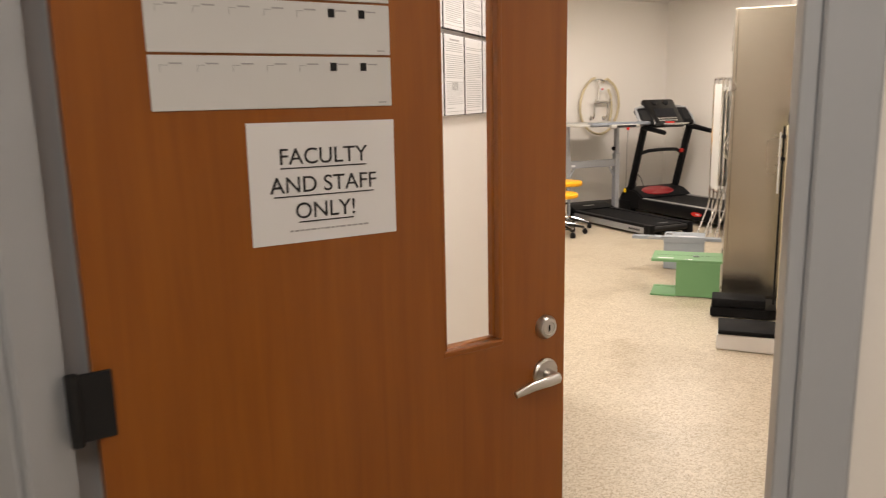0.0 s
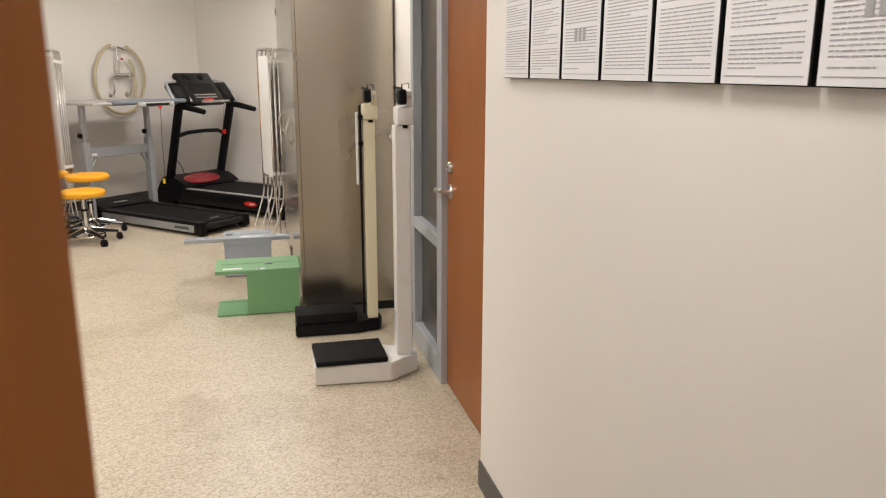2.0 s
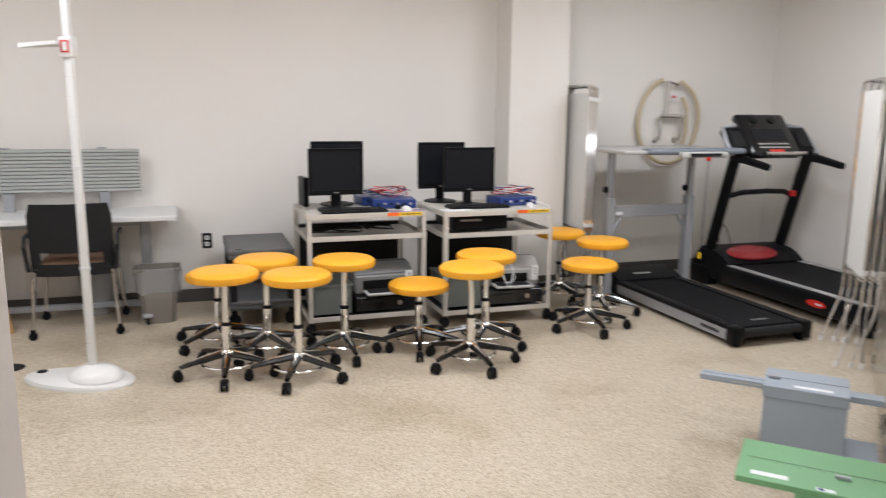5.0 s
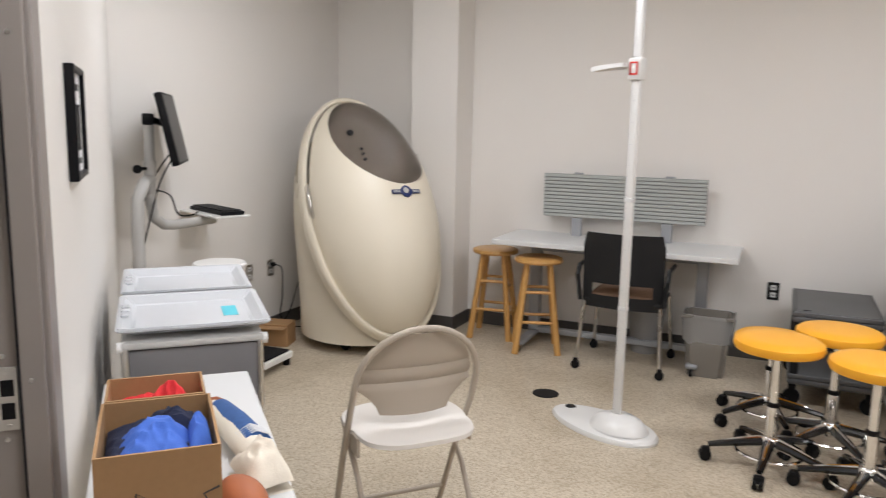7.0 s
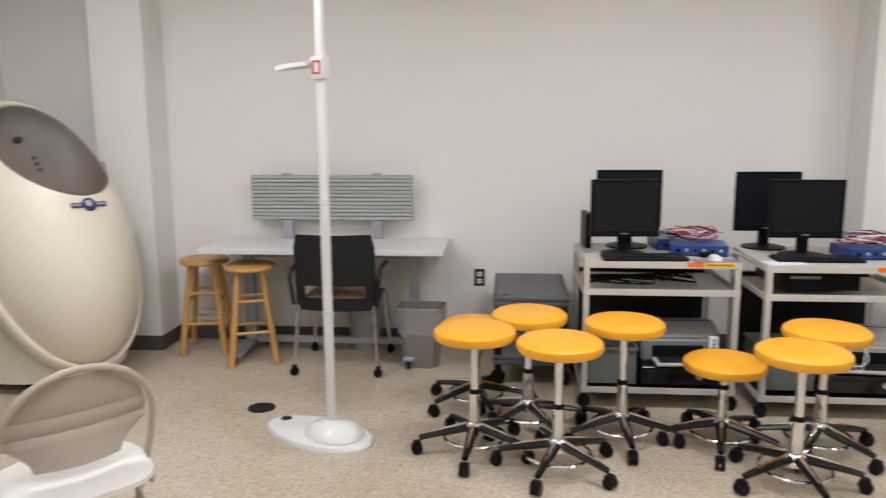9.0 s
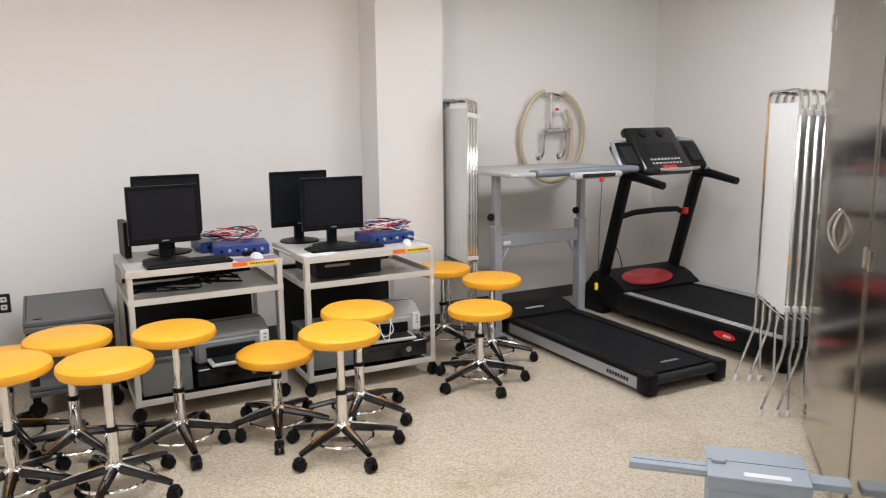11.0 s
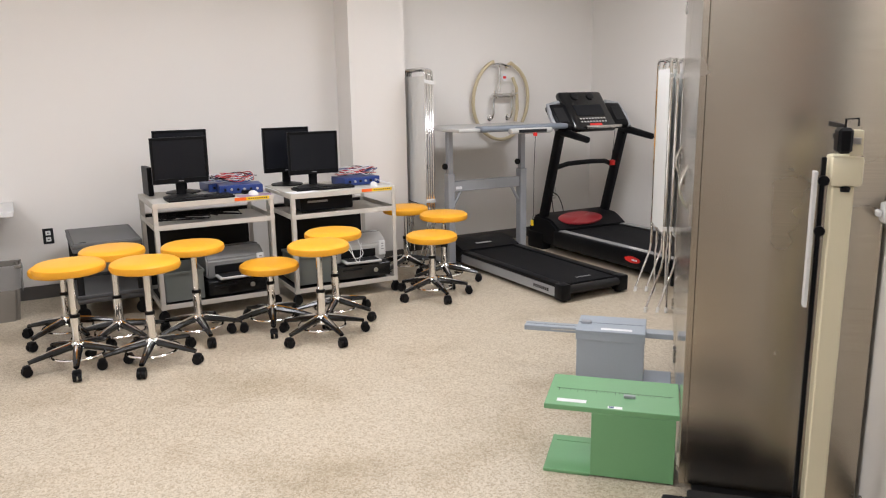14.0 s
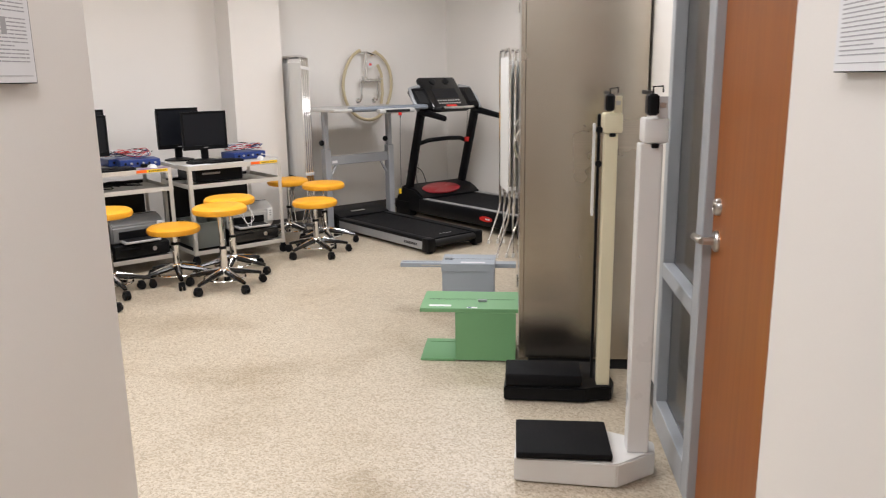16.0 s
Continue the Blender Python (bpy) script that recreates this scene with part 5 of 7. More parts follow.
# ---- height measure ----
def stadiometer():
    s = thing("stadiometer", pose(-3.635, 5.895, 0, 0, 0, 19), "white free-standing height measure with a sliding head plate", "height measure")
    bm = bmesh.new()
    k = 44
    loops = []
    for sc, z in ((1.0, 0.0), (1.0, 0.012), (0.96, 0.024), (0.5, 0.034), (0.05, 0.036)):
        lp = []
        for i in range(k):
            a = 2 * math.pi * i / k
            x, y = 0.31 * math.cos(a), 0.165 * math.sin(a)
            y *= 1.0 + 0.12 * math.cos(a)
            lp.append(bm.verts.new((x * sc, y * sc, z)))
        loops.append(lp)
    for a, b in zip(loops, loops[1:]):
        for i in range(k):
            bm.faces.new((a[i], a[(i + 1) % k], b[(i + 1) % k], b[i]))
    bm.faces.new(loops[0][::-1])
    bm.faces.new(loops[-1])
    part("base", bm, WHITE, s, "flat white oval base", True)
    bm = bmesh.new()
    k = 28
    loops = []
    for sc, z in ((1.0, 0.030), (0.95, 0.045), (0.8, 0.07), (0.55, 0.09), (0.3, 0.098)):
        loops.append([bm.verts.new((0.10 + 0.155 * sc * math.cos(2 * math.pi * i / k), 0.125 * sc * math.sin(2 * math.pi * i / k), z)) for i in range(k)])
    for a, b in zip(loops, loops[1:]):
        for i in range(k):
            bm.faces.new((a[i], a[(i + 1) % k], b[(i + 1) % k], b[i]))
    bm.faces.new(loops[-1])
    part("dome", bm, WHITE, s, "white domed pole foot", True)
    part("carry_slot", turned([(0.028, 0.0), (0.028, 0.0315)], 18, -0.235, 0.03), DARK_GREY, s)
    px = 0.085
    part("pole", boxed(px - 0.021, -0.012, 0.09, px + 0.021, 0.012, 2.22, 0.004, 2), WHITE, s, "white graduated pole", True)
    bm = bmesh.new()
    for i in range(200):
        z = 0.12 + i * 0.01
        box(bm, px - 0.019, -0.0137, z, px - (0.002 if i % 10 == 0 else (0.010 if i % 5 == 0 else 0.014)), -0.0132, z + 0.0018)
    part("scale_marks", bm, INK_GREY, s, "fine grey height marks")
    for z in (0.62, 1.15):
        part("joint", boxed(px - 0.023, -0.014, z, px + 0.023, 0.014, z + 0.02, 0.002), WHITE_MATT, s)
    bm = boxed(px - 0.036, -0.028, 1.715, px + 0.036, 0.022, 1.815, 0.008, 2)
    sl = part("slider", bm, WHITE, s, "", True)
    bm = bmesh.new()
    for a in ((-0.022, 1.738, 0.022, 1.745), (-0.022, 1.790, 0.022, 1.797), (-0.022, 1.745, -0.015, 1.790), (0.015, 1.745, 0.022, 1.790)):
        box(bm, px + a[0], -0.0315, a[1], px + a[2], -0.0285, a[3])
    part("window_frame", bm, RED, sl, "red reading frame")
    bm = bmesh.new()
    for i in range(10):
        t = i / 9
        hw = 0.045 * (1 - t ** 2.2) + 0.012
        x = px - 0.036 - 0.20 * t
        box(bm, x - 0.0225, -0.005 - hw, 1.772 + 0.012 * (1 - t) - 0.01, x, -0.005 + hw, 1.784 + 0.008 * (1 - t))
    bmesh.ops.remove_doubles(bm, verts=bm.verts, dist=0.0004)
    part("head_plate", bm, WHITE, sl, "white head plate")


stadiometer()
bm = turned([(0.075, 0.0005), (0.075, 0.003), (0.06, 0.004), (0.01, 0.004)], 28)
tagged(part("floor_drain", bm, DARK_GREY, None, "", False, pose(-4.15, 5.85, 0)), "round dark metal drain cover in the floor", "drain")


# ---- sockets ----
def outlet(name, m, cover, label):
    o = thing(name, m, label, "power outlet", "wall sockets")
    part("plate", boxed(-0.036, -0.006, -0.058, 0.036, -0.0003, 0.058, 0.002), cover, o)
    for z in (-0.024, 0.024):
        f = part("socket", boxed(-0.017, -0.0085, z - 0.016, 0.017, -0.0062, z + 0.016, 0.002), WHITE, o)
        part("slots", boxed(-0.007, -0.0092, z - 0.004, 0.007, -0.0086, z + 0.004), BLACK, f)


outlet("wall_socket", room_pose(2.33, BACK_D, 0.47), DARK_GREY, "grey wall socket plate with white outlets")
outlet("wall_socket", room_pose(LEFT_D, 7.20, 0.46, 90), SATIN, "steel wall socket plate near the chamber")
outlet("wall_socket", room_pose(LEFT_D, 7.44, 0.46, 90), SATIN, "steel wall socket plate with a plug in it")
outlet("wall_socket", room_pose(7.02, BACK_D, 0.42), SATIN, "steel wall socket plate behind the treadmill")
outlet("wall_socket", pose(HALL_R, 2.63, 0.33, 0, 0, -90), SATIN, "steel wall socket plate low in the hall")
tagged(part("power_plug", boxed(-0.016, -0.04, -0.014, 0.016, -0.0095, 0.014, 0.004), BLACK, None, "", False, room_pose(LEFT_D, 7.44, 0.486, 90)), "black plug in the wall socket", "plug")
cable("cable", [room(LEFT_D + 0.045, 7.44, 0.486), room(LEFT_D + 0.08, 7.47, 0.45), room(LEFT_D + 0.06, 7.50, 0.25), room(LEFT_D + 0.05, 7.49, 0.10), room(LEFT_D + 0.10, 7.55, 0.012), room(-0.70, 7.75, 0.012)], 0.004, BLACK, "black mains cable hanging to the floor")
cable("cable", [room(LEFT_D + 0.03, 7.52, 0.02), room(LEFT_D + 0.04, 7.62, 0.12), room(LEFT_D + 0.06, 7.72, 0.33), room(LEFT_D + 0.12, 7.82, 0.42)], 0.004, BLACK, "black cable running to the chamber")
cable("cable", [room(7.02, BACK_D - 0.01, 0.43), room(7.05, BACK_D - 0.07, 0.38), room(7.10, BACK_D - 0.08, 0.22), room(7.02, BACK_D - 0.10, 0.10), room(6.9, BACK_D - 0.25, 0.012)], 0.005, BLACK, "black mains cable of the treadmill")
cable("cable", [room(6.98, BACK_D - 0.01, 0.45), room(6.96, BACK_D - 0.06, 0.40), room(6.98, BACK_D - 0.08, 0.2), room(6.95, BACK_D - 0.2, 0.012)], 0.005, BLACK, "black mains cable on the wall")


# ---- egg-shaped measuring chamber ----
def pod():
    """An egg-shaped air chamber: an upright shell whose sloping front carries a deep bulged door with a window."""
    p = thing("measuring_chamber", pose(-5.63, 5.147, 0, 0, 0, 104), "cream egg-shaped body measuring chamber with a large dark window", "chamber")
    k, rows, H = 56, 34, 1.66
    PY, TILT, A, B, D = -0.21, 27.5, 0.490, 0.875, 0.42
    M = pose(-0.015, PY, 0.890, -TILT, 0, 0)
    slope = math.tan(radians(TILT))

    # shell: an upright tub whose back closes over towards the tilted rim
    bm = bmesh.new()
    loops = []
    for j in range(rows + 1):
        z = 0.07 + (H - 0.07) * (1 - (1 - j / rows) ** 1.35)
        t = z / H
        q = max(0.0, (t - 0.42) / 0.58)
        w = 0.418 * math.sqrt(max(0.004, 1 - q ** 2.4))
        back = 0.36 - 0.15 * max(0.0, (t - 0.5) / 0.5) ** 1.5
        front = max(PY + (z - 0.890) * slope + 0.035, -0.52)
        mid, dep = (front + back) / 2, max(0.01, (back - front) / 2)
        loops.append([bm.verts.new((-0.02 + w * math.cos(2 * math.pi * i / k), mid + dep * math.sin(2 * math.pi * i / k), z)) for i in range(k)])
    for a, b in zip(loops, loops[1:]):
        for i in range(k):
            bm.faces.new((a[i], a[(i + 1) % k], b[(i + 1) % k], b[i]))
    bm.faces.new(loops[0][::-1])
    bm.faces.new(loops[-1])
    inv = M.inverted()
    gone = []
    for f_ in bm.faces:
        q = inv @ f_.calc_center_median()
        if (q.x / 0.45) ** 2 + ((q.z - 0.44) / 0.50) ** 2 < 1.0 and q.y < 0.20:
            gone.append(f_)
    bmesh.ops.delete(bm, geom=gone, context="FACES")
    part("shell", bm, CREAM, p, "cream moulded tub", True)

    def egg(a):
        """Point of the rim's outline, a little broader below."""
        x, z = math.cos(a), math.sin(a)
        return A * (1.0 - 0.03 * z) * x, B * z

    nseg = 64
    # rounded lip all round
    bm = bmesh.new()
    lip = ((0.0, 0.055), (0.0, 0.010), (0.006, -0.012), (0.018, -0.022), (0.032, -0.020), (0.042, -0.008), (0.048, 0.012))
    lp = []
    for inset, y in lip:
        row = []
        for i in range(nseg):
            a = 2 * math.pi * i / nseg
            x, z = egg(a)
            row.append(bm.verts.new((x * (1 - inset / A), y, z * (1 - inset / B))))
        lp.append(row)
    lp.insert(0, [bm.verts.new((v.co.x * 0.975, 0.070, v.co.z * 0.985)) for v in lp[0]])
    for a, b in zip(lp, lp[1:]):
        for i in range(nseg):
            bm.faces.new((a[i], a[(i + 1) % nseg], b[(i + 1) % nseg], b[i]))
    part("door_rim", bm, CREAM, p, "cream rounded lip round the door", True, M)

    def bulge(x, z):
        rr = min(1.0, math.hypot(x / (A - 0.046), z / (B - 0.046)))
        return 0.004 - D * (1 - rr ** 2.3) ** 0.62

    WC, WA, WB = 0.430, 0.315, 0.385

    def win(a):
        """Point of the window's outline: a tall oval set a little to one side."""
        x, z = math.cos(a), math.sin(a)
        px = 0.03 + WA * x * (1.0 - 0.05 * z)
        pz = WC + WB * z - 0.012 * x
        while math.hypot(px / (A - 0.046), pz / (B - 0.046)) > 0.985:
            px, pz = px * 0.985, WC + (pz - WC) * 0.985
        return px, pz

    bm = bmesh.new()
    rows2 = 22
    lp = []
    for j in range(rows2 + 1):
        t = (j / rows2) ** 1.7
        row = []
        for i in range(nseg):
            a = 2 * math.pi * i / nseg
            ox, oz = egg(a)
            ox, oz = ox * (1 - 0.0465 / A), oz * (1 - 0.0465 / B)
            ix, iz = win(a)
            x, z = ox + (ix - ox) * t, oz + (iz - oz) * t
            row.append(bm.verts.new((x, bulge(x, z), z)))
        lp.append(row)
    lp.append([bm.verts.new((0.03 + (v.co.x - 0.03) * 0.975, v.co.y + 0.025, WC + (v.co.z - WC) * 0.975)) for v in lp[-1]])
    for a, b in zip(lp, lp[1:]):
        for i in range(nseg):
            bm.faces.new((a[i], a[(i + 1) % nseg], b[(i + 1) % nseg], b[i]))
    part("door", bm, CREAM, p, "deeply bulged cream front door", True, M)

    # lining: a bowl behind the window
    bm = bmesh.new()
    lp = []
    for sc, f in ((0.972, 0.0), (0.97, 0.2), (0.95, 0.45), (0.87, 0.72), (0.68, 0.90), (0.35, 0.98), (0.04, 1.0)):
        row = []
        for i in range(nseg):
            ix, iz = win(2 * math.pi * i / nseg)
            edge = bulge(ix, iz) + 0.022
            row.append(bm.verts.new((0.03 + (ix - 0.03) * sc, edge + (0.10 - edge) * f, WC + (iz - WC) * sc)))
        lp.append(row)
    for a, b in zip(lp, lp[1:]):
        for i in range(nseg):
            bm.faces.new((a[i], a[(i + 1) % nseg], b[(i + 1) % nseg], b[i]))
    bm.faces.new(lp[-1])
    lining = part("lining", bm, SHELL_IN, p, "grey-beige inner lining", True, M)
    for x, z, r in ((0.03, WC + 0.17, 0.020), (0.08, WC + 0.05, 0.009), (0.085, WC + 0.015, 0.009), (0.09, WC - 0.025, 0.010)):
        bm = turned([(r, 0), (r, 0.012)], 14)
        bmesh.ops.transform(bm, matrix=pose(x, 0.09, z, 90, 0, 0), verts=bm.verts)
        part("vent", bm, DARK_GREY, lining)
    # white block standing in for the pale highlight low in the window
    part("seat_cloth", boxed(-0.05, -0.06, 0.13, 0.02, -0.03, 0.24, 0.012, 2), WHITE, lining, "white block for the pale highlight low in the window", True)

    # window pane
    bm = bmesh.new()
    lp = []
    for sc in (0.99, 0.85, 0.7, 0.5, 0.3, 0.03):
        row = []
        for i in range(nseg):
            ix, iz = win(2 * math.pi * i / nseg)
            x, z = 0.03 + (ix - 0.03) * sc, WC + (iz - WC) * sc
            row.append(bm.verts.new((x, bulge(x, z) + 0.008, z)))
        lp.append(row)
    for a, b in zip(lp, lp[1:]):
        for i in range(nseg):
            bm.faces.new((a[i], a[(i + 1) % nseg], b[(i + 1) % nseg], b[i]))
    bm.faces.new(lp[-1])
    pane = part("window", bm, POD_GLASS, p, "bulged clear acrylic window", True, M)
    pane.visible_shadow = False

    # badge: a round mark on a bar
    MB = M @ pose(0.03, bulge(0.03, -0.01) - 0.001, -0.01, -1, 0, 3)
    bm = turned([(0.040, 0), (0.040, 0.007), (0.035, 0.009)], 24)
    bmesh.ops.transform(bm, matrix=MB @ pose(0, 0, 0, 90, 0, 0), verts=bm.verts)
    badge = part("badge", bm, BADGE_BLUE, p, "round dark blue badge on a bar")
    bm = boxed(-0.105, -0.005, -0.014, 0.105, 0.004, 0.014, 0.002)
    bmesh.ops.transform(bm, matrix=MB, verts=bm.verts)
    part("badge_bar", bm, BADGE_BLUE, badge)
    bm = turned([(0.020, 0.0088), (0.020, 0.0105), (0.014, 0.0112)], 16)
    bmesh.ops.transform(bm, matrix=MB @ pose(-0.004, 0, 0.005, 90, 0, 0), verts=bm.verts)
    part("badge_dot", bm, LIGHT_GREY, badge)
    bm = bmesh.new()
    for x in (-0.09, -0.072, -0.054, 0.054, 0.072, 0.09):
        box(bm, x - 0.006, -0.0065, -0.008, x + 0.006, -0.0051, 0.008)
    bmesh.ops.transform(bm, matrix=MB, verts=bm.verts)
    part("badge_marks", bm, LIGHT_GREY, badge)
    # grab handle, latch and hinge
    bm = tubed([(-0.425, -0.01, 0.22), (-0.448, -0.045, 0.19), (-0.462, -0.062, 0.11), (-0.462, -0.050, 0.03), (-0.44, -0.015, -0.005)], 0.012, 10)
    bmesh.ops.transform(bm, matrix=M, verts=bm.verts)
    part("handle", bm, SATIN, p, "curved metal grab handle", True)
    bm = boxed(0.455, -0.045, -0.10, 0.49, 0.02, 0.06, 0.008, 2)
    bmesh.ops.transform(bm, matrix=M, verts=bm.verts)
    part("latch", bm, WHITE, p, "white side latch", True)
    bm = boxed(0.375, -0.12, 0.33, 0.405, -0.04, 0.39, 0.008, 2)
    bmesh.ops.transform(bm, matrix=M, verts=bm.verts)
    part("hinge", bm, SATIN, p, "small metal hinge", True)
    for x, y in ((-0.25, -0.28), (0.25, -0.28), (-0.25, 0.22), (0.25, 0.22)):
        bm = turned([(0.008, -0.012), (0.033, -0.012), (0.035, 0), (0.033, 0.012), (0.008, 0.012)], 16)
        bmesh.ops.transform(bm, matrix=pose(x, y, 0.035, 90, 0, 0), verts=bm.verts)
        box(bm, x - 0.015, y - 0.015, 0.05, x + 0.015, y + 0.015, 0.0695)
        part("castor", bm, BLACK, p, "", True)


POD_GLASS = glass_material("clear_acrylic", ior=1.12)
BADGE_BLUE = mat("dark_blue_badge", (0.015, 0.03, 0.12), 0.3)
pod()


# ---- folding chair ----
def folding_chair():
    """A steel folding chair seen from behind; local +y is its front, origin under the seat."""
    c = thing("folding_chair", pose(-2.945, 4.635, 0, 0, 0, 93), "taupe steel folding chair with an off-white padded seat", "chair")
    # back frame: an arch that runs down into the front legs
    pts = []
    for i in range(15):
        a = radians(180 - 180 * i / 14)
        pts.append((0.225 * math.cos(a), 0, 0.20 * math.sin(a)))
    arch = [(-0.215, 0.22, 0.0), (-0.222, 0.10, 0.28), (-0.228, -0.02, 0.52)] + [(p[0], -0.06 - p[2] * 0.28, 0.62 + p[2]) for p in pts] + [(0.228, -0.02, 0.52), (0.222, 0.10, 0.28), (0.215, 0.22, 0.0)]
    part("back_frame", tubed(arch, 0.0115, 10), TAUPE, c, "bent taupe steel tube", True)
    for sx in (-1, 1):
        part("rear_leg", tubed([(sx * 0.198, 0.17, 0.43), (sx * 0.198, -0.02, 0.27), (sx * 0.198, -0.20, 0.0)], 0.010, 8), TAUPE, c, "", True)
        part("foot_cap", tubed([(sx * 0.198, -0.193, 0.012), (sx * 0.198, -0.205, -0.0)], 0.0125, 8), DARK_GREY, c)
        part("foot_cap", tubed([(sx * 0.215, 0.215, 0.012), (sx * 0.215, 0.224, 0.0)], 0.0135, 8), DARK_GREY, c)
        part("hinge_bracket", boxed(sx * 0.21 - 0.006, -0.06, 0.37, sx * 0.21 + 0.006, 0.02, 0.44, 0.003), TAUPE, c)
    part("rear_brace", tubed([(-0.198, -0.13, 0.10), (0.198, -0.13, 0.10)], 0.009, 8), TAUPE, c, "", True)
    part("front_brace", tubed([(-0.216, 0.18, 0.09), (0.216, 0.18, 0.09)], 0.009, 8), TAUPE, c, "", True)
    bm = bmesh.new()
    out = []
    for i in range(40):
        a = 2 * math.pi * i / 40
        x, y = math.cos(a), math.sin(a)
        q = (abs(x) ** 3.4 + abs(y) ** 3.4) ** (-1 / 3.4)
        out.append((x * q * (0.212 if y < 0 else 0.222), 0.02 + y * q * 0.205))
    for z0, z1, s0, s1 in ((0.425, 0.432, 0.93, 1.0), (0.432, 0.448, 1.0, 1.0), (0.448, 0.457, 1.0, 0.93), (0.457, 0.459, 0.93, 0.5)):
        a_ = [bm.verts.new((x * s0, y * s0, z0)) for x, y in out]
        b_ = [bm.verts.new((x * s1, y * s1, z1)) for x, y in out]
        for i in range(40):
            j = (i + 1) % 40
            bm.faces.new((a_[i], a_[j], b_[j], b_[i]))
        last = b_
        if z0 == 0.425:
            bm.faces.new(a_[::-1])
    bm.faces.new(last)
    bmesh.ops.remove_doubles(bm, verts=bm.verts, dist=0.0003)
    part("seat", bm, OFFWHITE_VINYL, c, "off-white padded seat", True)
    # pressed back panel inside the arch
    bm = bmesh.new()
    rows = []
    zs = [0.50, 0.53, 0.56, 0.585, 0.60, 0.618, 0.635, 0.655, 0.672, 0.69, 0.72, 0.75, 0.78, 0.80]
    for z in zs:
        if z < 0.60:
            hw = 0.125 + 0.085 * max(0.0, (z - 0.50) / 0.10) ** 1.6
        else:
            hw = 0.213
        if z > 0.62:
            hw = min(hw, 0.215 * math.sqrt(max(0.02, 1 - ((z - 0.62) / 0.197) ** 2)))
        dy = 0.008 if z in (0.618, 0.672) else 0.0
        rows.append([(hw * (-1 + 2 * i / 12), -0.06 - max(0, z - 0.62) * 0.28 - 0.03 * (1 - (-1 + 2 * i / 12) ** 2) + 0.03 + dy, z) for i in range(13)])
    f = [[bm.verts.new(q) for q in r] for r in rows]
    b = [[bm.verts.new((q[0], q[1] + 0.005, q[2])) for q in r] for r in rows]
    m_ = len(rows) - 1
    for j in range(m_):
        for i in range(12):
            bm.faces.new((f[j][i], f[j][i + 1], f[j + 1][i + 1], f[j + 1][i]))
            bm.faces.new((b[j][i], b[j + 1][i], b[j + 1][i + 1], b[j][i + 1]))
    for i in range(12):
        bm.faces.new((f[0][i], b[0][i], b[0][i + 1], f[0][i + 1]))
        bm.faces.new((f[m_][i], f[m_][i + 1], b[m_][i + 1], b[m_][i]))
    part("back_panel", bm, TAUPE, c, "pressed taupe back panel with two ribs", True)


folding_chair()


# ---- table with boxes ----
def white_table():
    t = thing("side_table", pose(-2.80, 3.66, 0), "long white laminate table along the wall", "table")
    part("top", boxed(0, 0, 0.705, 1.22, 0.40, 0.74, 0.004), WHITE_MATT, t)
    for x in (0.05, 1.17):
        for y in (0.04, 0.36):
            part("leg", tubed([(x, y, 0.0), (x, y, 0.7045)], 0.016, 10), SATIN, t, "", True)
    for x in (0.05, 1.17):
        part("leg_brace", tubed([(x, 0.04, 0.12), (x, 0.36, 0.12)], 0.010, 8), SATIN, t, "", True)


white_table()


def cloth_heap(parent, material, x0, y0, x1, y1, z, lift, seed, label):
    """A crumpled heap of cloth with a lumpy top."""
    bm = bmesh.new()
    k = 36
    g = []
    for j in range(k + 1):
        row = []
        for i in range(k + 1):
            u, v = i / k, j / k
            x, y = x0 + (x1 - x0) * u, y0 + (y1 - y0) * v
            e = (math.sin(math.pi * u) * math.sin(math.pi * v)) ** 0.45
            h = noise.noise(Vector((x * 11 + seed, y * 11, seed * 1.7))) * 0.5 + (0.55 - abs(noise.noise(Vector((x * 17 + seed, y * 17, 3.1))))) * 1.1 + (0.3 - abs(noise.noise(Vector((x * 44, y * 44 + seed, 1.3))))) * 0.5
            row.append(bm.verts.new((x + 0.012 * noise.noise(Vector((x * 20, y * 20, seed))), y, z + e * (lift * 0.8 + 0.034 * h))))
        g.append(row)
    for j in range(k):
        for i in range(k):
            bm.faces.new((g[j][i], g[j][i + 1], g[j + 1][i + 1], g[j + 1][i]))
    lo = [bm.verts.new((x, y, z - 0.02)) for x, y in ((x0, y0), (x1, y0), (x1, y1), (x0, y1))]
    bm.faces.new(lo[::-1])
    o = part("cloth", bm, material, parent, label, True)
    return o


def open_carton(x0, y0, x1, y1, h, label, name="cardboard_box"):
    c = thing(name, pose(x0, y0, 0.7405), label, "box", "cartons on the table")
    w, d, t = x1 - x0, y1 - y0, 0.005
    part("base", boxed(t, t, 0, w - t, d - t, t), CARDBOARD, c)
    for a in ((0, 0, w, t), (0, d - t, w, d), (0, t, t, d - t), (w - t, t, w, d - t)):
        part("side", boxed(a[0], a[1], 0, a[2], a[3], h), CARDBOARD, c)
    return c


CB = open_carton(-1.950, 3.708, -1.704, 3.897, 0.240, "open brown carton filled with blue clothes")
bm = bmesh.new()
for pts in ([(0.05, 0.06), (0.075, 0.105), (0.06, 0.115), (0.055, 0.05), (0.04, 0.03), (0.075, 0.05)], [(0.09, 0.06), (0.10, 0.085), (0.115, 0.07), (0.10, 0.055), (0.09, 0.065)], [(0.12, 0.085), (0.13, 0.06), (0.14, 0.085)], [(0.155, 0.09), (0.16, 0.065), (0.172, 0.08), (0.16, 0.10), (0.185, 0.11)]):
    tube(bm, [(0.2465, p[0], p[1] + 0.06) for p in pts], 0.0016, 5)
part("pen_marks", bm, INK, CB, "scrawled black pen marks")
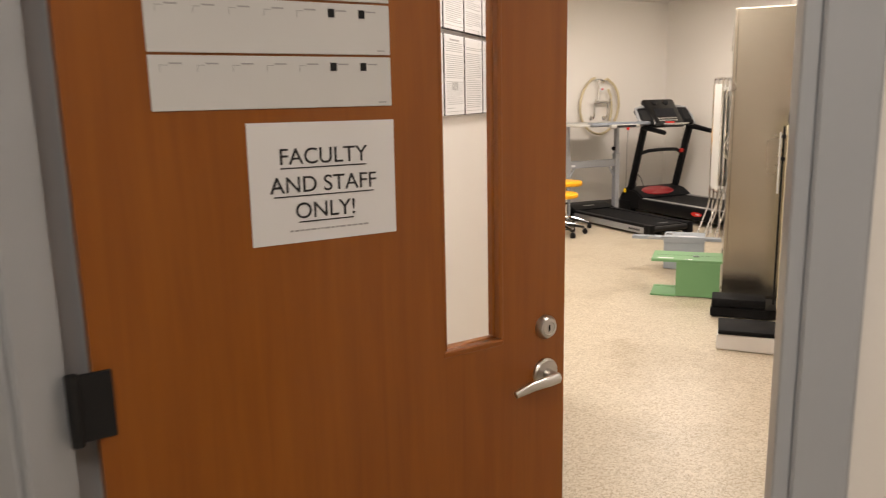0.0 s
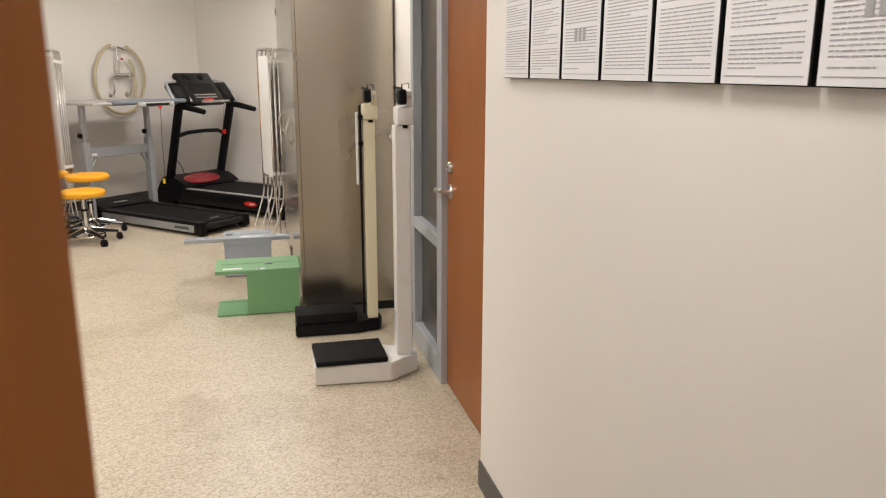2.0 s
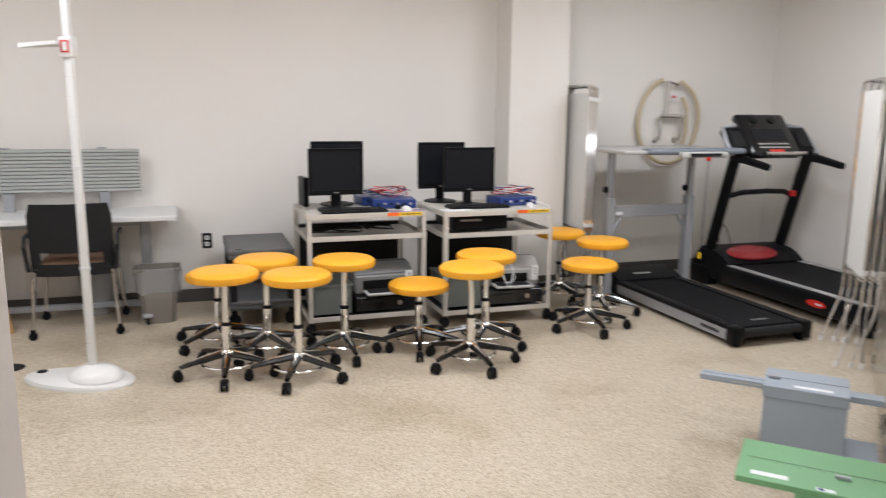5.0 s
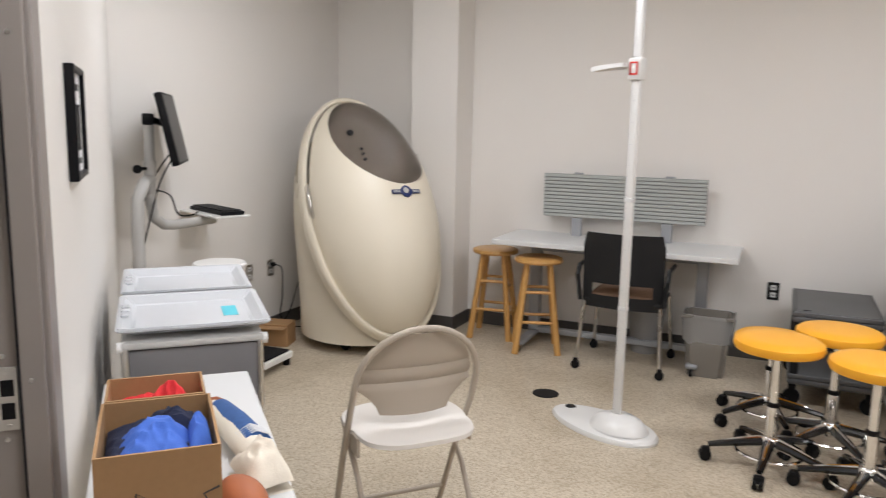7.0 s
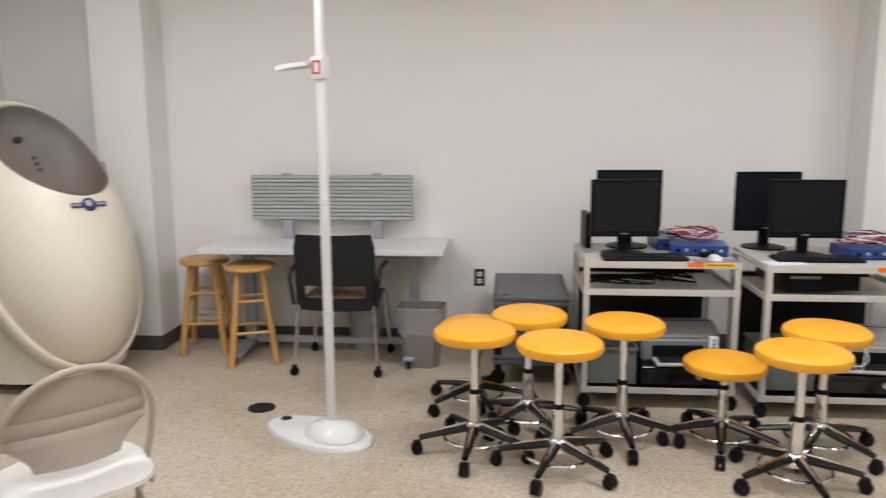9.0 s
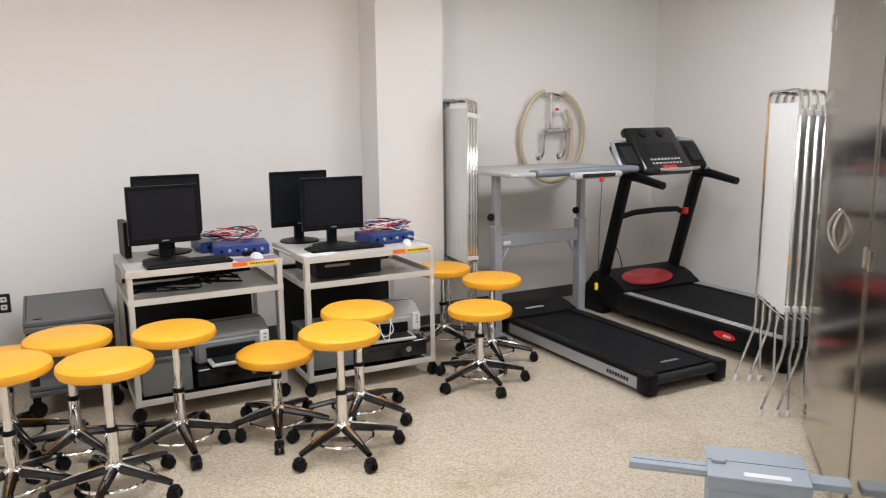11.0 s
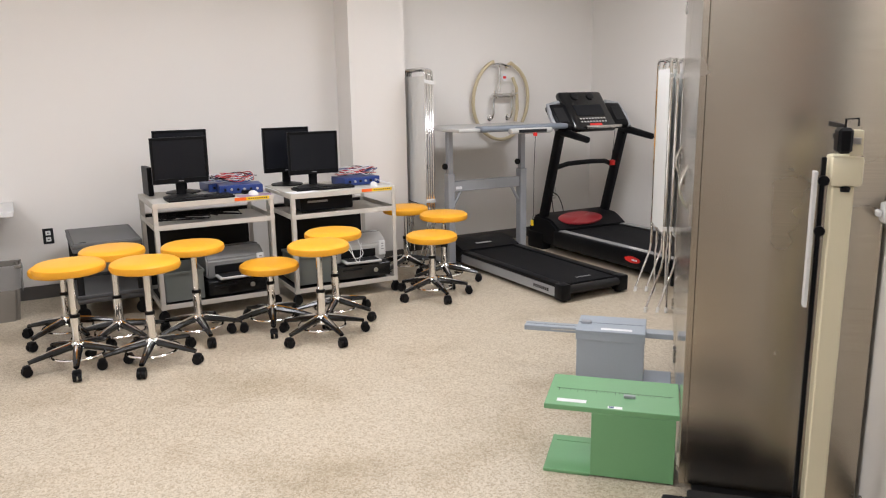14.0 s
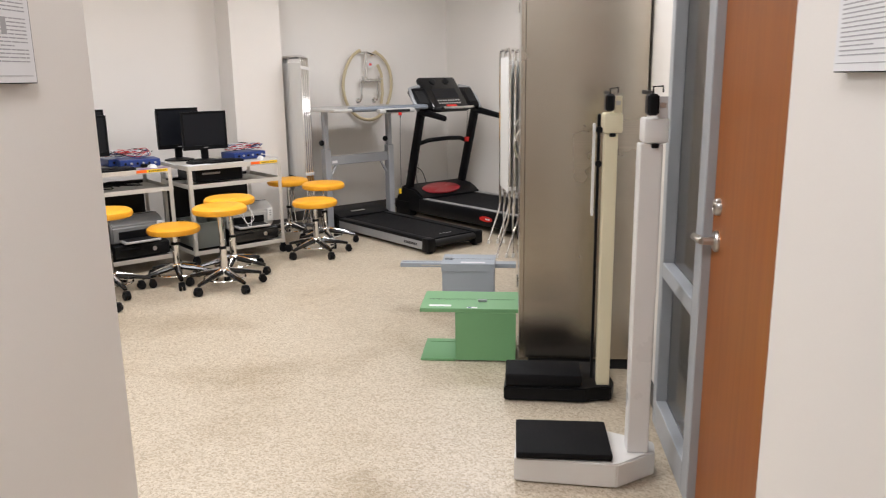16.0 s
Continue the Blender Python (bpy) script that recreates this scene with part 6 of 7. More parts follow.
BC = thing("blue_clothes", pose(-1.950, 3.708, 0.7405), "crumpled blue and navy clothes heaped in a carton", "clothes")
cloth_heap(BC, NAVY_CLOTH, 0.008, 0.008, 0.238, 0.181, 0.185, 0.035, 2.0, "dark navy cloth")
cloth_heap(BC, BLUE_CLOTH, 0.06, 0.030, 0.237, 0.150, 0.190, 0.045, 7.0, "bright blue cloth")
cloth_heap(BC, NAVY_CLOTH, 0.02, 0.075, 0.13, 0.165, 0.196, 0.050, 11.0, "dark navy fold")
cloth_heap(BC, BLUE_CLOTH, 0.07, 0.140, 0.237, 0.181, 0.192, 0.045, 4.0, "bright blue fold")
CR = open_carton(-2.088, 3.712, -1.956, 3.890, 0.240, "open brown carton holding red clothes")
RC = thing("red_clothes", pose(-2.088, 3.712, 0.7405), "crumpled red clothes in a carton", "clothes")
cloth_heap(RC, RED_CLOTH, 0.008, 0.008, 0.124, 0.170, 0.185, 0.025, 9.0, "")
cloth_heap(RC, RED_CLOTH, 0.03, 0.075, 0.118, 0.150, 0.195, 0.035, 13.0, "red fold")


def training_arm():
    """A padded forearm model in a printed sleeve with gauze at its end."""
    a = thing("training_sleeve", pose(-2.40, 3.935, 0.7405, 0, 0, 11), "padded gauze roll with a blue printed sleeve on the table", "training aid")
    part("roll", tubed([(-0.03, 0, 0.035), (0.05, 0, 0.04), (0.2, 0, 0.045), (0.34, 0, 0.045)], 0.04, 14, radii=[0.020, 0.031, 0.034, 0.036]), SKIN_VINYL, a, "cream padded roll", True)
    part("sleeve", tubed([(0.03, 0.005, 0.043), (0.14, 0.007, 0.048), (0.30, 0.009, 0.050)], 0.040, 16, radii=[0.030, 0.034, 0.036]), DENIM, a, "blue printed sleeve", True)
    part("end_cap", tubed([(-0.05, 0.0, 0.030), (-0.005, 0, 0.036)], 0.03, 12, radii=[0.018, 0.032]), TERRACOTTA, a, "orange-brown end", True)
    cloth_heap(a, SKIN_VINYL, 0.29, -0.05, 0.43, 0.045, 0.02, 0.065, 5.0, "cream crumpled gauze")
    bm = bmesh.new()
    bmesh.ops.create_uvsphere(bm, u_segments=18, v_segments=10, radius=1)
    for v in bm.verts:
        v.co = Vector((0.47 + v.co.x * 0.085, -0.075 + v.co.y * 0.045, max(0.0, 0.03 + v.co.z * 0.035)))
    part("padded_end", bm, TERRACOTTA, a, "orange-brown moulded lump", True)
    bm = bmesh.new()
    for k in range(5):
        tube(bm, [(0.262 + 0.010 * k, 0.036, 0.078), (0.255 + 0.010 * k, 0.008, 0.088), (0.25 + 0.011 * k, -0.022, 0.070)], 0.0022, 5)
    part("laces", bm, WHITEC, a)


training_arm()


# ---- bins with trays ----
def soft_bin(x0, x1, label):
    b = thing("storage_bin", pose(x0, 3.70, 0), label, "storage bin", "bins with trays")
    w, d, h = x1 - x0, 0.43, 0.80
    for x in (0.012, w - 0.012):
        for y in (0.012, d - 0.012):
            part("corner_tube", tubed([(x, y, 0.0), (x, y, h)], 0.011, 8), SATIN, b, "", True)
    bm = boxed(0.010, 0.010, 0.06, w - 0.010, d - 0.010, h - 0.012, 0.015, 2)
    part("bag", bm, BIN_PANEL, b, "dull grey plastic side panels", True)
    part("rim", boxed(0.0, 0.0, h - 0.011, w, d, h + 0.012, 0.008, 2), LIGHT_GREY, b, "pale grey top rim", True)
    for y in (0.0, d):
        bm = turned([(0.018, -0.012), (0.018, 0.012)], 14)
        bmesh.ops.transform(bm, matrix=pose(w - 0.02, y, h - 0.005, 90, 0, 0), verts=bm.verts)
        part("pivot", bm, WHITE, b)


def white_tray(x0, x1, z, tilt, label):
    t = thing("plastic_tray", pose(x0, 3.685, z, 0, tilt, 0), label, "tray", "white trays")
    w, d = x1 - x0, 0.47
    bm = bmesh.new()
    lo = [(0.05, 0.05), (w - 0.05, 0.05), (w - 0.05, d - 0.05), (0.05, d - 0.05)]
    hi = [(0.015, 0.015), (w - 0.015, 0.015), (w - 0.015, d - 0.015), (0.015, d - 0.015)]
    rim = [(0.0, 0.0), (w, 0.0), (w, d), (0.0, d)]
    L = [bm.verts.new((*p, 0.006)) for p in lo]
    Hh = [bm.verts.new((*p, 0.036)) for p in hi]
    R = [bm.verts.new((*p, 0.034)) for p in rim]
    R2 = [bm.verts.new((*p, 0.024)) for p in rim]
    B_ = [bm.verts.new((*p, 0.0)) for p in lo]
    bm.faces.new(L)
    bm.faces.new(B_[::-1])
    for i in range(4):
        j = (i + 1) % 4
        bm.faces.new((L[j], L[i], Hh[i], Hh[j]))
        bm.faces.new((Hh[j], Hh[i], R[i], R[j]))
        bm.faces.new((R[j], R[i], R2[i], R2[j]))
        bm.faces.new((R2[j], R2[i], B_[i], B_[j]))
    bmesh.ops.recalc_face_normals(bm, faces=bm.faces)
    bmesh.ops.bevel(bm, geom=[e for e in bm.edges], offset=0.006, segments=2, affect="EDGES")
    part("dish", bm, TRAY_WHITE, t, "", True)
    bm = bmesh.new()
    for k in range(3):
        box(bm, 0.16 + k * 0.05, 0.012, 0.030, 0.185 + k * 0.05, 0.04, 0.042, 0.004)
    part("grip", bm, TRAY_WHITE, t)
    return t


soft_bin(-3.37, -2.94, "grey soft-sided bin on a metal frame under a tray")
soft_bin(-3.86, -3.42, "grey soft-sided bin behind another")
T2 = white_tray(-3.375, -2.945, 0.838, 2.0, "white plastic tray with a teal sticker on a bin")
part("sticker", boxed(0.13, 0.335, 0.0065, 0.25, 0.385, 0.0075), TEAL_TAG, T2, "teal paper sticker")
white_tray(-3.87, -3.45, 0.842, 1.5, "white plastic tray on a bin behind")
ws_ = thing("round_stool", pose(-4.30, 4.10, 0), "white round-topped stool behind the bins", "stool")
part("seat", turned([(0.11, 0.78), (0.127, 0.785), (0.13, 0.80), (0.122, 0.81), (0.02, 0.812)], 30), WHITE, ws_, "", True)
part("column", turned([(0.03, 0.02), (0.03, 0.78)], 14), SATIN, ws_, "", True)
part("base", turned([(0.19, 0.0), (0.19, 0.015), (0.03, 0.03)], 28), WHITE, ws_, "", True)


# ---- monitor arm on the left wall ----
def arm_stand():
    a = thing("monitor_arm", pose(-4.83, 3.80, 0), "pale grey pole arm holding a screen and a keyboard shelf", "monitor arm")
    part("floor_pole", tubed([(0.10, -0.07, 0.0), (0.10, -0.07, 0.95), (0.10, -0.065, 1.08), (0.06, -0.03, 1.16), (0.0, 0.0, 1.18)], 0.033, 12), LIGHT_GREY, a, "", True)
    part("base", turned([(0.17, 0.0), (0.17, 0.02), (0.04, 0.035)], 24, 0.10, -0.07), LIGHT_GREY, a, "", True)
    part("tube", tubed([(0.0, 0.0, 1.46), (0.0, 0.0, 1.05), (-0.01, 0.01, 0.97), (-0.06, 0.06, 0.925), (-0.12, 0.12, 0.915), (-0.34, 0.34, 0.915)], 0.028, 12), LIGHT_GREY, a, "bent pale grey tube", True)
    part("sleeve", turned([(0.034, 1.20), (0.034, 1.27)], 16), LIGHT_GREY, a, "", True)
    part("top_joint", boxed(-0.035, -0.03, 1.46, 0.035, 0.03, 1.52, 0.01, 2), BLACK, a, "", True)
    bm = bmesh.new()
    tube(bm, [(0.03, -0.02, 1.235), (0.085, -0.055, 1.235)], 0.009, 8)
    tube(bm, [(0.085, -0.055, 1.235), (0.10, -0.065, 1.235)], 0.022, 12)
    part("clamp_knob", bm, BLACK, a, "", True)
    bm = boxed(-0.235, -0.02, -0.19, 0.235, 0.02, 0.19, 0.008, 2)
    s = part("display", bm, BLACK, a, "black flat display seen edge-on", True, pose(-0.07, 0.12, 1.44, 0, 0, 172) @ pose(0, 0, 0, -12, 0, 0))
    part("screen_face", boxed(-0.22, -0.0215, -0.175, 0.22, -0.0203, 0.175), SCREEN, s)
    part("bracket", tubed([(0.0, 0.0, 1.49), (-0.09, 0.08, 1.47)], 0.018, 8), BLACK, a, "", True)
    bm = boxed(-0.25, -0.11, 0.0, 0.25, 0.11, 0.012, 0.003)
    part("keyboard_shelf", bm, WHITE, a, "white keyboard shelf", False, pose(-0.34, 0.34, 0.945, 0, 0, 22))
    kb = part("keyboard", boxed(-0.21, -0.07, 0.0125, 0.21, 0.07, 0.034, 0.004), BLACK, a, "black keyboard on the shelf", False, pose(-0.34, 0.36, 0.945, 0, 0, 22))
    for r in range(4):
        for q in range(14):
            part("key", boxed(-0.195 + q * 0.028, -0.055 + r * 0.028, 0.0345, -0.172 + q * 0.028, -0.032 + r * 0.028, 0.041), DARK_GREY, kb)


arm_stand()
P0 = Vector((-4.83, 3.80, 0))
for k, pts in enumerate((((-0.10, 0.10, 1.30), (-0.05, 0.03, 1.20), (0.03, -0.05, 1.02), (0.06, -0.10, 0.75), (0.05, -0.08, 0.45)),
                         ((-0.09, 0.12, 1.29), (-0.04, 0.05, 1.16), (0.05, 0.0, 1.0), (0.02, -0.05, 0.8), (0.08, -0.12, 0.5)),
                         ((0.02, 0.03, 1.12), (-0.08, 0.10, 1.08), (-0.14, 0.14, 0.97), (-0.20, 0.22, 0.96), (-0.26, 0.26, 0.98)))):
    cable("cable", [P0 + Vector(p) for p in pts], 0.0045, BLACK, "black cable hanging from the monitor arm")


def floor_scale():
    s = thing("floor_scale", pose(-5.10, 4.35, 0, 0, 0, 48), "white low platform scale with a black top on the floor", "scale")
    part("frame", boxed(-0.17, -0.17, 0.045, 0.17, 0.17, 0.085, 0.005), WHITE, s)
    part("mat", boxed(-0.155, -0.155, 0.0855, 0.155, 0.155, 0.095, 0.003), RUBBER, s)
    for x in (-0.14, 0.14):
        for y in (-0.14, 0.14):
            part("foot", turned([(0.022, 0), (0.022, 0.0448)], 12, x, y), BLACK, s)


floor_scale()
sb = thing("cardboard_box", pose(-5.60, 4.56, 0, 0, 0, 60), "small brown open carton on the floor", "box")
part("body", boxed(-0.11, -0.08, 0, 0.11, 0.08, 0.15, 0.002), CARDBOARD, sb)
part("flap", boxed(-0.11, -0.16, 0.135, 0.11, -0.082, 0.139), CARDBOARD, sb, "", False)

# picture on the south wall
fr = thing("framed_notice", pose(-2.72, MOUTH_L, 1.335, 0, 0, 180), "black-framed printed notice on the wall", "notice")
bm = bmesh.new()
for a in ((-0.15, 0.0, -0.135, 0.285), (0.135, 0.0, 0.15, 0.285), (-0.135, 0.0, 0.135, 0.015), (-0.135, 0.27, 0.135, 0.285)):
    box(bm, a[0], -0.024, a[1], a[2], -0.0005, a[3], 0.002)
part("frame", bm, BLACK, fr)
part("sheet", boxed(-0.1345, -0.012, 0.0155, 0.1345, -0.001, 0.2695), PAPER, fr)
bm = bmesh.new()
for k in range(5):
    box(bm, -0.10 + k * 0.042, -0.0135, 0.07, -0.075 + k * 0.042, -0.0121, 0.19)
box(bm, -0.08, -0.0135, 0.225, 0.08, -0.0121, 0.243)
box(bm, -0.09, -0.0135, 0.035, 0.09, -0.0121, 0.05)
part("print", bm, DARK_GREY, fr)


# ---- treadmills ----
def low_treadmill():
    """A flat walking treadmill; local y runs from its rear to its hood."""
    t = thing("walking_treadmill", room_pose(5.45, 6.20), "black flat walking treadmill with a silver side rail", "treadmill")
    w, L = 0.61, 1.42
    part("belt", boxed(0.075, 0.035, 0.095, w - 0.075, L - 0.06, 0.118, 0.004), RUBBER, t, "black walking belt")
    part("deck", boxed(0.03, 0.03, 0.035, w - 0.03, L - 0.02, 0.0945, 0.003), DARK_GREY, t)
    for x0, x1 in ((0.0, 0.0745), (w - 0.0745, w)):
        part("side_rail", boxed(x0, 0.06, 0.10, x1, L - 0.02, 0.128, 0.006, 2), BLACK, t, "black foot rail", True)
        part("side_trim", boxed(x0 if x0 == 0 else w - 0.028, 0.06, 0.03, 0.028 if x0 == 0 else w, L - 0.02, 0.0995, 0.003), ALU, t, "silver side trim")
        part("end_cap", boxed(x0 - 0.006, -0.03, 0.012, x1 + 0.006, 0.0595, 0.132, 0.012, 2), BLACK, t, "black end cap", True)
    part("rear_roller", tubed([(0.075, 0.0, 0.085), (w - 0.075, 0.0, 0.085)], 0.03, 14), DARK_GREY, t, "", True)
    bm = prism(bmesh.new(), [(L - 0.06, 0.02), (L + 0.30, 0.02), (L + 0.30, 0.165), (L + 0.22, 0.19), (L + 0.05, 0.165), (L - 0.06, 0.13)], 0.0, w)
    bmesh.ops.transform(bm, matrix=Matrix(((0, 0, 1, 0), (1, 0, 0, 0), (0, 1, 0, 0), (0, 0, 0, 1))), verts=bm.verts)
    bmesh.ops.recalc_face_normals(bm, faces=bm.faces)
    bmesh.ops.bevel(bm, geom=[e for e in bm.edges], offset=0.012, segments=2, affect="EDGES")
    part("motor_hood", bm, BLACK, t, "black motor hood", True)
    bm = bmesh.new()
    x = 0.20
    for k in (0.016, 0.006, 0.012, 0.014, 0.018, 0.016, 0.014, 0.014):
        box(bm, x, L + 0.02, 0.1615, x + k, L + 0.05, 0.1665)
        x += k + 0.006
    part("maker_mark", bm, LIGHT_GREY, t)
    bm = bmesh.new()
    x = 0.27
    for k in (0.016, 0.006, 0.012, 0.014, 0.018, 0.016, 0.014):
        box(bm, x, 0.14, 0.1181, x + k, 0.162, 0.1188)
        x += k + 0.006
    part("belt_mark", bm, GREY_PLASTIC, t)
    bm = bmesh.new()
    for k in range(8):
        box(bm, -0.0012, 0.13 + k * 0.024, 0.055, -0.0002, 0.147 + k * 0.024, 0.078)
    part("model_mark", bm, DARK_GREY, t)
    for x in (0.05, w - 0.05):
        for y in (0.02, L + 0.2):
            part("foot", turned([(0.025, 0.0), (0.025, 0.034)], 12, x, y), BLACK, t)


low_treadmill()


def treadmill_desk():
    """A standing desk that straddles the walking treadmill's hood."""
    d = thing("treadmill_desk", room_pose(5.75, 7.62), "grey standing desk above the walking treadmill with a control panel", "desk")
    bm = boxed(-0.46, -0.30, 1.155, 0.62, 0.46, 1.183, 0.01, 2)
    part("top", bm, LIGHT_GREY, d, "pale grey desk top", True)
    bm = boxed(-0.26, -0.33, 1.150, 0.62, -0.20, 1.197, 0.02, 3)
    part("arm_pad", bm, SLATE, d, "blue-grey padded front edge", True)
    bm = boxed(-0.02, -0.40, 1.130, 0.40, -0.335, 1.175, 0.016, 2)
    pn = part("control_panel", bm, LIGHT_GREY, d, "pale grey control panel", True)
    part("display", boxed(0.05, -0.4035, 1.140, 0.33, -0.4008, 1.165), DARK_GREY, pn)
    part("safety_key", boxed(0.19, -0.412, 1.108, 0.23, -0.40, 1.137, 0.004), RED, pn, "red safety key")
    for x in (-0.37, 0.37):
        part("lower_leg", boxed(x - 0.032, -0.02, 0.0, x + 0.032, 0.06, 0.80, 0.006), ALU, d, "grey steel lower leg")
        part("upper_leg", boxed(x - 0.022, -0.008, 0.80, x + 0.022, 0.048, 1.1545, 0.004), ALU, d)
        part("foot", boxed(x - 0.035, -0.16, 0.0, x + 0.035, 0.42, 0.025, 0.005), ALU, d)
        bm = turned([(0.026, 0), (0.026, 0.02), (0.018, 0.03)], 14)
        bmesh.ops.transform(bm, matrix=pose(x + (-0.032 if x < 0 else -0.032), 0.02, 0.86, 0, -90, 0), verts=bm.verts)
        part("knob", bm, BLACK, d, "black locking knob", True)
    part("cross_bar", boxed(-0.337, 0.0, 0.64, 0.337, 0.04, 0.73, 0.004), ALU, d, "grey cross bar")
    for sx in (-1, 1):
        part("gusset", tubed([(sx * 0.335, 0.02, 0.52), (sx * 0.26, 0.02, 0.645)], 0.014, 8), ALU, d)
    part("label", boxed(-0.32, -0.0015, 0.66, -0.26, -0.0003, 0.685), PAPER, d)
    bm = tubed([(0.21, -0.407, 1.11), (0.20, -0.405, 0.8), (0.205, -0.40, 0.45), (0.19, -0.40, 0.40)], 0.0025, 6)
    cd = part("tether", bm, DARK_GREY, d, "thin cord with a yellow clip")
    part("clip", boxed(0.178, -0.41, 0.355, 0.20, -0.39, 0.405, 0.004), YELLOW_TAPE, cd, "yellow plastic clip")


SLATE = mat("blue_grey_padding", (0.17, 0.19, 0.22), 0.55, wear=0.1)
treadmill_desk()


def big_treadmill():
    """A running treadmill with raised console; local y runs from its rear to its front."""
    t = thing("treadmill", room_pose(6.40, 6.05, 0, 0), "black running treadmill with a raised console and red trim", "treadmill")
    w, L = 0.88, 1.45
    part("belt", boxed(0.13, 0.04, 0.185, w - 0.13, L, 0.205, 0.004), RUBBER, t, "black running belt")
    part("deck", boxed(0.09, 0.02, 0.11, w - 0.09, L, 0.1845, 0.004), BLACK, t)
    for x0, x1 in ((0.02, 0.1295), (w - 0.1295, w - 0.02)):
        bm = boxed(x0, -0.03, 0.06, x1, L + 0.06, 0.21, 0.02, 2)
        part("side_rail", bm, BLACK, t, "black side rail with a silver step strip", True)
        part("step_strip", boxed(x0 + 0.02, 0.05, 0.2105, x1 - 0.02, L, 0.216, 0.002), GREY_PLASTIC, t)
    bm = turned([(0.026, 0), (0.026, 0.004)], 24)
    for v in bm.verts:
        v.co.x *= 3.4
    bmesh.ops.transform(bm, matrix=pose(0.0195, 0.46, 0.135, 90, 0, -90), verts=bm.verts)
    bdg = part("badge", bm, RED, t, "red oval badge")
    bm = bmesh.new()
    for k in range(4):
        box(bm, 0.013, 0.405 + k * 0.016, 0.128, 0.0152, 0.416 + k * 0.016, 0.142)
    part("badge_marks", bm, PAPER, bdg)
    bm = bmesh.new()
    for k in range(4):
        box(bm, 0.035 + 0.0, 0.36 + k * 0.05, 0.2165, 0.095, 0.39 + k * 0.05, 0.2172)
    part("rail_marks", bm, LIGHT_GREY, t)
    # hood
    bm = prism(bmesh.new(), [(L - 0.02, 0.06), (L + 0.46, 0.06), (L + 0.46, 0.20), (L + 0.36, 0.33), (L + 0.12, 0.30), (L - 0.02, 0.215)], 0.03, w - 0.03)
    bmesh.ops.transform(bm, matrix=Matrix(((0, 0, 1, 0), (1, 0, 0, 0), (0, 1, 0, 0), (0, 0, 0, 1))), verts=bm.verts)
    bmesh.ops.recalc_face_normals(bm, faces=bm.faces)
    bmesh.ops.bevel(bm, geom=[e for e in bm.edges], offset=0.02, segments=2, affect="EDGES")
    hood = part("motor_hood", bm, BLACK, t, "black motor hood", True)
    bm = turned([(0.2, -0.006), (0.2, 0.006), (0.19, 0.012), (0.02, 0.014)], 36)
    for v in bm.verts:
        v.co.x *= 1.25
        v.co.y *= 0.55
    bmesh.ops.transform(bm, matrix=pose(w / 2 - 0.06, L + 0.11, 0.288, 20, 0, 0), verts=bm.verts)
    part("hood_trim", bm, RED_DARK, hood, "dark red oval hood panel", True)
    # masts
    for x in (0.07, w - 0.07):
        bm = bmesh.new()
        a, b = Vector((x, L + 0.33, 0.10)), Vector((x, L + 0.02, 1.18))
        dv = (b - a).normalized()
        M = Matrix.Translation(a) @ dv.to_track_quat("Z", "Y").to_matrix().to_4x4()
        box(bm, -0.028, -0.045, 0, 0.028, 0.045, (b - a).length, 0.012, 2, M)
        part("mast", bm, BLACK, t, "black slanted mast", True)
        box_ = boxed(x - 0.05, L + 0.22, 0.0, x + 0.05, L + 0.46, 0.16, 0.015, 2)
        part("mast_foot", box_, BLACK, t, "", True)
        bm = tubed([(x, L + 0.06, 1.10), (x, L - 0.06, 1.10), (x, L - 0.34, 1.055)], 0.03, 10, radii=[0.034, 0.034, 0.028])
        part("handrail", bm, BLACK, t, "black padded handrail", True)
    bar = [(0.10, L + 0.16, 0.77), (0.22, L + 0.11, 0.81), (w / 2, L + 0.08, 0.82), (w - 0.22, L + 0.11, 0.81), (w - 0.10, L + 0.16, 0.77)]
    part("cross_bar", tubed(bar, 0.022, 10), BLACK, t, "black curved cross bar", True)
    part("safety_knob", boxed(w - 0.155, L + 0.08, 0.765, w - 0.115, L + 0.13, 0.815, 0.006), RED, t, "red safety stop")
    # console
    MC = pose(w / 2 - 0.07, L + 0.02, 1.235, 0, 0, 0) @ pose(0, 0, 0, 50, 0, 0)
    bm = boxed(-0.42, -0.13, -0.045, 0.42, 0.14, 0.035, 0.035, 3)
    con = part("console", bm, BLACK, t, "black console", True, MC)
    bm = boxed(-0.25, -0.16, -0.035, 0.25, 0.27, 0.042, 0.035, 3)
    part("console_screen_block", bm, BLACK_GLOSS, con, "", True)
    for sx in (-1, 1):
        bm = tubed([(sx * 0.42, -0.13, 0.0), (sx * 0.43, 0.0, 0.01), (sx * 0.40, 0.13, 0.01), (sx * 0.27, 0.16, 0.01)], 0.02, 8)
        part("silver_trim", bm, ALU, con, "silver trim", True)
        part("cup_holder", boxed(sx * 0.33 - 0.06, -0.08, 0.0355, sx * 0.33 + 0.06, 0.08, 0.043, 0.006), DARK_GREY, con)
        bm = turned([(0.035, 0), (0.035, 0.01), (0.028, 0.012)], 20)
        bmesh.ops.transform(bm, matrix=pose(sx * 0.09, 0.20, 0.043), verts=bm.verts)
        part("speaker", bm, DARK_GREY, con, "round speaker", True)
    part("display", boxed(-0.16, -0.02, 0.0425, 0.16, 0.10, 0.045), SCREEN, con, "dark display")
    bm = bmesh.new()
    for r in range(2):
        for q in range(9):
            box(bm, -0.15 + q * 0.034, -0.06 - r * 0.035, 0.0425, -0.13 + q * 0.034, -0.045 - r * 0.035, 0.0445)
    part("buttons", bm, LIGHT_GREY, con)
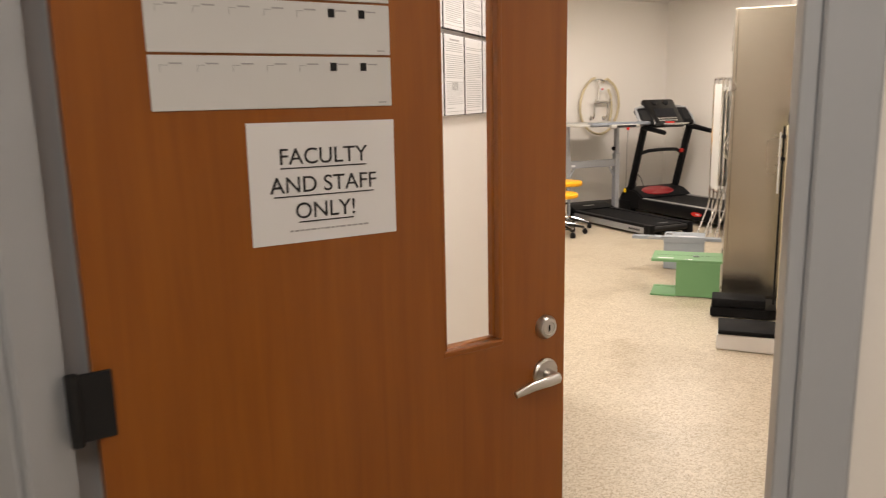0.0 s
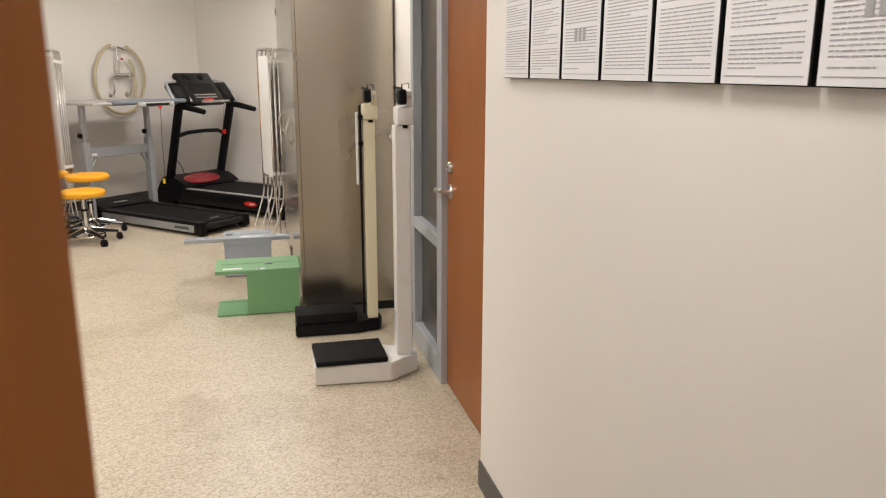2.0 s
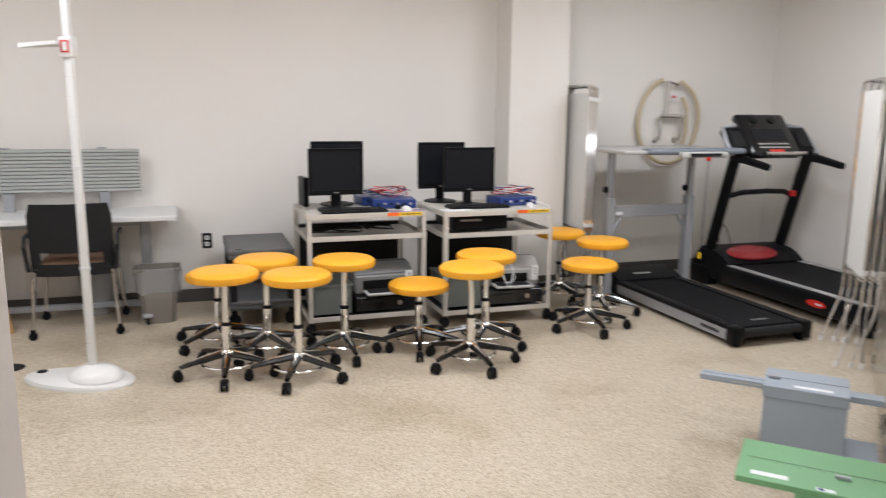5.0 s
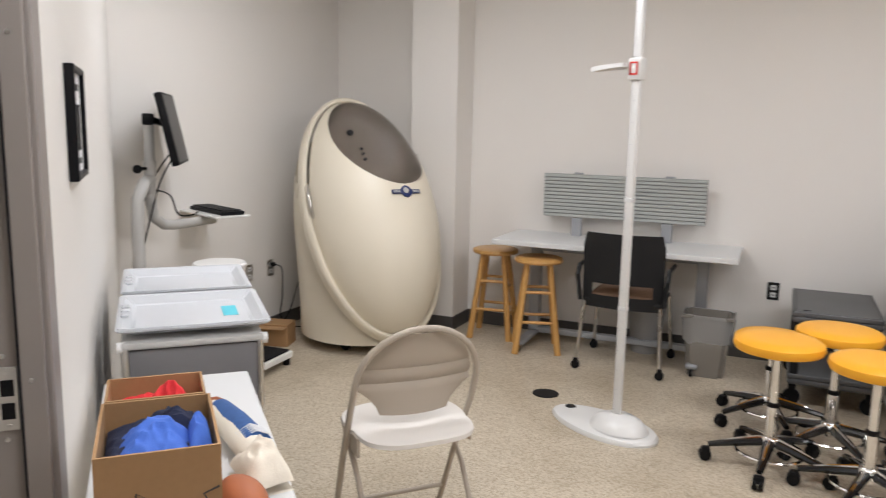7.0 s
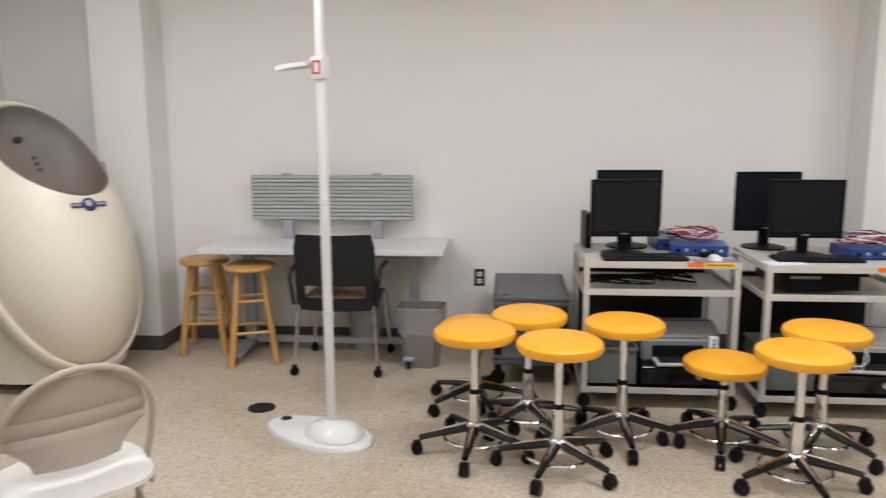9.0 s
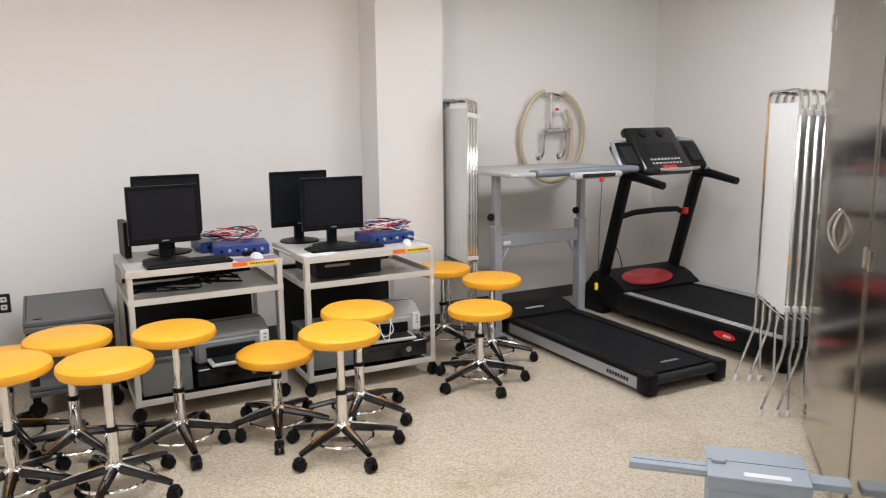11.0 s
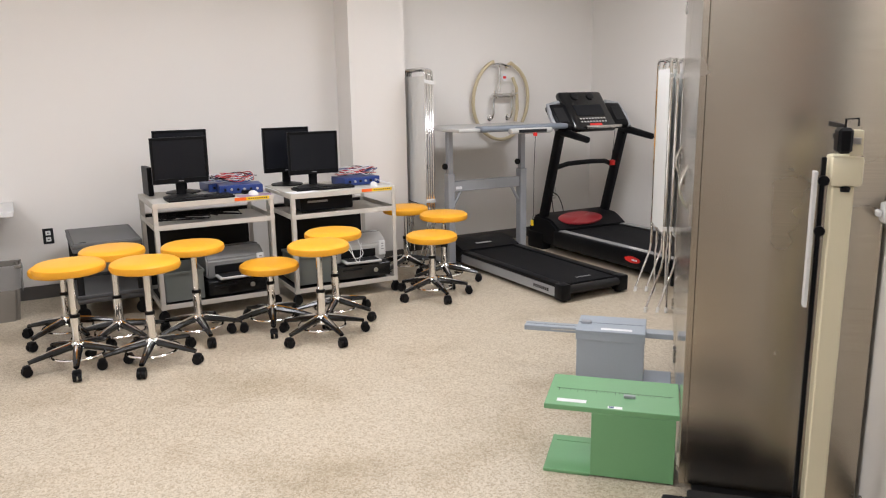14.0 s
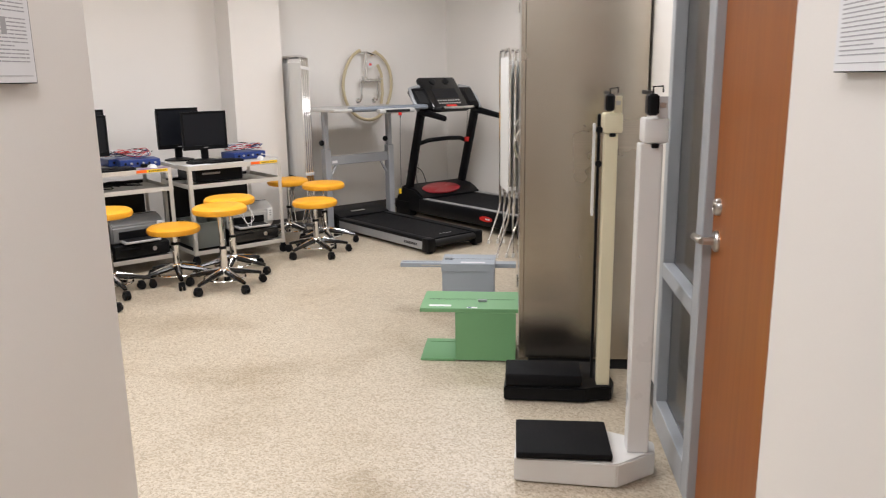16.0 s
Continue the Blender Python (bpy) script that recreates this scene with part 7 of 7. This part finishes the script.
    part("stop_button", boxed(-0.07, -0.145, 0.0425, 0.07, -0.11, 0.048, 0.003), RED, con, "red stop button")
    bm2 = tubed([(w / 2 - 0.2, L - 0.12, 1.15), (w / 2, L - 0.16, 1.15), (w / 2 + 0.2, L - 0.12, 1.15)], 0.014, 8)
    part("pulse_grip", bm2, SATIN, t, "steel pulse grips", True)
    part("tether", tubed([(w - 0.22, L - 0.02, 1.14), (w - 0.145, L + 0.10, 0.82)], 0.002, 5), DARK_GREY, t)
    for x in (0.08, w - 0.08):
        part("rear_foot", turned([(0.03, 0), (0.03, 0.0598)], 14, x, 0.06), BLACK, t)


RED_DARK = mat("dark_red_gloss", (0.28, 0.02, 0.025), 0.3)
big_treadmill()


# ---- folding screens ----
def folding_screen(m, panels, label, cloth_first=True, pitch=0.045, width=0.52):
    """A folded ward screen: tube frames side by side, with cloth, on splayed castor legs. Local x: stacking, y: panel width."""
    s = thing("folding_screen", m, label, "folding screen", "ward screens")
    for i in range(panels):
        x = i * pitch
        y0, y1 = 0.0, width
        h = 1.67 - 0.004 * i
        pts = [(x, y0, 0.36), (x, y0, h - 0.05), (x, y0 + 0.015, h - 0.015), (x, y0 + 0.05, h), (x, y1 - 0.05, h), (x, y1 - 0.015, h - 0.015), (x, y1, h - 0.05), (x, y1, 0.36)]
        f = part("panel_frame", tubed(pts, 0.011, 8), CHROME, s, "polished tube frame", True)
        part("lower_rod", tubed([(x, y0, 0.50), (x, y1, 0.50)], 0.005, 6), CHROME, f)
        bm = bmesh.new()
        n = 18
        fv = []
        for j in range(n + 1):
            yy = y0 + 0.014 + (y1 - y0 - 0.028) * j / n
            dx = 0.006 * math.sin(j * 2.1)
            fv.append((bm.verts.new((x + dx - 0.001, yy, 0.52)), bm.verts.new((x + dx * 0.6 - 0.001, yy, h - 0.06)), bm.verts.new((x + dx + 0.001, yy, 0.52)), bm.verts.new((x + dx * 0.6 + 0.001, yy, h - 0.06))))
        for a, b in zip(fv, fv[1:]):
            bm.faces.new((a[0], b[0], b[1], a[1]))
            bm.faces.new((a[2], a[3], b[3], b[2]))
        part("curtain", bm, CURTAIN, f, "white gathered cloth", True)
        for z in (0.55, h - 0.12):
            part("hinge_clip", boxed(x - 0.014, y0 - 0.014, z, x + 0.014, y0 + 0.014, z + 0.03, 0.003), WHITE, f)
        for yy in (y0, y1):
            sp = 0.11 if (i % 2 == 0) else 0.015
            lg = part("leg", tubed([(x, yy, 0.37), (x - 0.01, yy, 0.30), (x - sp, yy - 0.05, 0.02)], 0.008, 8), CHROME, s, "", True)
            part("foot_tip", tubed([(x - sp + 0.004, yy - 0.0485, 0.035), (x - sp - 0.002, yy - 0.051, 0.0)], 0.012, 8), WHITE, lg, "white rubber tip")
    return s


folding_screen(pose(0.165, 8.20, 0, 0, 0, 9), 4, "folded white ward screen with steel frames by the cabinet", pitch=0.040, width=0.55)
folding_screen(room_pose(5.215, 7.74, 0, -6), 4, "folded white ward screen with steel frames by the column", pitch=0.021, width=0.50)


# ---- hose and mixer on the wall ----
def hose_set():
    h = thing("hose_mixer", room_pose(6.34, BACK_D, 0), "cream rubber hose hung round a chrome wall mixer", "tap")
    pts = []
    for i in range(37):
        a = radians(70 - 325 * i / 36)
        rx, rz = 0.315, 0.375
        pts.append((rx * math.cos(a), -0.055 - 0.01 * math.sin(a * 3), 1.385 + rz * math.sin(a)))
    pts = [(0.05, -0.06, 1.70), (0.11, -0.06, 1.735)] + pts[2:]
    hs = part("hose", tubed(pts, 0.017, 10), HOSE, h, "cream rubber hose", True)
    part("hose_tail", tubed([(0.12, -0.075, 1.60), (0.16, -0.085, 1.50), (0.17, -0.085, 1.30), (0.15, -0.08, 1.18)], 0.016, 10), HOSE, h, "", True)
    part("bracket", tubed([(-0.07, -0.03, 1.72), (-0.02, -0.07, 1.73), (0.10, -0.07, 1.70)], 0.012, 8), CHROME, h, "", True)
    part("riser", tubed([(-0.03, -0.07, 1.72), (-0.03, -0.07, 1.45)], 0.014, 12), CHROME, h, "chrome riser", True)
    part("mixer_body", tubed([(-0.11, -0.075, 1.43), (0.12, -0.075, 1.43)], 0.022, 14), CHROME, h, "chrome mixer body", True)
    for x in (-0.10, 0.11):
        part("inlet_pipe", tubed([(x, -0.075, 1.43), (x, -0.075, 1.26), (x, -0.05, 1.22), (x, -0.004, 1.22)], 0.012, 10), CHROME, h, "", True)
        bm = turned([(0.03, 0), (0.03, 0.006), (0.016, 0.012)], 18)
        bmesh.ops.transform(bm, matrix=pose(x, -0.0005, 1.22, 90, 0, 0), verts=bm.verts)
        part("rose", bm, CHROME, h, "", True)
        bm = bmesh.new()
        for k in range(4):
            a = radians(90 * k + 20)
            tube(bm, [(x, -0.115, 1.44), (x + 0.04 * math.cos(a), -0.118, 1.44 + 0.04 * math.sin(a))], 0.007, 8)
        tube(bm, [(x, -0.075, 1.44), (x, -0.12, 1.44)], 0.012, 10)
        part("cross_handle", bm, CHROME, h, "chrome cross handle", True)
    bm = turned([(0.035, 0), (0.035, 0.008), (0.03, 0.010)], 20)
    bmesh.ops.transform(bm, matrix=pose(0.03, -0.062, 1.60, 90, 0, 0), verts=bm.verts)
    tg = part("tag", bm, PAPER, h, "round white and red tag")
    part("tag_mark", boxed(0.012, -0.0735, 1.59, 0.048, -0.0722, 1.612), RED, tg)
    part("tag_tie", tubed([(-0.03, -0.07, 1.66), (0.0, -0.066, 1.64), (0.03, -0.066, 1.615)], 0.002, 5), WHITE, tg)


hose_set()


# ---- seen through the small doorway ----
def side_scale():
    s = thing("physician_scale", pose(-2.74, 3.30, 0), "cream beam scale in the side room", "scale")
    part("platform", boxed(-0.15, -0.55, 0.02, 0.15, 0.06, 0.09, 0.01, 2), BLACK, s, "", True)
    part("foot", boxed(-0.13, -0.50, 0.0, 0.13, 0.04, 0.0198), BLACK, s)
    part("post", boxed(-0.035, -0.02, 0.09, 0.035, 0.05, 1.19, 0.004), LIGHT_GREY, s, "grey post")
    part("housing", boxed(-0.055, -0.13, 1.19, 0.055, 0.075, 1.26, 0.012, 2), CREAM_PAINT, s, "cream beam housing", True)
    part("bracket", boxed(-0.05, -0.10, 1.26, 0.05, -0.08, 1.43, 0.004), CREAM_PAINT, s)
    bm = bmesh.new()
    box(bm, -0.012, -0.16, 1.41, 0.012, 0.07, 1.435, 0.002)
    box(bm, -0.03, -0.06, 1.30, 0.03, 0.04, 1.38, 0.006)
    part("beam", bm, BLACK, s, "black weighing beam")


side_scale()
cw = thing("privacy_curtain", pose(-3.25, 1.80, 0), "white hanging privacy curtain in the side room", "curtain")
bm = bmesh.new()
n_ = 60
rows = [[bm.verts.new((0.03 * math.sin(j * 0.9) + dx, 1.64 * j / n_, z)) for j in range(n_ + 1)] for dx, z in ((0.0, 0.14), (0.0, 2.5), (0.004, 2.5), (0.004, 0.14))]
for a, b in ((0, 1), (1, 2), (2, 3), (3, 0)):
    for j in range(n_):
        bm.faces.new((rows[a][j], rows[a][j + 1], rows[b][j + 1], rows[b][j]))
part("cloth", bm, CURTAIN, cw, "", True)
part("rail", tubed([(0, 0, 2.52), (0, 1.64, 2.52)], 0.012, 8), SATIN, cw)
tagged(part("black_bag", boxed(-0.12, -0.10, 0, 0.12, 0.10, 0.62, 0.06, 3), BLACK, None, "", True, pose(-3.05, 3.18, 0.0)), "black soft bag standing in the side room", "bag")
